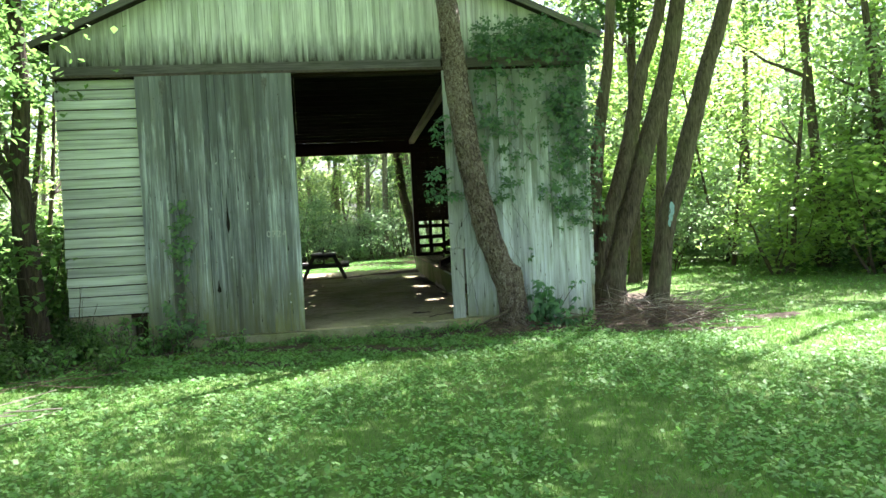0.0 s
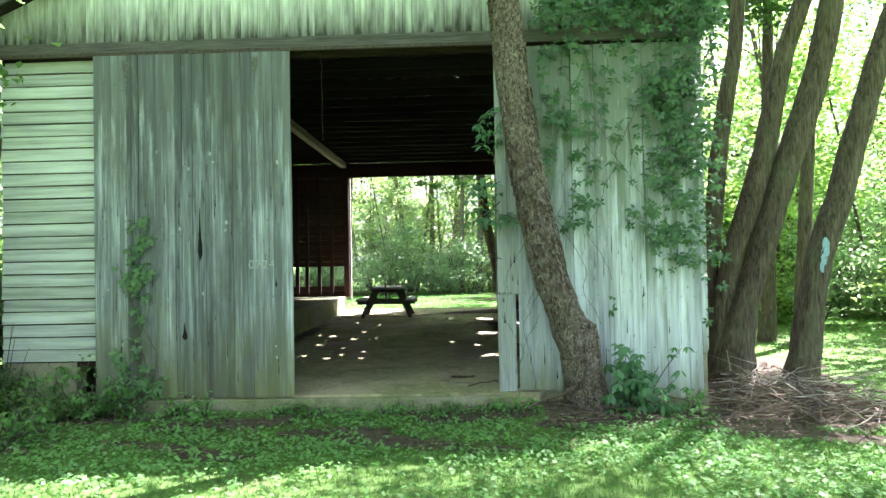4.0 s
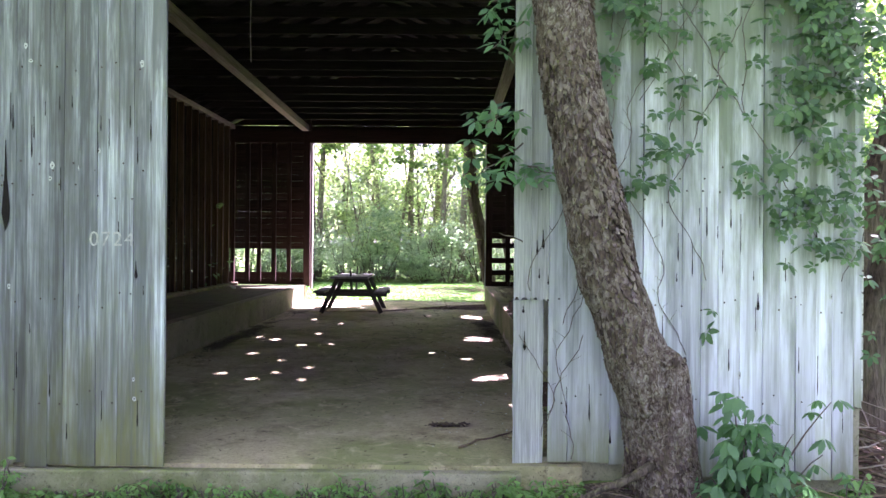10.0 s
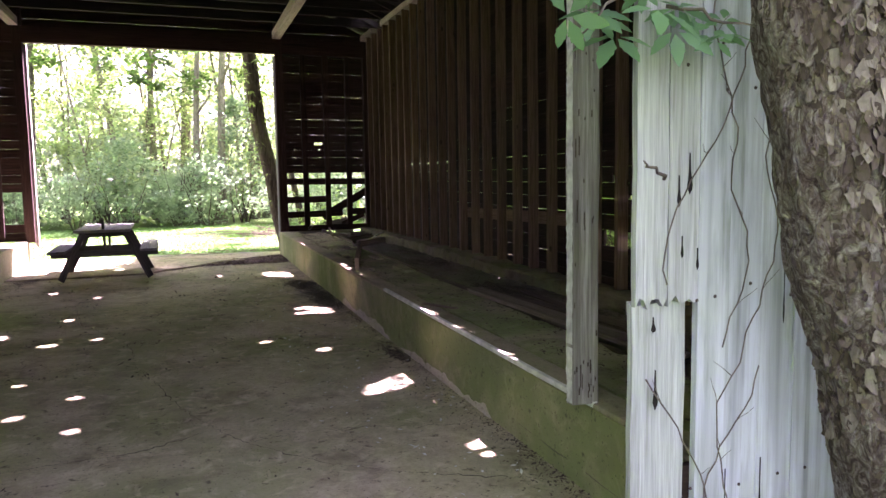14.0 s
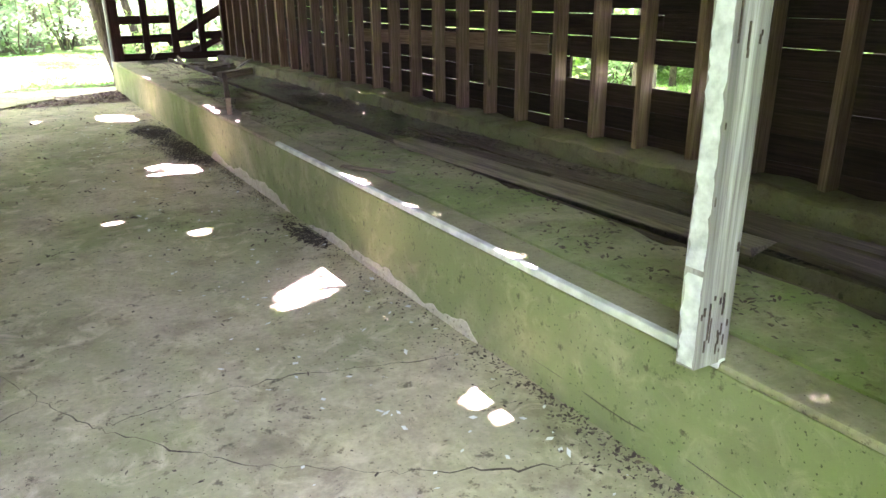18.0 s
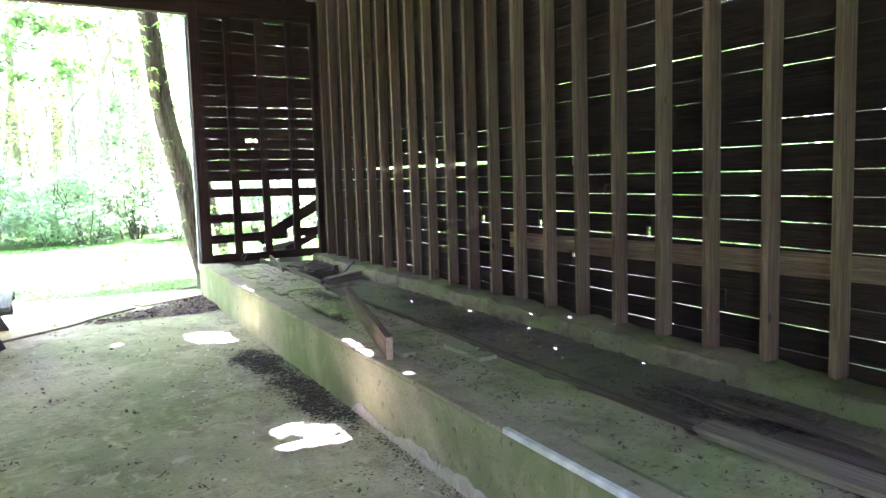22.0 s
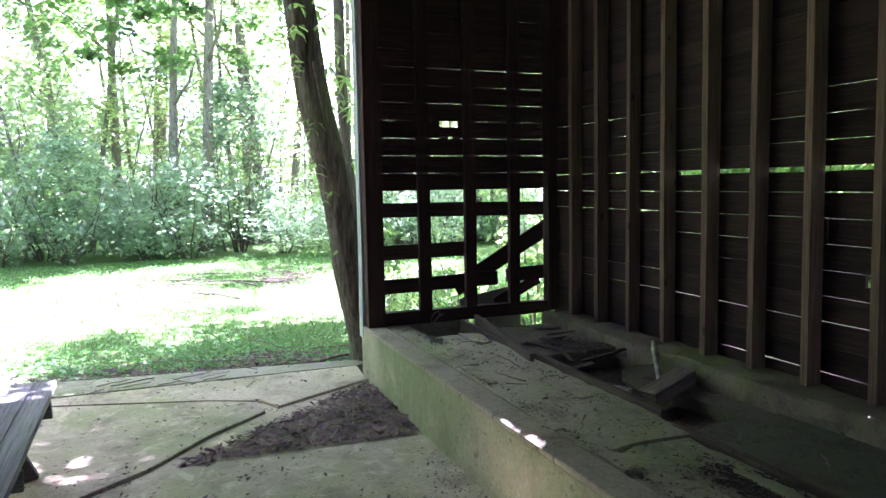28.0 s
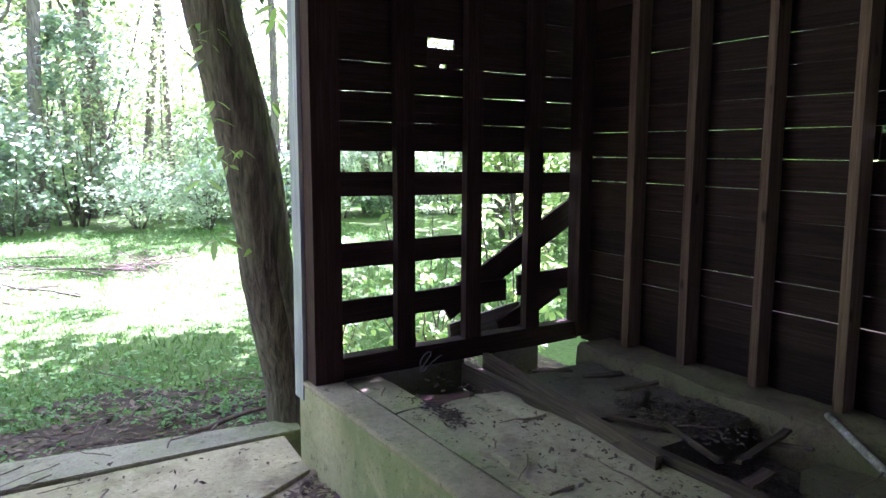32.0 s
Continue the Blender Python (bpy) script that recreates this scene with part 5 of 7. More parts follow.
soil_patch(1.9, 6.8, 9.2, 14.5, "bare brown soil under the trees beside the barn", 11)
soil_patch(-4.5, 1.9, 8.9, 10.9, "bare brown soil in the thin grass before the barn", 12)
soil_patch(-3.0, 4.8, 24.2, 26.5, "bare dark soil behind the barn", 13)
lawn("grass_front", 150000, 85000, (-6.5, 9.0, 1.2, 11.0), "short green grass in dappled shade", 0.055, 0.004, 0.022, bare, 1)
lawn("grass_side", 60000, 12000, (4.0, 16.0, 8.0, 34.0), "short green grass beside the barn", 0.06, 0.008, 0.03, bare, 2)
lawn("grass_back", 90000, 25000, (-9.0, 9.0, 23.9, 38.5), "sunlit mown grass behind the barn", 0.06, 0.008, 0.028, bare, 3)


# ---------------------------------------------------------------- trees
def crown_mesh(seed, low, high, spread, clumps, leaves, size, lean=(0, 0), clump_r=0.55, slim=0.42, off=(0, 0), flat=0.55):
    """A broken crown of leaf clumps, uneven, with gaps."""
    rng = np.random.default_rng(seed)
    cs = []
    for _ in range(clumps):
        f = rng.uniform(0, 1)
        z = low + (high - low) * f
        r = spread * (0.35 + 0.75 * math.sin(math.pi * min(1, 0.12 + 0.88 * f))) * math.sqrt(rng.uniform(0.02, 1.0))
        a = rng.uniform(0, 2 * math.pi)
        cs.append((off[0] + r * math.cos(a) + lean[0] * f, off[1] + r * math.sin(a) + lean[1] * f, z))
    cs = np.array(cs)
    pts = np.repeat(cs, leaves, 0)
    rr = clump_r * rng.uniform(0.5, 1.4, clumps)
    pts = pts + rng.normal(0, 1, pts.shape) * np.repeat(rr, leaves)[:, None] * np.array([0.62, 0.62, 0.36])
    return leaf_mesh("crown", pts, size * rng.uniform(0.6, 1.35, len(pts)), rng, slim=slim, flat=flat)


def tree_trunk(seed, height, r0, sway, limbs):
    """Meshes of a trunk and of its limbs, for woodland trees."""
    rnd = random.Random(seed)
    ex, ey, w0 = rnd.uniform(-1, 1) * sway * 3, rnd.uniform(-1, 1) * sway * 3, rnd.uniform(0, 6.28)
    pts = [Vector((ex * f + sway * 0.6 * math.sin(w0 + 3.2 * f) - sway * 0.6 * math.sin(w0), ey * f + sway * 0.6 * math.cos(w0 + 2.6 * f) - sway * 0.6 * math.cos(w0), -0.2 + (height + 0.2) * f)) for f in [i / 9 for i in range(10)]]
    out = [tube_mesh("trunk", pts, [r0 * (1.25 if i == 0 else 1) * (1 - 0.82 * i / 9) for i in range(10)], 8, 0.06, seed)]
    for k in range(limbs):
        i = rnd.randint(3, 8)
        a = rnd.uniform(0, 6.28)
        ln = rnd.uniform(0.14, 0.3) * height
        end = pts[i] + Vector((math.cos(a) * ln * 0.8, math.sin(a) * ln * 0.8, ln * rnd.uniform(0.3, 0.8)))
        q = bend(pts[i], end, 4, 0.12, seed + k)
        rr = r0 * (1 - 0.82 * i / 9) * 0.55
        out.append(tube_mesh("limb", q, [rr * (1 - 0.8 * j / 4) for j in range(5)], 5, 0.05, seed + k))
    return out


CROWN_COPIES = {}


def crown_copy(me, mat):
    """The mesh in another material, shared by all that use it."""
    key = (me.name, mat.name)
    if key not in CROWN_COPIES:
        c = me.copy()
        c.materials.clear()
        c.materials.append(mat)
        CROWN_COPIES[key] = c
    return CROWN_COPIES[key]


def add_trunk(t, meshes):
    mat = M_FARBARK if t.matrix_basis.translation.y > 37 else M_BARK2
    for k, me in enumerate(meshes):
        place("limb" if k else "trunk", crown_copy(me, mat), mat, t)


TRUNKS = [tree_trunk(40 + i, h, r, s, 5) for i, (h, r, s) in enumerate(((13, 0.10, 0.4), (15, 0.14, 0.35), (11, 0.075, 0.6), (16, 0.17, 0.35)))]
CROWNS = [crown_mesh(60 + i, lo, hi, sp, 45, 60, 0.24) for i, (lo, hi, sp) in enumerate(((4.5, 14, 2.6), (5.0, 16, 3.0), (3.2, 12, 2.4), (6.0, 17, 3.2), (2.2, 11, 2.8)))]
wr = random.Random(77)


tilts = random.Random(123)


def lean_over(t, most):
    """Leans a tree a few degrees off plumb."""
    t.matrix_basis = t.matrix_basis @ pose(0, 0, 0, tilts.uniform(-most, most), tilts.uniform(-most, most), 0)


def wood_tree(x, y, scale=1.0, leaf=None, kind=None):
    t = thing("tree", (x, y, ground_z(x, y) if abs(x) < 40 else 0), "tall slim woodland tree with a bright green leafy crown", "tree", "woodland trees", turn=wr.uniform(0, 360))
    lean_over(t, 4.5)
    t.scale = (scale, scale, scale * wr.uniform(0.9, 1.15))
    k = wr.randrange(4)
    crown_kind = wr.randrange(5) if kind is None else kind
    place("crown", CROWNS[crown_kind], leaf or M_LEAF, t)
    add_trunk(t, TRUNKS[k])
    return t


FINE = [crown_mesh(160 + i, lo, hi, sp, 46, 52, 0.19, clump_r=0.7, flat=0.4) for i, (lo, hi, sp) in enumerate(((4.2, 14, 2.6), (4.8, 16, 3.0), (3.2, 12, 2.4), (5.6, 17, 3.2)))]


def near_tree(x, y, scale=1.0, sunny=0.4):
    """A woodland tree with smaller leaves, for the woods' edge."""
    t = wood_tree(x, y, scale)
    s_ = wr.random() < sunny
    me = FINE[wr.randrange(4)]
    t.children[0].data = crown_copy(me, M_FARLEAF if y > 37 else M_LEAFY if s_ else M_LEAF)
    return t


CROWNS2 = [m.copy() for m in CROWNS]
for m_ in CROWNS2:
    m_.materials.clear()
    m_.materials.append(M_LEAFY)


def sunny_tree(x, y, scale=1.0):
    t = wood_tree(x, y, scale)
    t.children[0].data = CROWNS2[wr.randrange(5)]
    return t


# woods behind the far lawn, beside the barn and round the front
for row, (y0, count) in enumerate(((42.5, 5), (46, 5), (51, 6), (58, 6))):
    for k in range(count):
        x = -26 + 58 * (k + wr.uniform(0.1, 0.9)) / count + row * 0.7
        (near_tree if row < 3 else sunny_tree if wr.random() < 0.5 else wood_tree)(x * (1 + 0.12 * row), y0 + wr.uniform(-1.5, 1.5), wr.uniform(0.85, 1.2))
for k in range(16):
    near_tree(wr.uniform(16.5, 30), 15 + 1.6 * k + wr.uniform(-1, 1), wr.uniform(0.8, 1.15))
for k in range(24):
    near_tree(wr.uniform(-19, -6.5), 7 + 1.2 * k + wr.uniform(-1, 1), wr.uniform(0.7, 1.1))

# stouter trees at the far lawn's edge
for x, y, s_ in ((0.75, 40.4, 0.95), (-2.1, 42.6, 0.95), (3.4, 43.5, 1.0), (-5.8, 42.2, 1.0)):
    t = wood_tree(x, y, s_, kind=3)
    for old in t.children[1:]:
        bpy.data.objects.remove(old)
    add_trunk(t, TRUNKS[3])

# high crowns beyond the lawn beside the barn
for x, y, s_ in ((11.5, 20.5, 0.85), (14.0, 24.0, 0.95), (12.5, 27.5, 0.9), (16.0, 19.0, 0.9), (10.0, 31.0, 0.95), (13.5, 16.5, 0.8)):
    near_tree(x, y, s_, 1.0)

# slim saplings that fill the woods' edge
SAPTRUNK = [tree_trunk(90 + i, h, r, s_, 5) for i, (h, r, s_) in enumerate(((7.0, 0.05, 0.45), (6.0, 0.04, 0.35), (9.0, 0.075, 0.4)))]
SAPCROWN = [crown_mesh(170 + i, 1.4, h, sp, 42, 34, 0.145, clump_r=0.5, flat=0.4) for i, (h, sp) in enumerate(((7.0, 1.5), (6.0, 1.3), (9.0, 1.7)))]


def sapling(x, y, scale=1.0):
    t = thing("sapling", (x, y, ground_z(x, y)), "slim young tree with light green leaves at the woods' edge", "tree", "saplings", turn=wr.uniform(0, 360))
    lean_over(t, 8.0)
    t.scale = (scale, scale, scale * wr.uniform(0.9, 1.2))
    k = wr.randrange(3)
    add_trunk(t, SAPTRUNK[k])
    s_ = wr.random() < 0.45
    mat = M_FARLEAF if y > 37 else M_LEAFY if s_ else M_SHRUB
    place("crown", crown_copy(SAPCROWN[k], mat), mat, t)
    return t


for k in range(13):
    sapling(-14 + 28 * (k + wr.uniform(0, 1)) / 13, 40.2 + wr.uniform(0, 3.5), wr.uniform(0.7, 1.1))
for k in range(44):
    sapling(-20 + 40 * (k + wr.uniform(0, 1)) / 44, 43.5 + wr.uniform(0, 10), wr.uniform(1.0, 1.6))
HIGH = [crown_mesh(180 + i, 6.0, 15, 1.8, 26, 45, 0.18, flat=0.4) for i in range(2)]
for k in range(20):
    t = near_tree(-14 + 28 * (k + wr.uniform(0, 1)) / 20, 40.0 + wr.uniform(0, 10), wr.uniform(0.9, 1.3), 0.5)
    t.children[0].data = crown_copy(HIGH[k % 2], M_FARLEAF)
for k in range(46):
    sapling(wr.uniform(12.5, 24), 15 + 0.6 * k, wr.uniform(0.8, 1.5))
for k in range(24):
    sapling(wr.uniform(-13, -6.0), 7.5 + 0.7 * k, wr.uniform(0.7, 1.2))
for k in range(34):
    sapling(-34 + 68 * (k + wr.uniform(0, 1)) / 34, 54 + wr.uniform(0, 14), wr.uniform(1.5, 2.3))
# unseen trees behind the lawn's near edge, added to dim the barn front
for k in range(15):
    near_tree(-19 + 2.6 * k + wr.uniform(-1, 1), -6 - 6 * wr.random(), wr.uniform(0.9, 1.2))
for k in range(8):
    near_tree(-9 - 5 * wr.random(), -4 + 1.6 * k, wr.uniform(0.8, 1.1))
# crowns added along the barn's west wall to shade the undergrowth
for x, y, s_, c_ in ((-5.7, 14.6, 1.0, 3), (-6.0, 18.2, 1.05, 1), (-7.6, 12.2, 1.0, 3), (-6.4, 22.0, 1.0, 1)):
    wood_tree(x, y, s_, kind=c_)
# unseen high branches added over the far lawn to dapple it
OVER = [crown_mesh(190 + i, 11, 15, 2.2, 16, 90, 0.16) for i in range(2)]
for k, (x, y) in enumerate(((-6, 37.5), (8.0, 38.6), (7.0, 31.5), (11.0, 33.0))):
    t = thing("tree", (x, 40.2 + wr.uniform(0, 1), 0.06), "tall woodland tree with unseen high branches added to shade the lawn", "tree", "woodland trees")
    add_trunk(t, TRUNKS[k % 4])
    place("crown", OVER[k % 2], M_LEAF, t, m=Matrix.Translation((wr.uniform(-0.5, 0.5), y - 40.5, 0)))
    place("limb", tube_mesh("limb", bend((0, 0, 8.5), (0.3, (y - 40.5) * 0.9, 13), 6, 0.2, k), [0.07, 0.06, 0.055, 0.05, 0.04, 0.03, 0.02], 6), M_BARK2, t)

# unseen crowns added high over the front lawn to dapple it
FRONT_OVER = [crown_mesh(195 + i, 11, 15, 2.3, 260, 26, 0.085, clump_r=0.5) for i in range(2)]
for k, (x, y, dx, dy, s_) in enumerate(((11.2, 12.5, -6.0, -3.4, 1.0), (12.0, 9.8, -4.2, -0.6, 1.1), (9.8, 3.2, -1.0, 2.6, 1.1), (12.9, 18.2, -4.8, -4.9, 0.66))):
    t = thing("tree", (x, y, 0.0), "added tall tree whose unseen high branches shade the front lawn", "tree", "woodland trees")
    add_trunk(t, TRUNKS[k % 4])
    place("crown", FRONT_OVER[k % 2], M_LEAF, t, m=Matrix.Translation((dx, dy, 0)) @ Matrix.Diagonal((s_ * 1.3, s_ * 1.3, 1, 1)))
    place("limb", tube_mesh("limb", bend((0, 0, 8.0), (dx * 0.9, dy * 0.9, 12.6), 6, 0.2, 70 + k), [0.07, 0.06, 0.055, 0.05, 0.04, 0.03, 0.02], 6), M_BARK2, t)

# undergrowth
SHRUBS = []
for i in range(5):
    SHRUBS.append(crown_mesh(210 + i, 0.25, (2.2, 2.9, 1.8, 3.4, 1.2)[i], (1.1, 1.2, 1.3, 1.0, 1.2)[i], 44, 42, 0.125, clump_r=0.38, flat=0.42))
STEMS = []
for i in range(3):
    rnd = random.Random(300 + i)
    group = []
    for k in range(6):
        a = rnd.uniform(0, 6.28)
        group.append(tube_mesh("stem", bend((0.08 * math.cos(a), 0.08 * math.sin(a), -0.1), (0.9 * math.cos(a), 0.9 * math.sin(a), rnd.uniform(1.4, 2.6)), 5, 0.08, k), [0.025 * (1 - 0.15 * j) for j in range(6)], 5, 0, k))
    STEMS.append(group)


def shrub(x, y, scale=1.0, k=None, sunny=False, dim=False, label="dense green shrub at the edge of the woods"):
    t = thing("shrub", (x, y, ground_z(x, y) if abs(x) < 40 else 0), label, "shrub", "undergrowth", turn=wr.uniform(0, 360))
    t.scale = (scale, scale, scale * wr.uniform(0.85, 1.2))
    k = wr.randrange(5) if k is None else k
    for me in STEMS[k % 3]:
        place("stem", me, M_BARK2, t)
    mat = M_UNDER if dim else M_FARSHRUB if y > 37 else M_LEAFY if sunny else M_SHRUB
    tagged(place("leaves", crown_copy(SHRUBS[k], mat), mat, t), kind="stuff")
    return t


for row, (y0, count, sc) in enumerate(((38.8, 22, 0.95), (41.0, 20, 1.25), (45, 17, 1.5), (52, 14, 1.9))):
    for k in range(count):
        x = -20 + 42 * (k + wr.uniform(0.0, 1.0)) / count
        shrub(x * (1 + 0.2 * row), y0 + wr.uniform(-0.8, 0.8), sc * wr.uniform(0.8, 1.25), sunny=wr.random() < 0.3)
for k in range(40):
    shrub(wr.uniform(12.0, 18) + 0.1 * k, 15 + 0.6 * k + wr.uniform(-1, 1), wr.uniform(0.9, 1.6), sunny=wr.random() < 0.3)
sd = random.Random(515)
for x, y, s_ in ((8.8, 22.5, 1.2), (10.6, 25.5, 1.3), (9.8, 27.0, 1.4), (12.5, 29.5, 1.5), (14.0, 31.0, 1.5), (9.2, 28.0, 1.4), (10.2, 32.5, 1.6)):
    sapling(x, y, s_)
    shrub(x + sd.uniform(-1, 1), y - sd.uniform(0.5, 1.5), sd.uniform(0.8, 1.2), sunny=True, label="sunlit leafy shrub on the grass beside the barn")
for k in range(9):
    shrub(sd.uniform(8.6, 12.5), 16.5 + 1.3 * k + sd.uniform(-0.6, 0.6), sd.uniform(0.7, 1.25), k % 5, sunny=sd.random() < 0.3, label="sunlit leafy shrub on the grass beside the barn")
for k in range(7):
    sapling(sd.uniform(9.2, 13.5), 16.5 + 2.0 * k + sd.uniform(-0.5, 0.5), sd.uniform(0.75, 1.15))
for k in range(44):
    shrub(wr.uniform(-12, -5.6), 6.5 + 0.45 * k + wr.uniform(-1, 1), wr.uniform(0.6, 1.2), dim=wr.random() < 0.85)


# ---------------------------------------------------------------- the trees beside the barn
def bark_lift(q, plates):
    """Height of the flaking bark over the trunk's mean surface at q."""
    c = Vector((q.x * 15, q.y * 15, q.z * 5.5)) + noise.noise_vector(q * 7) * 0.6
    h = 0.5 + 0.75 * noise.noise(c) + 0.42 * noise.noise(c * 2.3)
    return plates * (max(0.0, min(1.0, (h - 0.25) * 1.9)) - 0.4) + 0.02 * noise.noise(q * 3)


def bark_tube(pts, radii, seed, plates):
    """A trunk with raised bark: flaking plates where plates > 0, else long furrows."""
    fine_p, fine_r = [], []
    for i in range(len(pts) - 1):
        n = max(1, int((pts[i + 1] - pts[i]).length / (0.022 if plates else 0.07)))
        if pts[i].z > 5:
            n = 1
        for s in range(n):
            fine_p.append(pts[i].lerp(pts[i + 1], s / n))
            fine_r.append(radii[i] + (radii[i + 1] - radii[i]) * s / n)
    fine_p.append(pts[-1])
    fine_r.append(radii[-1])
    sides = 72 if plates else 30
    vs, fs = [], []
    for i, (p, r) in enumerate(zip(fine_p, fine_r)):
        d = (fine_p[min(i + 1, len(fine_p) - 1)] - fine_p[max(i - 1, 0)]).normalized()
        a = d.cross(Vector((0.31, 1, 0.17))).normalized()
        b = d.cross(a)
        for j in range(sides):
            w = 2 * math.pi * j / sides
            o = math.cos(w) * a + math.sin(w) * b
            q = p + r * o
            if plates:
                rr = r + bark_lift(q, plates)
            else:
                c = Vector((math.cos(w) * 3.1, math.sin(w) * 3.1, q.z * 0.9 + seed))
                rr = r * (1 + 0.10 * noise.noise(c * 1.6) + 0.07 * noise.noise(Vector((math.cos(w) * 9, math.sin(w) * 9, q.z * 2.5 + seed))))
            vs.append(tuple(p + rr * o))
    for i in range(len(fine_p) - 1):
        for j in range(sides):
            k = i * sides
            fs.append((k + j, k + (j + 1) % sides, k + sides + (j + 1) % sides, k + sides + j))
    me = quick_mesh("trunk", vs, fs)
    me.shade_smooth()
    return me


def big_tree(name, trunks, label, bark_mat, crown=None, seed=0, sides=22, rough=0.035, plates=0.0):
    """trunks: lists of (x, y, z, radius); crown: leaf mesh in world coordinates about the base."""
    x0, y0, z0, _ = trunks[0][0]
    t = thing(name, (x0, y0, 0), label, "tree")
    for k, tr in enumerate(trunks):
        pts = [Vector((x - x0, y - y0, z)) for x, y, z, r in tr]
        radii = [r for *_, r in tr]
        fine, fr_ = [], []
        for i in range(len(pts) - 1):
            for s in range(4):
                f = s / 4
                fine.append(pts[i].lerp(pts[i + 1], f) + Vector((math.sin(i * 2 + f * 3 + k) * 0.012, math.cos(i + f * 2.5) * 0.012, 0)))
                fr_.append(radii[i] * (1 - f) + radii[i + 1] * f)
        fine.append(pts[-1])
        fr_.append(radii[-1])
        me = bark_tube(fine, fr_, seed + k, plates)
        place("trunk" if k == 0 else "limb", me, bark_mat, t)
    if crown:
        place("crown", crown, M_LEAF, t)
    return t


FORKED = [[(4.62, 12.6, -0.1, 0.34), (4.66, 12.6, 0.4, 0.25), (4.83, 12.6, 1.05, 0.18), (5.06, 12.6, 1.72, 0.165), (5.26, 12.6, 2.4, 0.165), (5.51, 12.6, 3.05, 0.165), (5.75, 12.6, 3.7, 0.17), (5.93, 12.6, 4.4, 0.16), (6.6, 12.4, 8.0, 0.10), (7.0, 12.3, 11, 0.04)],
          [(4.50, 12.68, 0.1, 0.20), (4.54, 12.68, 0.8, 0.15), (4.73, 12.68, 1.7, 0.145), (4.96, 12.68, 2.4, 0.15), (5.17, 12.68, 3.05, 0.145), (5.32, 12.68, 3.7, 0.13), (5.47, 12.68, 4.4, 0.12), (5.78, 12.6, 5.3, 0.11), (6.4, 12.5, 8.5, 0.06)],
          [(4.36, 12.9, 0.0, 0.15), (4.42, 12.9, 0.9, 0.125), (4.48, 12.9, 1.7, 0.12), (4.56, 12.9, 2.5, 0.12), (4.65, 12.9, 3.1, 0.115), (4.76, 12.9, 3.8, 0.11), (4.88, 12.9, 4.5, 0.10), (5.2, 12.8, 8.0, 0.06)]]
MARKED = [[(5.50, 12.6, -0.1, 0.26), (5.58, 12.6, 0.3, 0.195), (5.67, 12.6, 0.9, 0.175), (5.80, 12.6, 1.6, 0.165), (5.90, 12.6, 1.9, 0.17), (6.10, 12.6, 2.36, 0.165), (6.28, 12.6, 3.0, 0.16), (6.48, 12.6, 3.7, 0.155), (6.70, 12.6, 4.35, 0.145), (7.03, 12.6, 5.25, 0.13), (8.0, 12.4, 9, 0.06)]]
LEANING = [(2.42, 10.76, -0.1, 0.27), (2.38, 10.755, 0.3, 0.215), (2.33, 10.75, 0.6, 0.20), (2.25, 10.75, 0.85, 0.19), (2.16, 10.74, 1.08, 0.185), (2.02, 10.73, 1.5, 0.183), (1.91, 10.72, 2.05, 0.183), (1.80, 10.71, 2.6, 0.18), (1.72, 10.69, 3.2, 0.178), (1.65, 10.62, 3.7, 0.172), (1.50, 10.35, 4.9, 0.15), (1.3, 10.1, 7.0, 0.11), (1.2, 10.0, 9.5, 0.05)]
# unseen crowns of these trees are offset to dapple lawn and shade apron
big_tree("leaning_tree", [LEANING],
         "leaning tree with shaggy flaking bark against the barn door", M_BARK, crown_mesh(501, 6.8, 12.5, 3.4, 385, 25, 0.09, (-0.6, -0.6), clump_r=0.65, off=(0.25, -0.9)), 31, plates=0.016)
big_tree("forked_tree", FORKED,
         "forked tree with brown trunks at the barn's corner", M_BARK2, crown_mesh(502, 6.3, 14, 3.1, 570, 26, 0.09, (1.2, -4.0), clump_r=0.7, off=(0.8, -2.0)), 41)
big_tree("marked_tree", MARKED,
         "slim tree with a flake of blue paint on its bark", M_BARK2, crown_mesh(503, 5.6, 12, 2.6, 230, 24, 0.09, (2.0, -1.0), clump_r=0.7, off=(1.8, -4.6)), 51)
big_tree("far_tree", [[(2.24, 24.12, -0.1, 0.25), (2.16, 24.1, 0.45, 0.17), (2.02, 24.05, 1.1, 0.15), (1.95, 24.0, 1.55, 0.148), (1.84, 24.0, 2.1, 0.15), (1.71, 24.0, 2.7, 0.145), (1.61, 24.0, 3.55, 0.14), (1.50, 24.1, 4.6, 0.13), (1.35, 24.6, 8, 0.09)]],
         "leaning tree with furrowed bark beside the far opening", M_BARK2, crown_mesh(504, 4.8, 9.5, 2.3, 100, 110, 0.14, (1.8, 1.4), off=(0.75, 1.6)), 61)
big_tree("slim_tree", [[(2.95, 26.3, -0.1, 0.11), (2.80, 26.3, 0.9, 0.075), (2.58, 26.3, 2.2, 0.068), (2.52, 26.3, 3.4, 0.065), (2.50, 26.3, 4.8, 0.06), (2.4, 26.4, 8.0, 0.04)]],
         "slim leaning tree with leafy shoots behind the far corner", M_BARK2, crown_mesh(507, 4.6, 9.0, 1.9, 60, 100, 0.13, (2.0, 1.6), off=(0.2, 1.2)), 66)
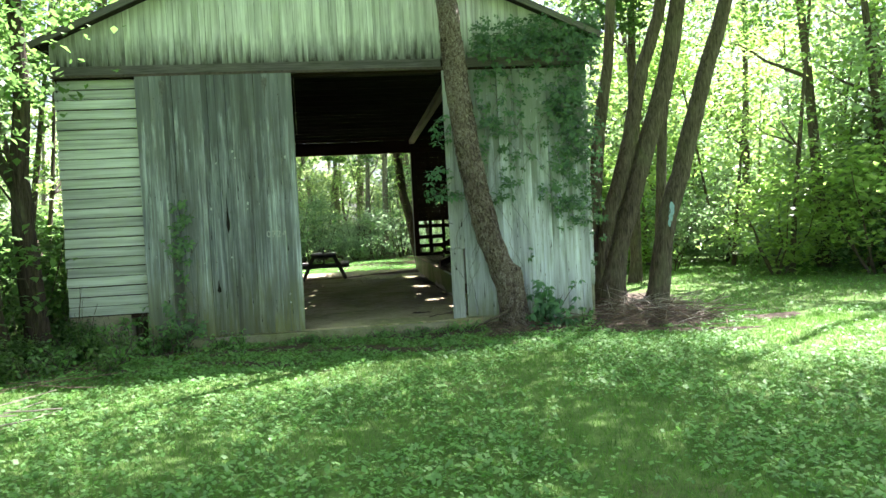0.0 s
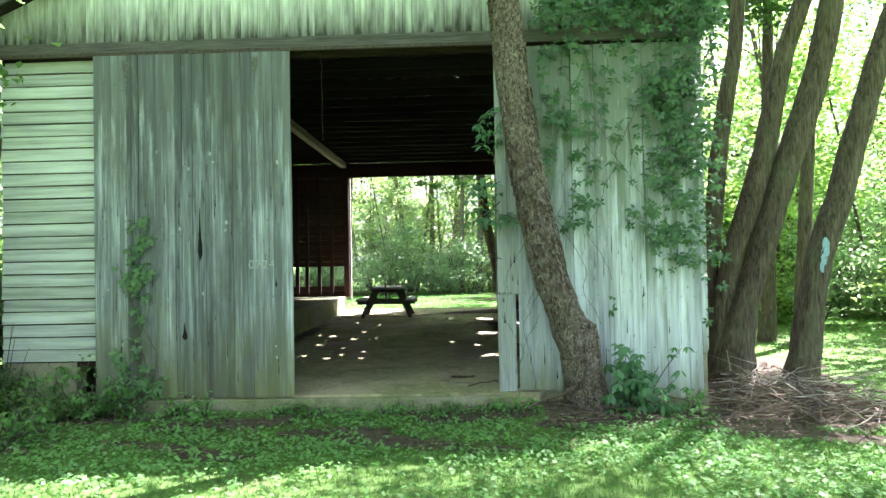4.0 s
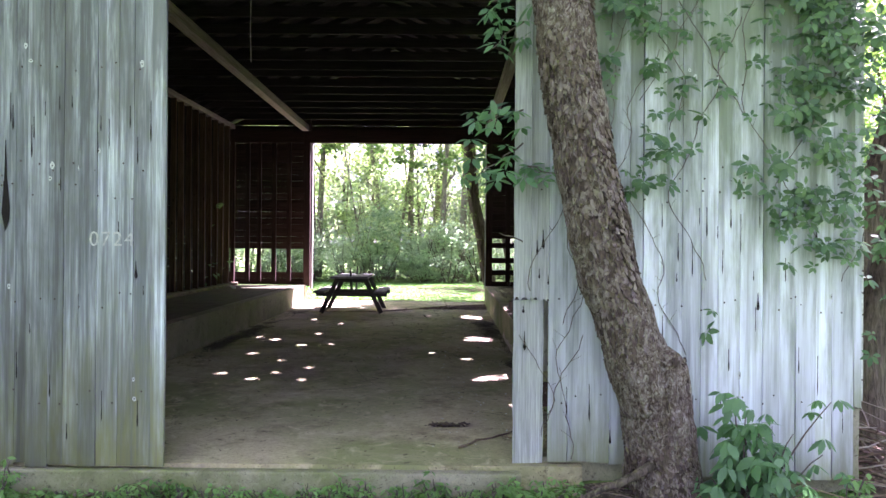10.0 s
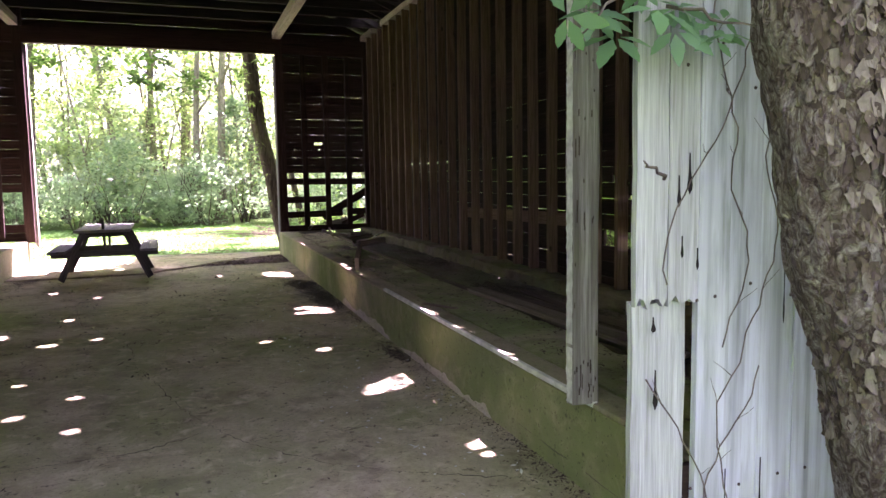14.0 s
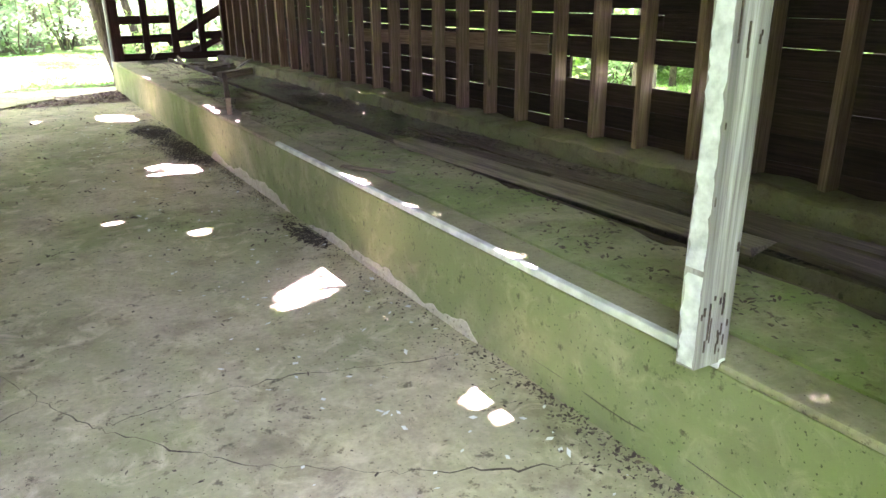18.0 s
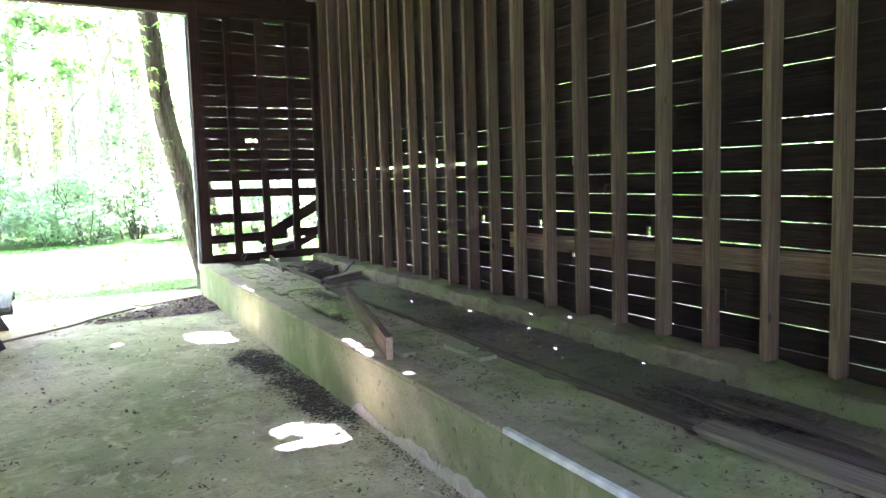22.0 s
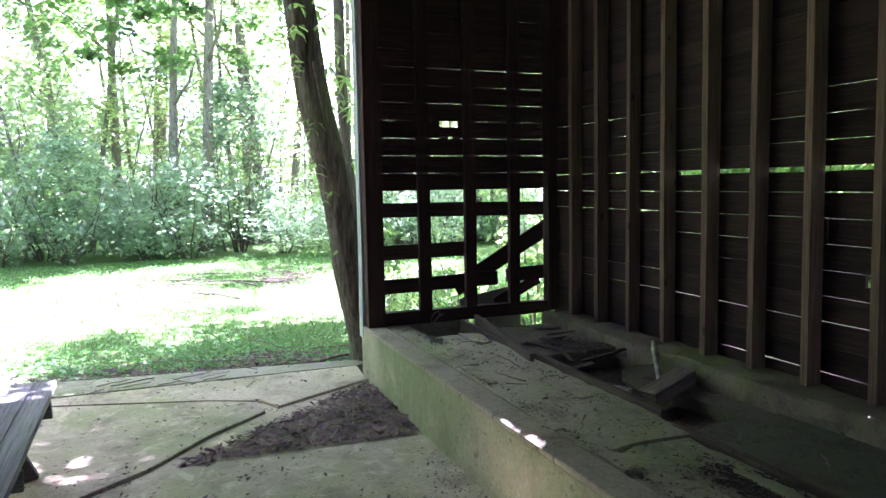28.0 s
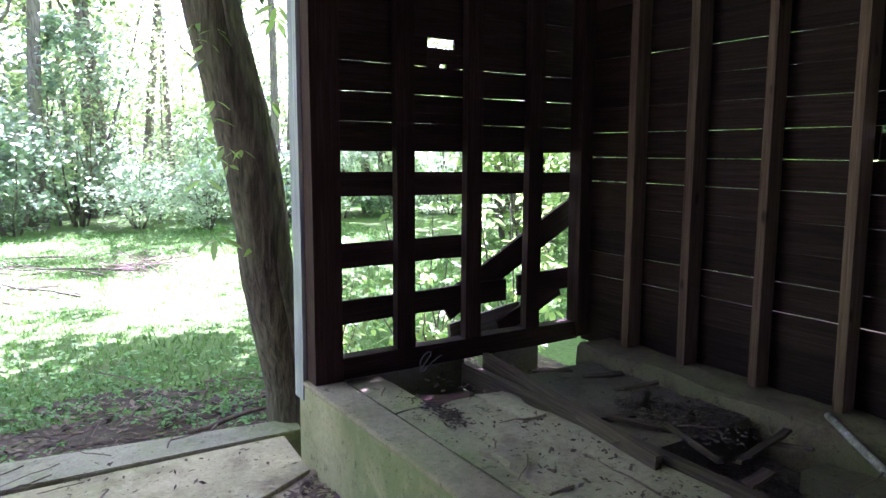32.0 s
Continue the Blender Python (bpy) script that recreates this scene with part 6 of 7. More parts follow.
# an added tree whose crown keeps the sun off the slatted wall
big_tree("crib_tree", [[(6.9, 17.0, -0.1, 0.2), (6.95, 17.0, 0.6, 0.14), (7.0, 17.0, 3.0, 0.12), (7.2, 17.2, 7.0, 0.09), (7.9, 17.6, 11.0, 0.04)]],
         "straight grey tree added to shade the slatted wall", M_BARK2, crown_mesh(508, 6.0, 11.0, 1.2, 80, 100, 0.13, (2.25, 1.9), off=(-0.9, -1.0)), 67)
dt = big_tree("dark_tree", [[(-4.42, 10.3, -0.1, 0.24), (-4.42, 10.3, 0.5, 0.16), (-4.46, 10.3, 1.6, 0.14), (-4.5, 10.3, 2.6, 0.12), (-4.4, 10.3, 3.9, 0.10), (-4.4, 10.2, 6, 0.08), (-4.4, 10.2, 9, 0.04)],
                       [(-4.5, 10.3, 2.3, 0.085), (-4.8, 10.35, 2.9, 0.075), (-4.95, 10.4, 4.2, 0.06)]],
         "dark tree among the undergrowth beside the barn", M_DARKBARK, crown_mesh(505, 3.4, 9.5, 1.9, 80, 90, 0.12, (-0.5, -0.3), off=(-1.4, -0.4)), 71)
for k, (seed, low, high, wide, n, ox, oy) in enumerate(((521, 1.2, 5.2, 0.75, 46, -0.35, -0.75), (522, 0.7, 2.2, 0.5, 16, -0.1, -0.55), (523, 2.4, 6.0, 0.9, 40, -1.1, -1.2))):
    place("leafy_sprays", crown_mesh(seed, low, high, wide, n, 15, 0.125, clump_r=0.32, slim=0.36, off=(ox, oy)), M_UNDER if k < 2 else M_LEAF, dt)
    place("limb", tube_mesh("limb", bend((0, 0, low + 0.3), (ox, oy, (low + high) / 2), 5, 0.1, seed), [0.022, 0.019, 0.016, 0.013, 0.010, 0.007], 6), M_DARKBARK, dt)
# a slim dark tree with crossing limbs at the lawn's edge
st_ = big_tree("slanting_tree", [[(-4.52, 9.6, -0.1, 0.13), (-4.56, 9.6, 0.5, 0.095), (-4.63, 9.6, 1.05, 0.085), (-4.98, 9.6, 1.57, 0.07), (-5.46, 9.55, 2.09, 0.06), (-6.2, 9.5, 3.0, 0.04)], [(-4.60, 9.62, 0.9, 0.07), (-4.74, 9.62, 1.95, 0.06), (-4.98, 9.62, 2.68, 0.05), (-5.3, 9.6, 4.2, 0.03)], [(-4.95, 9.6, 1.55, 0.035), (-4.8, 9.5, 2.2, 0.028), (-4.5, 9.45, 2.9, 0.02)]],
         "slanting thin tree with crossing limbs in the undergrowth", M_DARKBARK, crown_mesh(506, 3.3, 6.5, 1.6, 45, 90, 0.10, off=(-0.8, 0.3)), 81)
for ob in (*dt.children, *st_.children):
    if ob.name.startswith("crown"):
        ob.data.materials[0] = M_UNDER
# added tree, its trunk kept out of sight, that shades the littered ground
big_tree("shade_tree", [[(7.3, 16.4, -0.1, 0.2), (7.3, 16.4, 0.6, 0.13), (7.5, 16.3, 4.0, 0.11), (8.0, 15.8, 8.0, 0.08), (8.5, 15.0, 12.0, 0.03)]],
         "tall slim tree added behind the forked tree to shade the ground", M_BARK2, crown_mesh(509, 5.5, 11, 1.8, 300, 26, 0.09, clump_r=0.6, off=(1.2, -2.2)), 91)
# unseen tall trees added at the lawn's edge to dapple it
SPARSE = [crown_mesh(600 + i, 6, 15, 3.2, 330, 20, 0.10, clump_r=0.6) for i in range(2)]
for k, (x, y, s_) in enumerate(((10.4, 5.4, 1.0), (8.6, 3.0, 1.1), (9.0, 0.0, 1.0))):
    t = wood_tree(x, y, s_)
    t.children[0].data = SPARSE[k % 2]
    if not SPARSE[k % 2].materials:
        SPARSE[k % 2].materials.append(M_LEAF)
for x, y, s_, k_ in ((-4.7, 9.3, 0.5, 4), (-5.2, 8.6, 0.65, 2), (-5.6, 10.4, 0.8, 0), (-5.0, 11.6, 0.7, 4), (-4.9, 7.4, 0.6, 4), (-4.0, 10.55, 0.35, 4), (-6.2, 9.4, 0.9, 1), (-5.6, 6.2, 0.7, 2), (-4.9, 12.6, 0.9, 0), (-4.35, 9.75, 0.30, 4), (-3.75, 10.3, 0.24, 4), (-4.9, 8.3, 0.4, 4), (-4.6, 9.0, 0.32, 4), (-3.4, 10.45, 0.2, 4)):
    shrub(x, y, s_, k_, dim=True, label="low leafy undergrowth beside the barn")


# flaking bark on the leaning tree
lt = bpy.data.objects["leaning_tree"]
lt_trunk = [c for c in lt.children if c.name.startswith("trunk")][0]


def on_trunk(z, a):
    """A point on the leaning trunk's bark at height z and angle a, with the outward direction and the trunk's lean."""
    k = max(j for j in range(len(LEANING) - 1) if LEANING[j][2] <= z)
    (xa, ya, za, ra), (xb, yb, zb, rb) = LEANING[k], LEANING[k + 1]
    f = (z - za) / (zb - za)
    c = Vector((xa + f * (xb - xa) - LEANING[0][0], ya + f * (yb - ya) - LEANING[0][1], z))
    o = Vector((math.cos(a), math.sin(a), 0))
    r = ra + f * (rb - ra)
    return c + o * (r + bark_lift(c + o * r, 0.016)), o, Vector((xb - xa, yb - ya, zb - za)).normalized()


def bark_plate(at, o, up, w, h, r):
    """One plate of bark: a ragged scale with thickness whose lower and side edges curl off the trunk."""
    side = up.cross(o).normalized()
    n = r.choice((6, 7, 8))
    top, back = [], []
    for i in range(n):
        a = 2 * math.pi * (i + r.uniform(-0.3, 0.3)) / n
        q = r.uniform(0.5, 1.2)
        u, v = w * math.cos(a) * q, h * math.sin(a) * q
        curl = 0.003 + 0.009 * max(0.0, -math.sin(a)) * r.uniform(0.2, 1.3) + 0.004 * abs(math.cos(a)) * r.random()
        p = at + side * u + up * v - o * (u * u / 0.36)
        top.append(p + o * curl)
        back.append(p + o * (curl - 0.004) - (side * u + up * v) * 0.25 - o * 0.012)
    return [at + o * 0.003] + top + back, [(0, 1 + i, 1 + (i + 1) % n) for i in range(n)] + [(1 + i, 1 + n + i, 1 + n + (i + 1) % n, 1 + (i + 1) % n) for i in range(n)]


def plate_field(count, seed, small, large):
    r = random.Random(seed)
    vs, fs = [], []
    for _ in range(count):
        at, o, up = on_trunk(0.08 + 4.3 * r.random() ** 1.15, radians(r.uniform(150, 390)))
        s = r.uniform(small, large)
        v, f = bark_plate(at, o, up, s * r.uniform(0.6, 1.0), s * r.uniform(1.0, 2.1), r)
        k = len(vs)
        vs += [tuple(q) for q in v]
        fs += [tuple(j + k for j in g) for g in f]
    return quick_mesh("flaky_bark", vs, fs)


tagged(place("flaky_bark", plate_field(3600, 171, 0.010, 0.024), M_SCALE, lt_trunk, "small ragged scales of grey-brown bark"), kind="stuff")
fk = random.Random(17)
for i in range(280):
    at, o, up = on_trunk(0.1 + 3.4 * fk.random(), radians(fk.uniform(160, 380)))
    v, f = bark_plate(Vector(), o, up, fk.uniform(0.012, 0.026), fk.uniform(0.02, 0.046), fk)
    place("bark_flake", quick_mesh("bark_flake", [tuple(q) for q in v], f), M_FLAKE, lt_trunk, "", Matrix.Translation(at + o * 0.002))


M_REDBOARD = wood("red_scrap", (0.07, 0.035, 0.028), (0.13, 0.07, 0.055), (0.2, 0.12, 0.1), None, 0, 0.0, (0.9, 1.1))

# ---------------------------------------------------------------- picnic table
table = thing("picnic_table", (-0.98, 21.50, floor_z(21.5) + 0.014), "dark wooden picnic table with attached benches and a bleached top", "picnic table", turn=1.5)
for k in range(5):
    board("top_plank", table, 1.92, 0.145, 0.038, (-0.30 + 0.15 * k, -0.96, 0.745), Matrix(((0, 1, 0), (1, 0, 0), (0, 0, -1))).to_4x4(), M_TABLETOP)
for sx in (-1, 1):
    for k in range(2):
        board("bench_plank", table, 1.92, 0.115, 0.038, (sx * (0.555 + 0.12 * k), -0.96, 0.45), Matrix(((0, 1, 0), (1, 0, 0), (0, 0, -1))).to_4x4(), M_TABLETOP)
for y in (-0.55, 0.55):
    for sx in (-1, 1):
        a = math.degrees(math.atan2(0.34, 0.72))
        board("leg", table, 0.80, 0.09, 0.04, (sx * 0.62, y, 0.0), Matrix.Rotation(radians(-sx * a), 4, "Y") @ UP, M_TABLE)
    board("crossbar", table, 1.48, 0.09, 0.038, (-0.74, y + 0.04, 0.385), ALONG_X, M_TABLE)
    board("top_cleat", table, 0.68, 0.08, 0.038, (-0.34, y + 0.04, 0.68), ALONG_X, M_TABLE)
    board("brace", table, 0.60, 0.07, 0.035, (0, y + (0.1 if y < 0 else -0.1), 0.40), Matrix.Rotation(radians(0), 4, "Z") @ Matrix.Rotation(radians(30 if y < 0 else -30), 4, "X") @ UP_SIDE, M_TABLE)


# ---------------------------------------------------------------- loose timber on the ledge
def resting(name, p0, p1, width, thick, upright, mat, label, category, z0, z1=None, **kw):
    """A plank from p0 to p1 (x, y); upright: it stands on its edge."""
    z1 = z0 if z1 is None else z1
    a, b_ = Vector((*p0, z0)), Vector((*p1, z1))
    d = b_ - a
    rx = d.normalized()
    side = Vector((0, 0, 1)).cross(rx).normalized()
    up = rx.cross(side)
    w, t = (up, side) if upright else (side, up)
    m = Matrix(((rx.x, w.x, t.x), (rx.y, w.y, t.y), (rx.z, w.z, t.z))).to_4x4()
    h = (width if upright else thick) / 2
    ob = tilt(board(name, None, d.length, width, thick, a + Vector((0, 0, h)), m, mat, **kw))
    return tagged(ob, label, category)


lp = resting("loose_plank", (1.99, 17.0), (2.53, 19.1), 0.145, 0.045, True, M_LOOSE, "short red-brown plank standing on edge across the ledge", "plank", LEDGE_Z - 0.004)
part("cut_end", boxes((-0.004, 0.0, -0.070, 0.070, -0.021, 0.021)), M_CUT, lp, "pale sawn plank end")
resting("rotten_plank", (2.63, 11.3), (2.665, 15.05), 0.09, 0.045, True, M_ROT, "long rotten edging plank along the broken ledge", "plank", 0.56)
resting("rotten_plank", (2.80, 12.45), (2.64, 15.1), 0.15, 0.035, False, M_SILVER, "silvered old plank with a split end lying over the gap", "plank", 0.668, 0.676, ragged=0.03)
resting("rotten_plank", (3.22, 12.5), (2.93, 14.95), 0.12, 0.03, False, M_ROT, "rotten brown plank lying behind the silvered one", "plank", 0.622, 0.618, ragged=0.015)
resting("rotten_plank", (2.98, 11.35), (3.10, 12.95), 0.17, 0.04, False, M_ROT, "dark rotten plank lying on the ledge", "plank", 0.618, 0.626, ragged=0.012)
resting("rotten_plank", (3.30, 11.6), (3.24, 13.6), 0.12, 0.03, False, M_ROT, "narrow rotten plank lying on the ledge", "plank", 0.618)
resting("rotten_plank", (2.68, 15.1), (2.70, 20.35), 0.06, 0.03, True, M_ROT, "thin edging plank along the broken ledge", "plank", 0.617)
resting("edging_board", (2.76, 20.5), (2.74, 23.1), 0.13, 0.04, True, M_ROT, "split edging board beside the hole in the ledge", "plank", 0.56, 0.58)
resting("edging_board", (2.67, 21.75), (2.87, 23.1), 0.12, 0.03, True, M_ROT, "split edging board beside the hole in the ledge", "plank", 0.60, 0.63)
resting("red_board", (2.34, 23.12), (2.58, 22.84), 0.17, 0.02, False, M_REDBOARD, "red-painted scrap of board in a hole of the ledge", "board", 0.55, 0.60)
resting("broken_log", (2.93, 20.86), (3.42, 21.1), 0.12, 0.09, False, M_SILVER, "stub of pale broken timber beside the hole", "timber", 0.575, 0.60)
resting("broken_board", (2.85, 21.15), (3.05, 21.25), 0.12, 0.02, False, M_POST, "pale scrap of board in the hole", "board", 0.53, 0.56)
# rotten scraps, sticks and splinters in and round the hole in the ledge
sr = random.Random(404)
for k in range(16):
    x, y, a, ln = sr.uniform(2.82, 3.32), sr.uniform(20.5, 23.0), sr.uniform(0, 6.28), sr.uniform(0.12, 0.38)
    z = 0.505 if 20.5 < y < 21.5 and x < 3.22 else 0.645 if y > 21.5 else 0.61
    resting("wood_scrap", (x, y), (min(3.42, x + math.cos(a) * ln), y + math.sin(a) * ln), sr.uniform(0.025, 0.07), sr.uniform(0.008, 0.018), False, M_ROT, "rotten scrap of board on the broken ledge", "wood scrap", z + 0.004, z + sr.uniform(0.005, 0.05), ragged=0.015)
for k in range(9):
    x, y, a, ln = sr.uniform(2.99, 3.3), sr.uniform(12.0, 15.5), sr.uniform(1.2, 1.9), sr.uniform(0.3, 0.9)
    resting("wood_scrap", (x, y), (x + math.cos(a) * ln * 0.5, y + math.sin(a) * ln), sr.uniform(0.03, 0.09), sr.uniform(0.012, 0.025), False, M_ROT, "rotten splinter of board lying along the ledge", "wood scrap", 0.625, 0.63 + sr.uniform(0, 0.03), ragged=0.02)
resting("wood_scrap", (1.99, 14.66), (2.17, 14.36), 0.045, 0.009, False, M_SILVER, "flat weathered brown splinter lying on the mossy ledge", "wood scrap", LEDGE_Z + 0.003, ragged=0.012)
ss = thing("stick_litter", (0, 0, 0), "thin dry sticks strewn over the broken ledge", "sticks")
for k in range(26):
    x, y, a, ln = sr.uniform(2.2, 3.35), sr.uniform(19.0, 23.1), sr.uniform(0, 6.28), sr.uniform(0.06, 0.3)
    z = 0.515 if 2.75 < x < 3.22 and 20.45 < y < 21.5 else 0.69
    z += 0.009 * (y - 18.5)
    place("stick", tube_mesh("stick", bend((x, y, z), (x + math.cos(a) * ln, y + math.sin(a) * ln, z + sr.uniform(0, 0.02)), 4, 0.012, k), [0.0045, 0.004, 0.0035, 0.003, 0.002], 5), M_TWIG, ss)
cw = thing("curled_wire", (0, 0, 0), "thin pale curl of wire by the end wall", "wire")
place("strand", tube_mesh("strand", [(2.50 + 0.05 * math.sin(k * 0.7), 23.16 - 0.012 * k, 0.74 + 0.10 * abs(math.sin(k * 0.42))) for k in range(12)], [0.003] * 12, 5), M_POST, cw)
pl = thing("bent_pipe", (0, 0, 0), "thin pale bent pipe leaning out of the hole", "pipe")
place("pipe_run", tube_mesh("pipe", [(3.58, 21.62, 0.76), (3.45, 21.45, 0.74), (3.28, 21.2, 0.70), (3.16, 21.02, 0.63), (3.12, 20.97, 0.60)], [0.016] * 5, 8), M_POST, pl)

# a wire hanging from the roof
wire = thing("hanging_wire", (0, 0, 0), "thin dark wire hanging from the roof", "wire")
place("strand", tube_mesh("strand", bend((-1.02, 13.4, 5.4), (-0.97, 13.4, 3.47), 12, 0.03, 4), [0.005] * 13, 5), M_BEAM, wire)


# ---------------------------------------------------------------- litter
def flakes(size, thin):
    def shape(n, rng):
        a = rng.uniform(0, 2 * np.pi, n)
        s = size * rng.uniform(0.4, 1.5, n)
        w = s * rng.uniform(thin * 0.6, thin * 1.4, n)
        o = np.zeros((n, 4, 3))
        for k, (f, g) in enumerate(((-1, -0.4), (0.2, -1), (1, 0.3), (-0.3, 1))):
            o[:, k, 0] = f * s * np.cos(a) - g * w * np.sin(a)
            o[:, k, 1] = f * s * np.sin(a) + g * w * np.cos(a)
        t = rng.normal(0, 0.25, (n, 2))
        o[:, :, 2] = o[:, :, 0] * t[:, :1] + o[:, :, 1] * t[:, 1:] + np.abs(t).max(1)[:, None] * s[:, None] * 0.8
        return o
    return shape


def litter(name, pts, size, thin, mat, label, seed=0):
    rng = np.random.default_rng(seed)
    me = scatter_mesh(name, pts, flakes(size, thin), rng)
    ob = place(name, me, mat)
    if name.startswith(("ledge", "inner")):
        tilt(ob)
    return tagged(ob, label, "litter", kind="stuff")


def strewn(n, x0, x1, y0, y1, zf, seed, pull=None):
    rng = np.random.default_rng(seed)
    x, y = rng.uniform(x0, x1, n), rng.uniform(y0, y1, n)
    if pull == "kerb":
        x = x1 - np.abs(rng.normal(0, 0.16, n))
        d = np.array([noise.noise(Vector((0.0, b * 0.9, 3.0))) for b in y])
        keep = d + rng.uniform(-0.3, 0.3, n) > -0.05
        x, y = x[keep], y[keep]
    return np.column_stack([x, y, [zf(b) + 0.003 for b in y]])


litter("floor_litter", strewn(1500, -2.3, 1.85, 11.1, 23.4, floor_z, 31), 0.010, 0.4, M_DEBRIS, "scattered dark leaf crumbs on the floor", 1)
litter("kerb_litter", strewn(4200, 1.0, 1.915, 11.5, 22.6, floor_z, 32, "kerb"), 0.007, 0.5, M_DEBRIS, "dark leaf mould along the foot of the kerb", 2)
def clusters(n, x0, x1, y0, y1, zf, seed, per=7, spread=0.05):
    rng = np.random.default_rng(seed)
    c = np.column_stack([rng.uniform(x0, x1, n), rng.uniform(y0, y1, n)]).repeat(per, 0)
    c = c + rng.normal(0, spread, c.shape)
    c = c[(c[:, 0] > x0) & (c[:, 0] < x1)]
    return np.column_stack([c, [zf(b) + 0.003 for b in c[:, 1]]])


litter("leaf_scraps", clusters(300, -2.3, 1.88, 14.8, 23.2, floor_z, 61), 0.014, 0.45, M_DEBRIS, "dark scraps of old leaves scattered on the floor", 12)
litter("ledge_scraps", clusters(150, 2.14, 2.62, 11.4, 23.0, lambda y: 0.674, 62), 0.013, 0.4, M_DEBRIS, "dark scraps of old leaves on the ledge", 13)
litter("ledge_litter", strewn(900, 2.15, 2.6, 11.3, 23.1, lambda y: 0.674, 33), 0.010, 0.5, M_DEBRIS, "dark leaf crumbs on the concrete ledge", 3)
litter("inner_litter", strewn(1800, 2.97, 3.44, 11.3, 20.3, lambda y: 0.618, 34), 0.013, 0.5, M_DEBRIS, "dark leaf mould at the foot of the slatted wall", 4)
litter("pale_chips", strewn(260, 0.9, 1.86, 11.4, 20.0, floor_z, 35), 0.012, 0.6, M_LIP, "small pale chips on the floor", 5)
rng = np.random.default_rng(36)
ab = np.sort(rng.uniform(0, 1, (2600, 2)), 1)
tri = np.array([(0.35, 21.95), (1.93, 23.25), (1.92, 21.9)])
chip = tri[0] * ab[:, :1] + tri[1] * (ab[:, 1:] - ab[:, :1]) + tri[2] * (1 - ab[:, 1:])
litter("wood_chips", np.column_stack([chip, [floor_z(y) + 0.004 + 0.02 * r for y, r in zip(chip[:, 1], rng.uniform(0, 1, 2600))]]), 0.024, 0.4, M_CHIPS, "heap of red-brown wood chips beside the kerb", 6)


def outside(n, x0, x1, y0, y1, seed):
    return ground_points(n, x0, x1, y0, y1, np.random.default_rng(seed)) + np.array([0, 0, 0.012])


M_DEADWOOD = plain("dead_pale_wood", (0.28, 0.25, 0.21), 0.9, 0.3, 15)
M_DEADLEAF = plain("dead_leaves", (0.165, 0.130, 0.098), 0.9, 0.5, 2)
litter("dead_leaves", outside(9500, 1.9, 5.7, 9.7, 14.0, 41), 0.017, 0.55, M_DEADLEAF, "brown dead leaves under the trees by the barn", 7)
litter("dead_leaves", outside(4200, -4.0, 2.4, 9.2, 10.86, 44), 0.015, 0.6, M_DEADLEAF, "brown leaf crumbs in the thin grass before the barn", 11)
litter("dead_leaves", outside(2000, -6.0, -2.6, 8.5, 11.0, 42), 0.018, 0.6, M_DEADLEAF, "brown dead leaves at the lawn's edge", 8)
litter("dead_leaves", outside(4200, -2.8, 4.2, 23.95, 25.8, 43), 0.022, 0.6, M_DEADLEAF, "brown dead leaves behind the barn", 9)


def twigs(name, n, x0, x1, y0, y1, length, r, label, seed, mat=None, heap=0.12):
    rr = random.Random(seed)
    vs, fs = [], []
    for k in range(n):
        x, y, a = rr.gauss((x0 + x1) / 2, (x1 - x0) / 4), rr.gauss((y0 + y1) / 2, (y1 - y0) / 4), rr.uniform(0, 6.28)
        ln = length * rr.uniform(0.4, 1.3)
        z0 = ground_z(x, y) + rr.uniform(0.0, heap)
        me = tube_mesh("t", bend((x, y, z0), (x + math.cos(a) * ln, y + math.sin(a) * ln, max(0.02, z0 + rr.uniform(-0.4, 0.4) * heap * 2)), 4, ln * 0.05, seed + k), [r * rr.uniform(0.6, 1.3)] * 5, 4, 0, k)
        o = len(vs)
        vs.extend([tuple(v.co) for v in me.vertices])
        fs.extend([tuple(j + o for j in p.vertices) for p in me.polygons])
        bpy.data.meshes.remove(me)
    return tagged(place(name, quick_mesh(name, vs, fs), mat or M_TWIG), label, "brushwood", kind="stuff")


litter("slab_litter", clusters(120, -2.4, 1.9, 21.6, 23.9, lambda y: floor_z(y) + 0.022, 45, 6, 0.06), 0.014, 0.45, M_DEBRIS, "dark leaf crumbs scattered on the broken slabs", 14)
twigs("brushwood", 60, 0.6, 2.6, 23.95, 24.6, 0.4, 0.005, "dry twigs lying beside the broken slabs", 57, heap=0.03)
twigs("brushwood", 26, -0.6, 2.0, 23.5, 24.3, 0.28, 0.004, "thin dry twigs lying on the broken slabs", 60, heap=0.01).location.z = 0.275
twigs("brushwood", 230, 3.8, 5.4, 9.9, 11.9, 0.6, 0.007, "heap of dry twigs and brush under the trees", 51, heap=0.22)
twigs("brushwood", 190, 4.2, 5.7, 10.0, 12.0, 0.6, 0.006, "pale dead brushwood heaped under the trees", 58, M_DEADWOOD, heap=0.28)
twigs("brushwood", 60, 1.9, 3.2, 10.2, 10.8, 0.4, 0.005, "dry twigs at the foot of the leaning tree", 52, heap=0.04)
twigs("brushwood", 46, -4.3, -3.2, 5.8, 7.3, 0.5, 0.007, "pale dead branches heaped at the lawn's edge", 56, M_DEADWOOD, heap=0.10)
twigs("brushwood", 60, -5.5, -3.4, 6.8, 9.6, 0.8, 0.006, "dry twigs at the lawn's edge", 53)
twigs("brushwood", 150, -0.8, 4.4, 24.1, 25.5, 0.5, 0.006, "dry twigs on the ground behind the barn", 54, heap=0.06)
twigs("brushwood", 26, -1.5, 3.5, 29.5, 34.5, 1.6, 0.012, "fallen bare branches on the sunlit lawn", 55, heap=0.06)
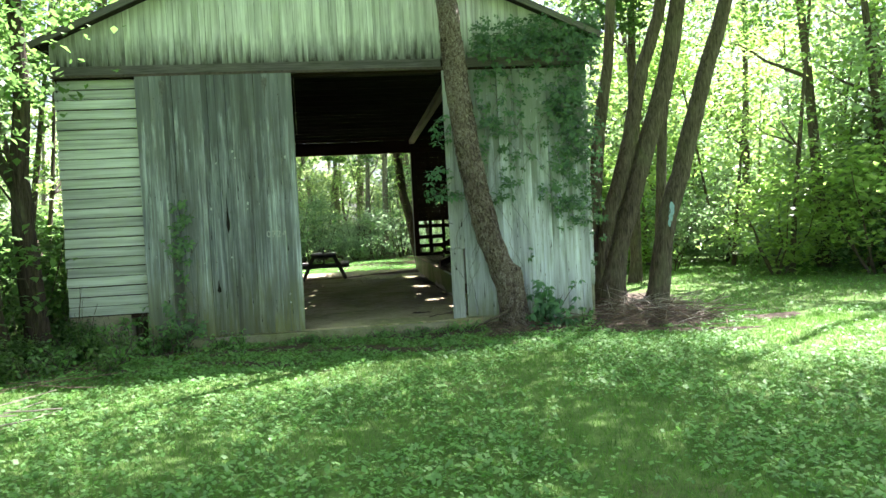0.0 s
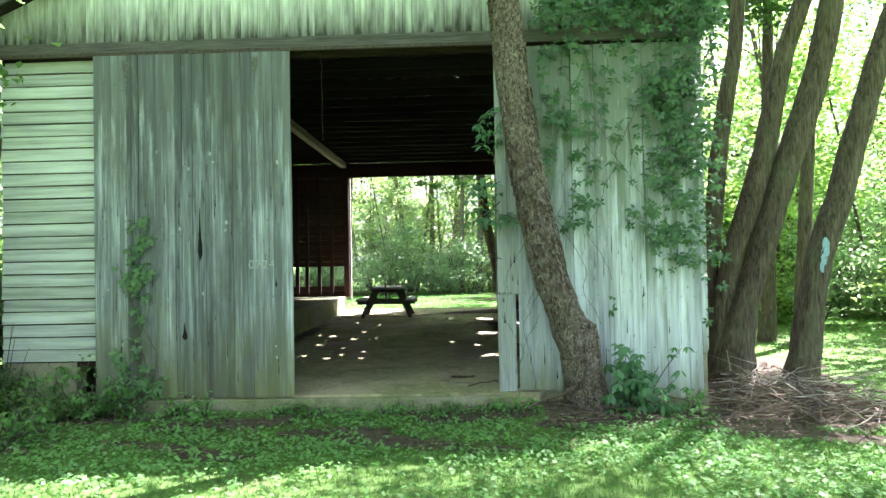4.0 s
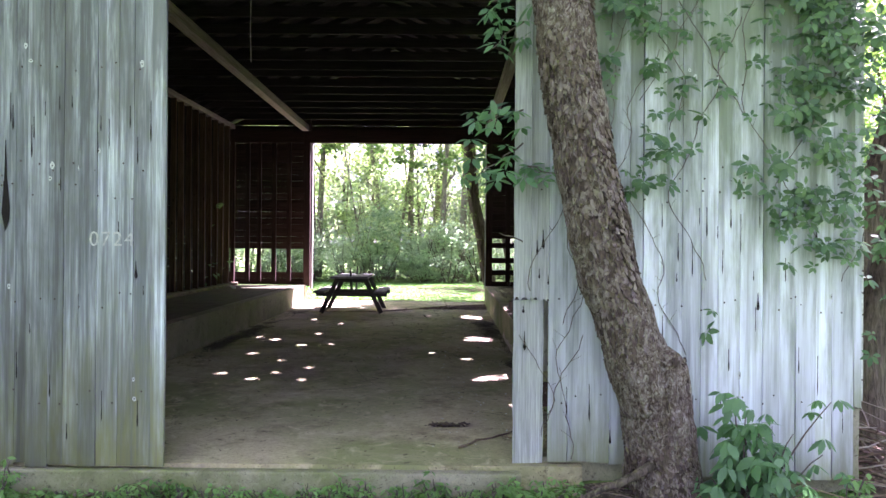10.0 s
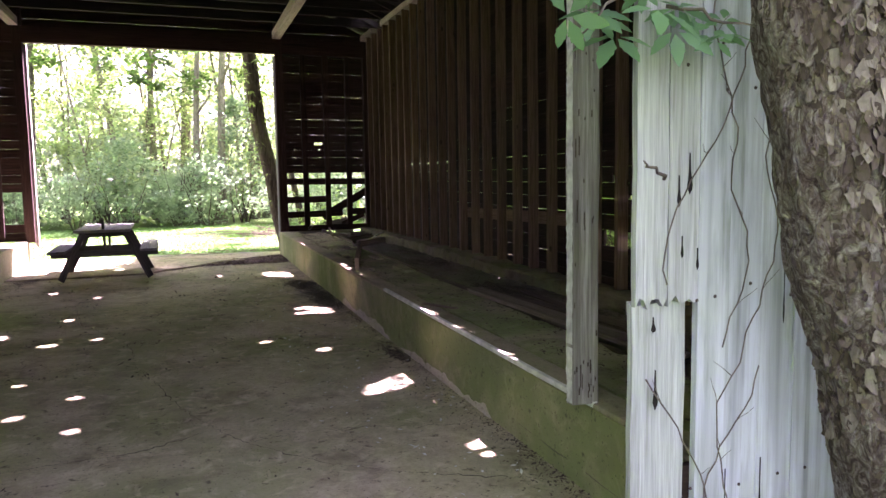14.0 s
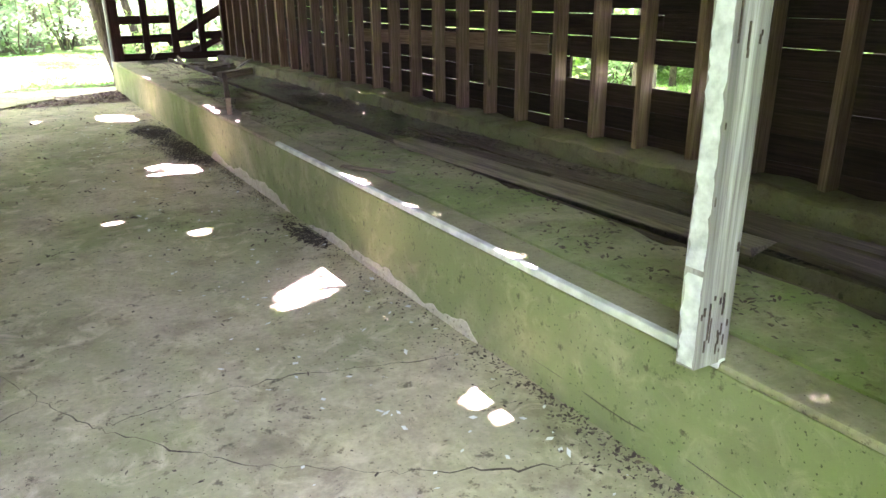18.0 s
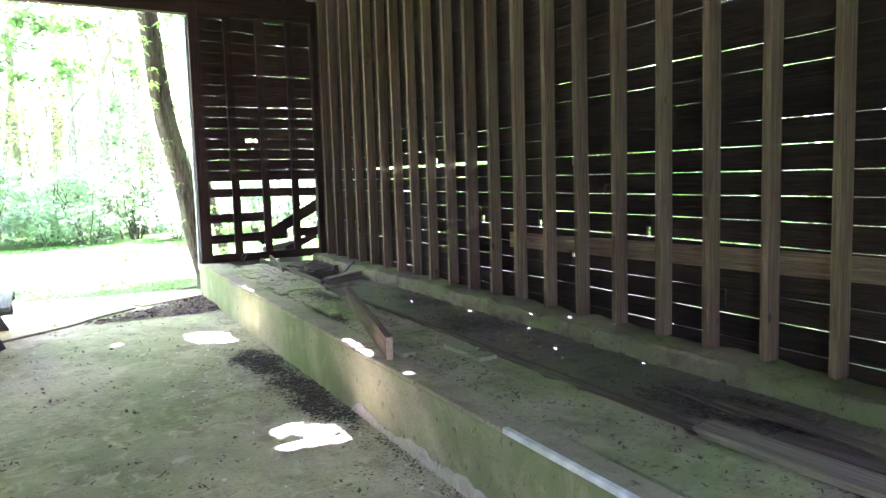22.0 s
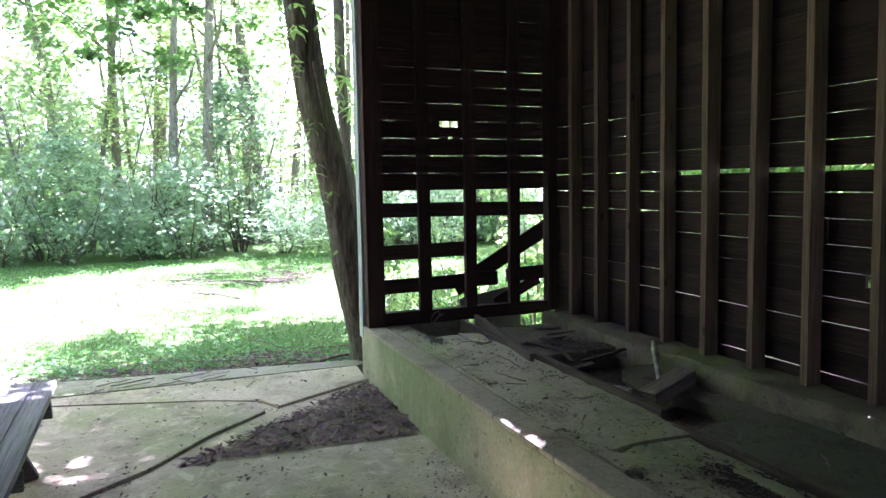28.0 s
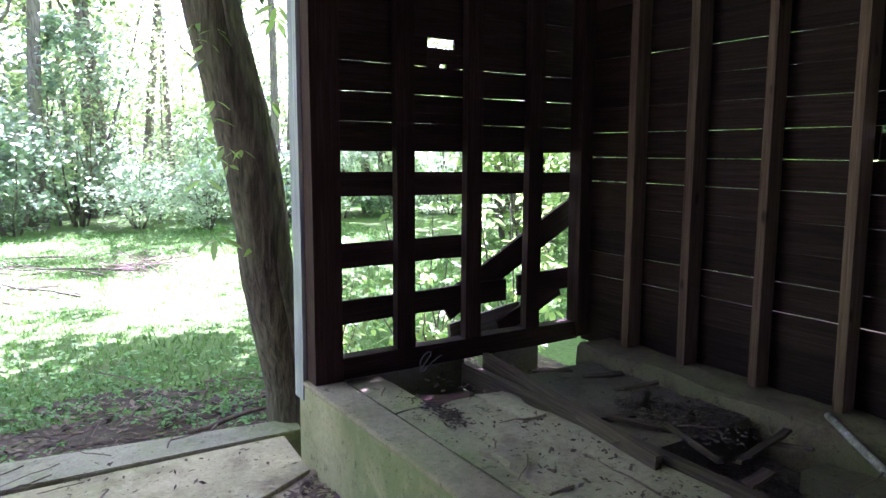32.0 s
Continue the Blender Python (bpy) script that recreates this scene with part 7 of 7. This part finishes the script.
lb = thing("fallen_branch", (0, 0, 0), "long bare forked branch lying on the sunlit lawn", "branch")
for k, (p0, p1, r0, bow) in enumerate((((2.5, 31.6, 0.12), (-0.1, 33.3, 0.12), 0.020, 0.10), ((2.0, 31.3, 0.12), (0.5, 34.0, 0.16), 0.016, 0.12), ((1.55, 29.85, 0.10), (0.05, 33.0, 0.12), 0.018, 0.14), ((2.5, 31.6, 0.12), (3.1, 32.3, 0.24), 0.016, 0.08))):
    place("limb", tube_mesh("limb", bend(p0, p1, 9, bow, 40 + k), [r0 * (1 - 0.085 * i) for i in range(10)], 7), M_BARK2, lb)
twigs("brushwood", 90, 2.1, 3.1, 31.2, 32.4, 0.5, 0.006, "tangle of dry twigs at the end of the fallen branch", 59, heap=0.25)
fb = thing("fallen_branch", (0, 0, 0), "thin bare branch lying across the far edge", "branch")
place("stick", tube_mesh("stick", bend((1.55, 24.2, 0.24), (2.3, 24.3, 0.30), 6, 0.03, 3), [0.017, 0.016, 0.015, 0.014, 0.012, 0.010, 0.008], 7), M_TWIG, fb)
place("stick", tube_mesh("stick", bend((1.72, 24.22, 0.25), (1.5, 23.95, 0.22), 4, 0.02, 4), [0.010, 0.009, 0.008, 0.007, 0.005], 6), M_TWIG, fb)
rt = thing("surface_root", (0, 0, 0), "thick bare root running from the leaning tree", "root")
place("root", tube_mesh("root", bend((2.30, 10.60, 0.30), (1.70, 10.42, 0.085), 7, 0.03, 9), [0.034, 0.030, 0.027, 0.024, 0.021, 0.018, 0.014, 0.009], 8, 0.05), M_BARK2, rt)
st = thing("dead_stick", (0, 0, 0), "thin forked dead stick on the barn floor", "stick")
place("stick", tube_mesh("stick", bend((1.12, 11.36, floor_z(11.4) + 0.01), (1.66, 11.95, floor_z(11.9) + 0.012), 7, 0.03, 5), [0.009, 0.008, 0.008, 0.007, 0.007, 0.006, 0.005, 0.004], 6), M_TWIG, st)
place("stick", tube_mesh("stick", bend((1.45, 11.66, floor_z(11.6) + 0.012), (1.72, 11.55, floor_z(11.5) + 0.012), 4, 0.02, 6), [0.006, 0.006, 0.005, 0.004, 0.003], 6), M_TWIG, st)
litter("leaf_clump", np.column_stack([np.random.default_rng(9).normal(1.03, 0.07, 140), np.random.default_rng(10).normal(12.0, 0.03, 140), np.full(140, floor_z(12) + 0.006)]), 0.022, 0.6, M_DEBRIS, "clump of dark wet leaves on the floor", 10)


# ---------------------------------------------------------------- creeper, bush and weeds
LEAF_EDGE = [(0, 0), (0.22, -0.42), (0.42, -0.86), (0.46, -0.70), (0.62, -0.80), (0.65, -0.62), (0.82, -0.48), (1, 0), (0.82, 0.48), (0.65, 0.62), (0.62, 0.80), (0.46, 0.70), (0.42, 0.86), (0.22, 0.42)]
LE = len(LEAF_EDGE)


def leaflet_mesh(name, roots, size, rng, per=5, slim=0.30, face=None, droop=0.35):
    """Compound leaves: leaflets that spread from each root like fingers; face: outward direction of the wall."""
    n = len(roots)
    out = np.empty((n * per, LE, 3))
    for i, c in enumerate(roots):
        a0 = rng.uniform(0, 2 * np.pi)
        nrm = np.array(face if face is not None else (0, 0, 1.0), float) + rng.normal(0, 0.35, 3)
        nrm /= np.linalg.norm(nrm)
        u = np.cross(nrm, (0.3, 0.2, 0.9))
        u /= np.linalg.norm(u)
        v = np.cross(nrm, u)
        sc = size * rng.uniform(0.6, 1.25)
        for k in range(per):
            a = a0 + (k - (per - 1) / 2) * (2 * np.pi / (per + 1.2))
            d = np.cos(a) * u + np.sin(a) * v
            d = d - np.array([0, 0, droop]) * rng.uniform(0.4, 1.2)
            d /= np.linalg.norm(d)
            w = np.cross(nrm, d)
            ln = sc * (1.0 - 0.12 * abs(k - (per - 1) / 2))
            base = c + d * ln * 0.12
            for e, (along, out_) in enumerate(LEAF_EDGE):
                out[i * per + k, e] = base + d * ln * along + w * ln * slim * out_ + nrm * ln * (0.05 * abs(out_) - 0.14 * along * along)
    m = n * per
    me = bpy.data.meshes.new(name)
    me.vertices.add(LE * m)
    me.vertices.foreach_set("co", out.astype(np.float32).ravel())
    me.loops.add(LE * m)
    me.loops.foreach_set("vertex_index", np.arange(LE * m, dtype=np.int32))
    me.polygons.add(m)
    me.polygons.foreach_set("loop_start", np.arange(0, LE * m, LE, dtype=np.int32))
    me.update(calc_edges=True)
    return me


def stem_net(parent, starts, seed, y, steps, step, r, sway=0.35, x_lim=(-9, 9), z_lim=4.7):
    """Stems that climb a wall at y; returns points along them."""
    rr = random.Random(seed)
    pts_all = []
    for x, z, a, n in starts:
        p, pts = Vector((x, y, z)), []
        for k in range(n):
            pts.append(p.copy())
            a += rr.uniform(-sway, sway)
            a = max(-0.6, min(0.6, a))
            p = p + Vector((math.sin(a) * step, rr.uniform(-0.008, 0.008), math.cos(a) * step))
            p.y = min(y + 0.006, max(y - 0.06, p.y))
            if not (x_lim[0] < p.x < x_lim[1]) or p.z > z_lim:
                break
        if len(pts) > 2:
            for q in pts[3::2]:
                if rr.random() < 0.5:
                    b_ = rr.choice((-1, 1)) * rr.uniform(0.3, 1.1)
                    ln = rr.uniform(0.03, 0.10)
                    place("stem", tube_mesh("stem", bend(q, q + Vector((math.sin(b_) * ln, -0.004, math.cos(b_) * ln)), 3, 0.006, rr.randrange(999)), [0.0016, 0.0013, 0.001, 0.0008], 4), M_VINE, parent)
            place("stem", tube_mesh("stem", pts, [max(0.0025, r * (1 - 0.75 * i / len(pts))) for i in range(len(pts))], 6), M_VINE, parent)
            pts_all += pts
    return pts_all


rng = np.random.default_rng(71)
creeper = thing("wall_creeper", (0, 0, 0), "five-leaved creeper climbing over the white barn door", "climbing plant")
starts = [(1.58, 1.32, 0.05, 40), (1.66, 0.35, 0.0, 16), (1.86, 0.2, 0.0, 60), (1.80, 1.1, 0.0, 46), (1.70, 0.45, 0.0, 18), (2.62, 0.9, 0.0, 70), (2.75, 1.4, 0.1, 40), (3.2, 2.0, -0.1, 50), (3.5, 1.6, 0.0, 60), (2.5, 2.4, 0.4, 40), (2.3, 2.6, 0.6, 40), (3.0, 2.5, -0.4, 36), (3.65, 1.4, -0.1, 60), (2.1, 3.0, 0.3, 30)]
path = stem_net(creeper, starts, 72, 11.005, 60, 0.05, 0.0026, sway=0.45, x_lim=(1.5, 3.8))
roots = []
for _ in range(4200):
    x, z = rng.uniform(1.9, 3.95), rng.uniform(0.9, 4.85)
    low = 1.3 if x > 3.1 else 1.95
    want = (0.16 if z > low else 0.006) + 0.55 * max(0, (x - 1.7) / 2.0) * max(0, (z - low) / (3.9 - low)) + (0.28 if z > 3.9 and x > 2.0 else 0) + (0.22 if x > 3.3 and z > 1.5 else 0) + (0.2 if x > 3.6 else 0)
    d_ = noise.noise(Vector((x * 1.9, 0, z * 1.9)))
    if rng.uniform(0, 1) < 0.85 * want * (0.3 + 1.2 * max(0, d_ + 0.15)):
        roots.append((x, 11.0 - rng.uniform(0.03, 0.20) - (0.1 if z > 4.1 else 0), z))
tagged(place("leaves", leaflet_mesh("leaves", np.array(roots), 0.088, rng, face=(0, -0.8, 0.5)), M_CREEP, creeper), kind="stuff")
SPRIGS = [(1.52, 10.96, 2.30, 1.16, 2.02, 9), (1.52, 10.96, 2.52, 1.22, 2.42, 8), (1.52, 10.95, 2.15, 1.75, 2.08, 5), (1.52, 10.95, 3.1, 1.27, 2.86, 6), (1.5, 10.95, 3.3, 1.28, 3.18, 6), (1.52, 10.95, 1.65, 1.36, 1.7, 0)]
roots = []
for k, (x0, y0, z0, x1, z1, n) in enumerate(SPRIGS):
    pts = bend((x0, y0, z0), (x1, y0 - 0.12, z1), 6, 0.025, 80 + k)
    place("stem", tube_mesh("stem", pts, [0.006, 0.0055, 0.005, 0.0045, 0.004, 0.003, 0.002], 6), M_VINE, creeper)
    for _ in range(n + n // 3):
        f = rng.uniform(0.25, 1.0)
        p = pts[int(f * 6)]
        roots.append((p.x + rng.normal(-0.02, 0.075), p.y + rng.normal(0, 0.05), p.z + rng.normal(0, 0.055)))
tagged(place("leaves", leaflet_mesh("leaves", np.array(roots), 0.115, rng, face=(-0.2, -0.5, 0.75), slim=0.26), M_SPRIG, creeper), kind="stuff")

vine_w = thing("door_vine", (0, 0, 0), "small-leaved vine climbing the grey door", "climbing plant")
stem_net(vine_w, [(-2.62, 0.2, 0.0, 34), (-2.5, 0.2, 0.05, 28), (-2.75, 0.3, 0.2, 24), (-2.4, 0.3, -0.2, 24)], 74, 10.908, 40, 0.06, 0.005, x_lim=(-3, -2.2), z_lim=2.3)
roots = [(rng.normal(-2.56 - 0.10 * max(0, 1 - z), 0.10 + 0.05 * max(0, 1 - z)), 10.90 - rng.uniform(0.02, 0.09), z) for z in np.concatenate([rng.uniform(0.1, 1.9, 26), rng.uniform(1.3, 1.8, 20), rng.uniform(0.1, 0.75, 30)])]
roots += [(rng.normal(-2.54, 0.07), 10.895 - rng.uniform(0.0, 0.02), z) for z in rng.uniform(1.75, 2.2, 16)]
tagged(place("leaves", leaflet_mesh("leaves", np.array(roots), 0.082, rng, face=(0, -0.7, 0.6), slim=0.36), M_VINELEAF, vine_w), kind="stuff")


def leafy_bush(name, x, y, stems, leaf, label, seed, mat=None, per=4, slim=0.3, droop=0.5):
    rr = random.Random(seed)
    rg = np.random.default_rng(seed)
    t = thing(name, (x, y, ground_z(x, y)), label, "bush")
    roots = []
    for k, (dx, dy, h, n) in enumerate(stems):
        pts = bend((0, 0, -0.03), (dx, dy, h), 7, 0.03, seed + k)
        place("stem", tube_mesh("stem", pts, [0.010 * (1 - 0.1 * i) for i in range(8)], 6), M_VINE, t)
        for _ in range(n):
            p = pts[rr.randint(2, 7)]
            roots.append((p.x + rg.normal(0, leaf * 0.7), p.y + rg.normal(0, leaf * 0.7), p.z + rg.normal(0, leaf * 0.4)))
    tagged(place("leaves", leaflet_mesh("leaves", np.array(roots), leaf, rg, per=per, slim=slim, droop=droop), mat or M_CREEP, t), kind="stuff")
    return t


leafy_bush("elder_bush", 2.84, 10.64, [(-0.06, -0.03, 0.68, 16), (0.0, -0.06, 0.58, 16), (0.08, -0.08, 0.52, 15), (-0.05, -0.16, 0.44, 15), (0.06, -0.22, 0.34, 13), (-0.24, -0.18, 0.24, 10), (0.14, -0.16, 0.40, 12), (0.30, -0.04, 0.48, 5), (0.56, 0.02, 0.66, 5), (0.50, 0.0, 0.34, 6), (0.36, -0.2, 0.20, 6)], 0.125, "green broad-leaved bush at the foot of the white door", 91, M_SPRIG, 5, 0.34, 1.05)
for k, (x, y, h, sp) in enumerate(((-3.0, 10.72, 0.40, 0.25), (-2.6, 10.70, 0.38, 0.3), (-3.6, 10.75, 0.55, 0.35), (-3.3, 10.6, 0.30, 0.3), (-2.1, 10.72, 0.22, 0.18), (-0.72, 10.78, 0.16, 0.14), (-1.0, 10.75, 0.10, 0.1), (0.35, 10.80, 0.12, 0.08), (0.95, 10.8, 0.13, 0.1), (0.75, 10.82, 0.08, 0.06), (1.35, 10.75, 0.12, 0.12), (1.62, 10.6, 0.16, 0.15), (-4.0, 10.4, 0.5, 0.4), (-2.72, 10.62, 0.42, 0.16), (-2.95, 10.5, 0.34, 0.22), (-3.25, 10.7, 0.62, 0.22), (-1.75, 10.68, 0.26, 0.14), (3.4, 10.5, 0.25, 0.2))):
    rr = random.Random(600 + k)
    leafy_bush("weed", x, y, [(rr.uniform(-sp, sp), rr.uniform(-sp, sp) * 0.5, h * rr.uniform(0.6, 1.1), 10) for _ in range(5)], 0.05 + 0.06 * h, "small leafy green weed at the foot of the barn wall", 610 + k, M_CLOVER, 3)
for k, (x, y, sp, h) in enumerate(((3.35, 24.4, 0.5, 1.5), (2.75, 24.9, 0.5, 1.1), (4.1, 24.3, 0.6, 1.9), (3.0, 26.0, 0.7, 1.6))):
    rr = random.Random(640 + k)
    leafy_bush("wall_bush", x, y, [(rr.uniform(-sp, sp), rr.uniform(-sp, sp) * 0.5, h * rr.uniform(0.5, 1.1), 14) for _ in range(9)], 0.11, "light green leafy bush outside the gapped end wall", 650 + k, M_LEAFY, 3)
rr = random.Random(658)
for k in range(13):
    x, y, h = rr.uniform(-4.7, -2.95), rr.uniform(8.9, 10.3), rr.uniform(0.18, 0.42)
    leafy_bush("weed", x, y, [(rr.uniform(-0.3, 0.3), rr.uniform(-0.2, 0.2), h * rr.uniform(0.6, 1.1), 8) for _ in range(5)], 0.085, "broad-leaved green plant in the undergrowth by the barn", 760 + k, M_UNDER if k % 3 else M_CLOVER, 3)
rr = random.Random(660)
for k in range(27):
    x, h = -2.9 + 4.3 * (k + rr.random()) / 27, rr.uniform(0.05, 0.14)
    leafy_bush("weed", x, 10.80 + rr.uniform(-0.12, 0.02), [(rr.uniform(-0.07, 0.07), rr.uniform(-0.05, 0.04), h * rr.uniform(0.6, 1.1), 5) for _ in range(4)], 0.035, "small leafy green weed at the door sill", 670 + k, M_CLOVER, 3)
# broad-leaved weeds among the grass
def weed_carpet(n, x0, x1, y0, y1, leaf, seed, label, rate):
    rg_ = np.random.default_rng(seed)
    pts = ground_points(n, x0, x1, y0, y1, rg_, None, rate) + np.array([0, 0, 0.03])
    pts[:, 2] += rg_.uniform(0, 0.05, len(pts))
    tagged(place("ground_weeds", leaflet_mesh("ground_weeds", pts, leaf, rg_, per=3, slim=0.42, droop=0.25), M_CLOVER), label, "weeds", kind="stuff")


weed_carpet(1900, -4.3, 3.6, 8.6, 10.85, 0.045, 801, "broad-leaved weeds in the thin grass before the barn", 1.3)
weed_carpet(3200, -3.0, 3.4, 24.3, 26.6, 0.042, 803, "low green weeds among the litter behind the barn", 1.1)
weed_carpet(3200, -5.5, 7.0, 2.6, 8.8, 0.036, 802, "clover and broad-leaved weeds in the lawn", 0.9)
# leafy shoots on the far tree
ft = thing("tree_shoots", (0, 0, 0), "leafy green shoots growing from the far tree's trunk", "climbing plant")
rg = np.random.default_rng(95)
zs = 0.9 + 3.7 * rg.uniform(0, 1, 90) ** 0.6
roots = np.column_stack([2.19 - 0.165 * zs + rg.choice([-0.20, -0.12, 0.20], 90) + rg.normal(0, 0.05, 90), 23.92 + rg.normal(0, 0.1, 90), zs])
tagged(place("leaves", leaflet_mesh("leaves", roots, 0.12, rg, per=4, slim=0.2, droop=0.6), M_LEAFY, ft), kind="stuff")
place("stem", tube_mesh("stem", bend((2.2, 23.93, 0.12), (1.68, 23.84, 3.0), 8, 0.02, 9), [0.012] * 9, 6), M_VINE, ft)
# paint flake on the marked tree
mk = bpy.data.objects["marked_tree"]
rr = random.Random(5)
for dz, w, h in ((0.0, 0.045, 0.12), (0.13, 0.05, 0.13), (-0.12, 0.03, 0.08)):
    bm = bmesh.new()
    for k in range(14):
        a = 2 * math.pi * k / 14
        bm.verts.new((w * math.cos(a) * rr.uniform(0.7, 1.1), -0.012 * math.cos(a * 0.5) ** 2, h * math.sin(a) * rr.uniform(0.8, 1.1)))
    bm.faces.new(bm.verts[:])
    part("paint_mark", bm, M_BLUE, mk, "flaking pale blue paint mark", pose(0.285 + 0.25 * dz, -0.172, 1.60 + dz, -4, 0, 6))


def mould_sheet(name, cx, cy, rx, ry, zf, seed):
    """A ragged film of packed mould: small uneven crumbs that close up towards the middle."""
    rng = np.random.default_rng(seed)
    step = 0.016
    vs, fs = [], []
    for i in range(int(2.4 * rx / step)):
        for j in range(int(2.4 * ry / step)):
            x, y = cx - 1.2 * rx + (i + 0.5) * step, cy - 1.2 * ry + (j + 0.5) * step
            if not (-2.39 < x < 1.912 or 2.14 < x < 3.45) or (2.6 < x < 2.96 and y < 15.06):
                continue
            r = math.hypot((x - cx) / rx, (y - cy) / ry)
            d = noise.noise(Vector((x * 5, y * 3, seed))) * 0.7 + noise.noise(Vector((x * 21, y * 17, seed))) * 0.45 + rng.uniform(-0.22, 0.22)
            if 0.62 - r + d < 0:
                continue
            z = zf(y) + 0.003 + 0.006 * rng.random()
            k = len(vs)
            q = rng.uniform(-0.005, 0.005, 8)
            h = step * 0.56
            vs += [(x - h + q[0], y - h + q[1], z), (x + h + q[2], y - h + q[3], z + q[2] * 0.4), (x + h + q[4], y + h + q[5], z), (x - h + q[6], y + h + q[7], z + q[3] * 0.4)]
            fs.append((k, k + 1, k + 2, k + 3))
    ob = place(name, quick_mesh(name, vs, fs), M_MOULD)
    if name.startswith("ledge"):
        tilt(ob)
    tagged(ob, "dark damp leaf mould lying on the concrete", "litter", kind="stuff")


M_MOULD = plain("leaf_mould", (0.048, 0.036, 0.030), 0.95, 0.6, 25)

# drifts of leaf mould: dense patches of fine crumbs
def drift(cx, cy, rx, ry, zf, n, seed):
    rng = np.random.default_rng(seed)
    x, y = cx + rng.normal(0, rx * 0.5, n), cy + rng.normal(0, ry * 0.5, n)
    d = np.array([noise.noise(Vector((a * 7, b * 4, seed))) for a, b in zip(x, y)])
    ok = (d + rng.uniform(-0.4, 0.4, n) > -0.08) & (x < (1.915 if cx < 1.95 else 3.45)) & (x > (-2.39 if cx < 2 else 2.12)) & ((x < 2.6) | (x > 2.96) | (y > 15.06))
    x, y = x[ok], y[ok]
    return np.column_stack([x, y, [zf(b) + 0.002 + 0.008 * r for b, r in zip(y, rng.uniform(0, 1, len(y)))]])


for k, (cx, cy, rx, ry, z, n) in enumerate(((1.77, 18.1, 0.24, 1.1, None, 4200), (1.70, 19.2, 0.26, 0.5, None, 2600), (1.86, 16.6, 0.06, 0.9, None, 600), (1.82, 14.9, 0.08, 0.5, None, 500), (1.87, 12.4, 0.05, 0.7, None, 600),
                                             (-2.2, 17.5, 0.2, 2.4, None, 3600), (-2.1, 21.6, 0.25, 0.9, None, 2000), (3.12, 17.85, 0.26, 0.6, 0.616, 3600), (3.08, 13.4, 0.34, 1.1, 0.616, 4500), (2.95, 13.0, 0.3, 1.2, 0.616, 2500), (3.04, 15.42, 0.24, 0.50, 0.622, 3600), (3.16, 15.2, 0.15, 0.3, 0.628, 1500), (3.25, 19.1, 0.2, 0.5, 0.616, 1500), (3.05, 21.1, 0.3, 0.4, 0.51, 2500), (3.2, 22.05, 0.3, 0.3, 0.661, 2600), (3.1, 21.6, 0.35, 0.35, 0.51, 2200), (2.2, 18.7, 0.10, 0.6, 0.666, 900), (2.15, 20.3, 0.045, 1.5, 0.672, 700), (2.14, 17.2, 0.04, 1.2, 0.668, 600), (2.5, 19.6, 0.2, 0.35, 0.668, 700), (2.62, 21.3, 0.06, 1.0, 0.672, 600), (2.3, 22.6, 0.08, 0.25, 0.674, 150))):
    zf = floor_z if z is None else (lambda b, z=z: z)
    if rx > 0.065:
        mould_sheet("leaf_mould" if z is None else "ledge_mould", cx, cy, rx, ry, zf, 800 + k)
    litter("leaf_mould" if z is None else "ledge_mould", drift(cx, cy, rx, ry, zf, n, 700 + k), 0.008, 0.55, M_DEBRIS, "dark drift of damp crumbled leaf mould", 720 + k)

# torn stub of a lost limb on the leaning tree
stub = bark_tube([Vector((0.01, -0.05, 0.1)), Vector((-0.005, -0.07, 0.45)), Vector((-0.03, -0.08, 0.75)), Vector((-0.035, -0.085, 0.9)), Vector((-0.03, -0.085, 0.97)), Vector((-0.02, -0.08, 1.0))], [0.16, 0.155, 0.135, 0.115, 0.085, 0.02], 33, 0.02)
place("limb_stub", stub, M_BARK, lt, "torn stub of a lost limb")
sv, sf = [], []
sr_ = random.Random(91)
for _ in range(420):
    a, z = radians(sr_.uniform(180, 400)), sr_.uniform(0.12, 0.93)
    r = 0.16 - 0.045 * max(0.0, (z - 0.4) / 0.5)
    o = Vector((math.cos(a), math.sin(a), 0))
    v, f = bark_plate(Vector((0.0 - 0.035 * z, -0.055 - 0.03 * z, z)) + o * r, o, Vector((-0.05, 0, 1)).normalized(), sr_.uniform(0.008, 0.018), sr_.uniform(0.012, 0.03), sr_)
    sf += [tuple(j + len(sv) for j in g) for g in f]
    sv += [tuple(q) for q in v]
tagged(place("flaky_bark", quick_mesh("flaky_bark", sv, sf), M_SCALE, lt, "small ragged scales of grey-brown bark"), kind="stuff")
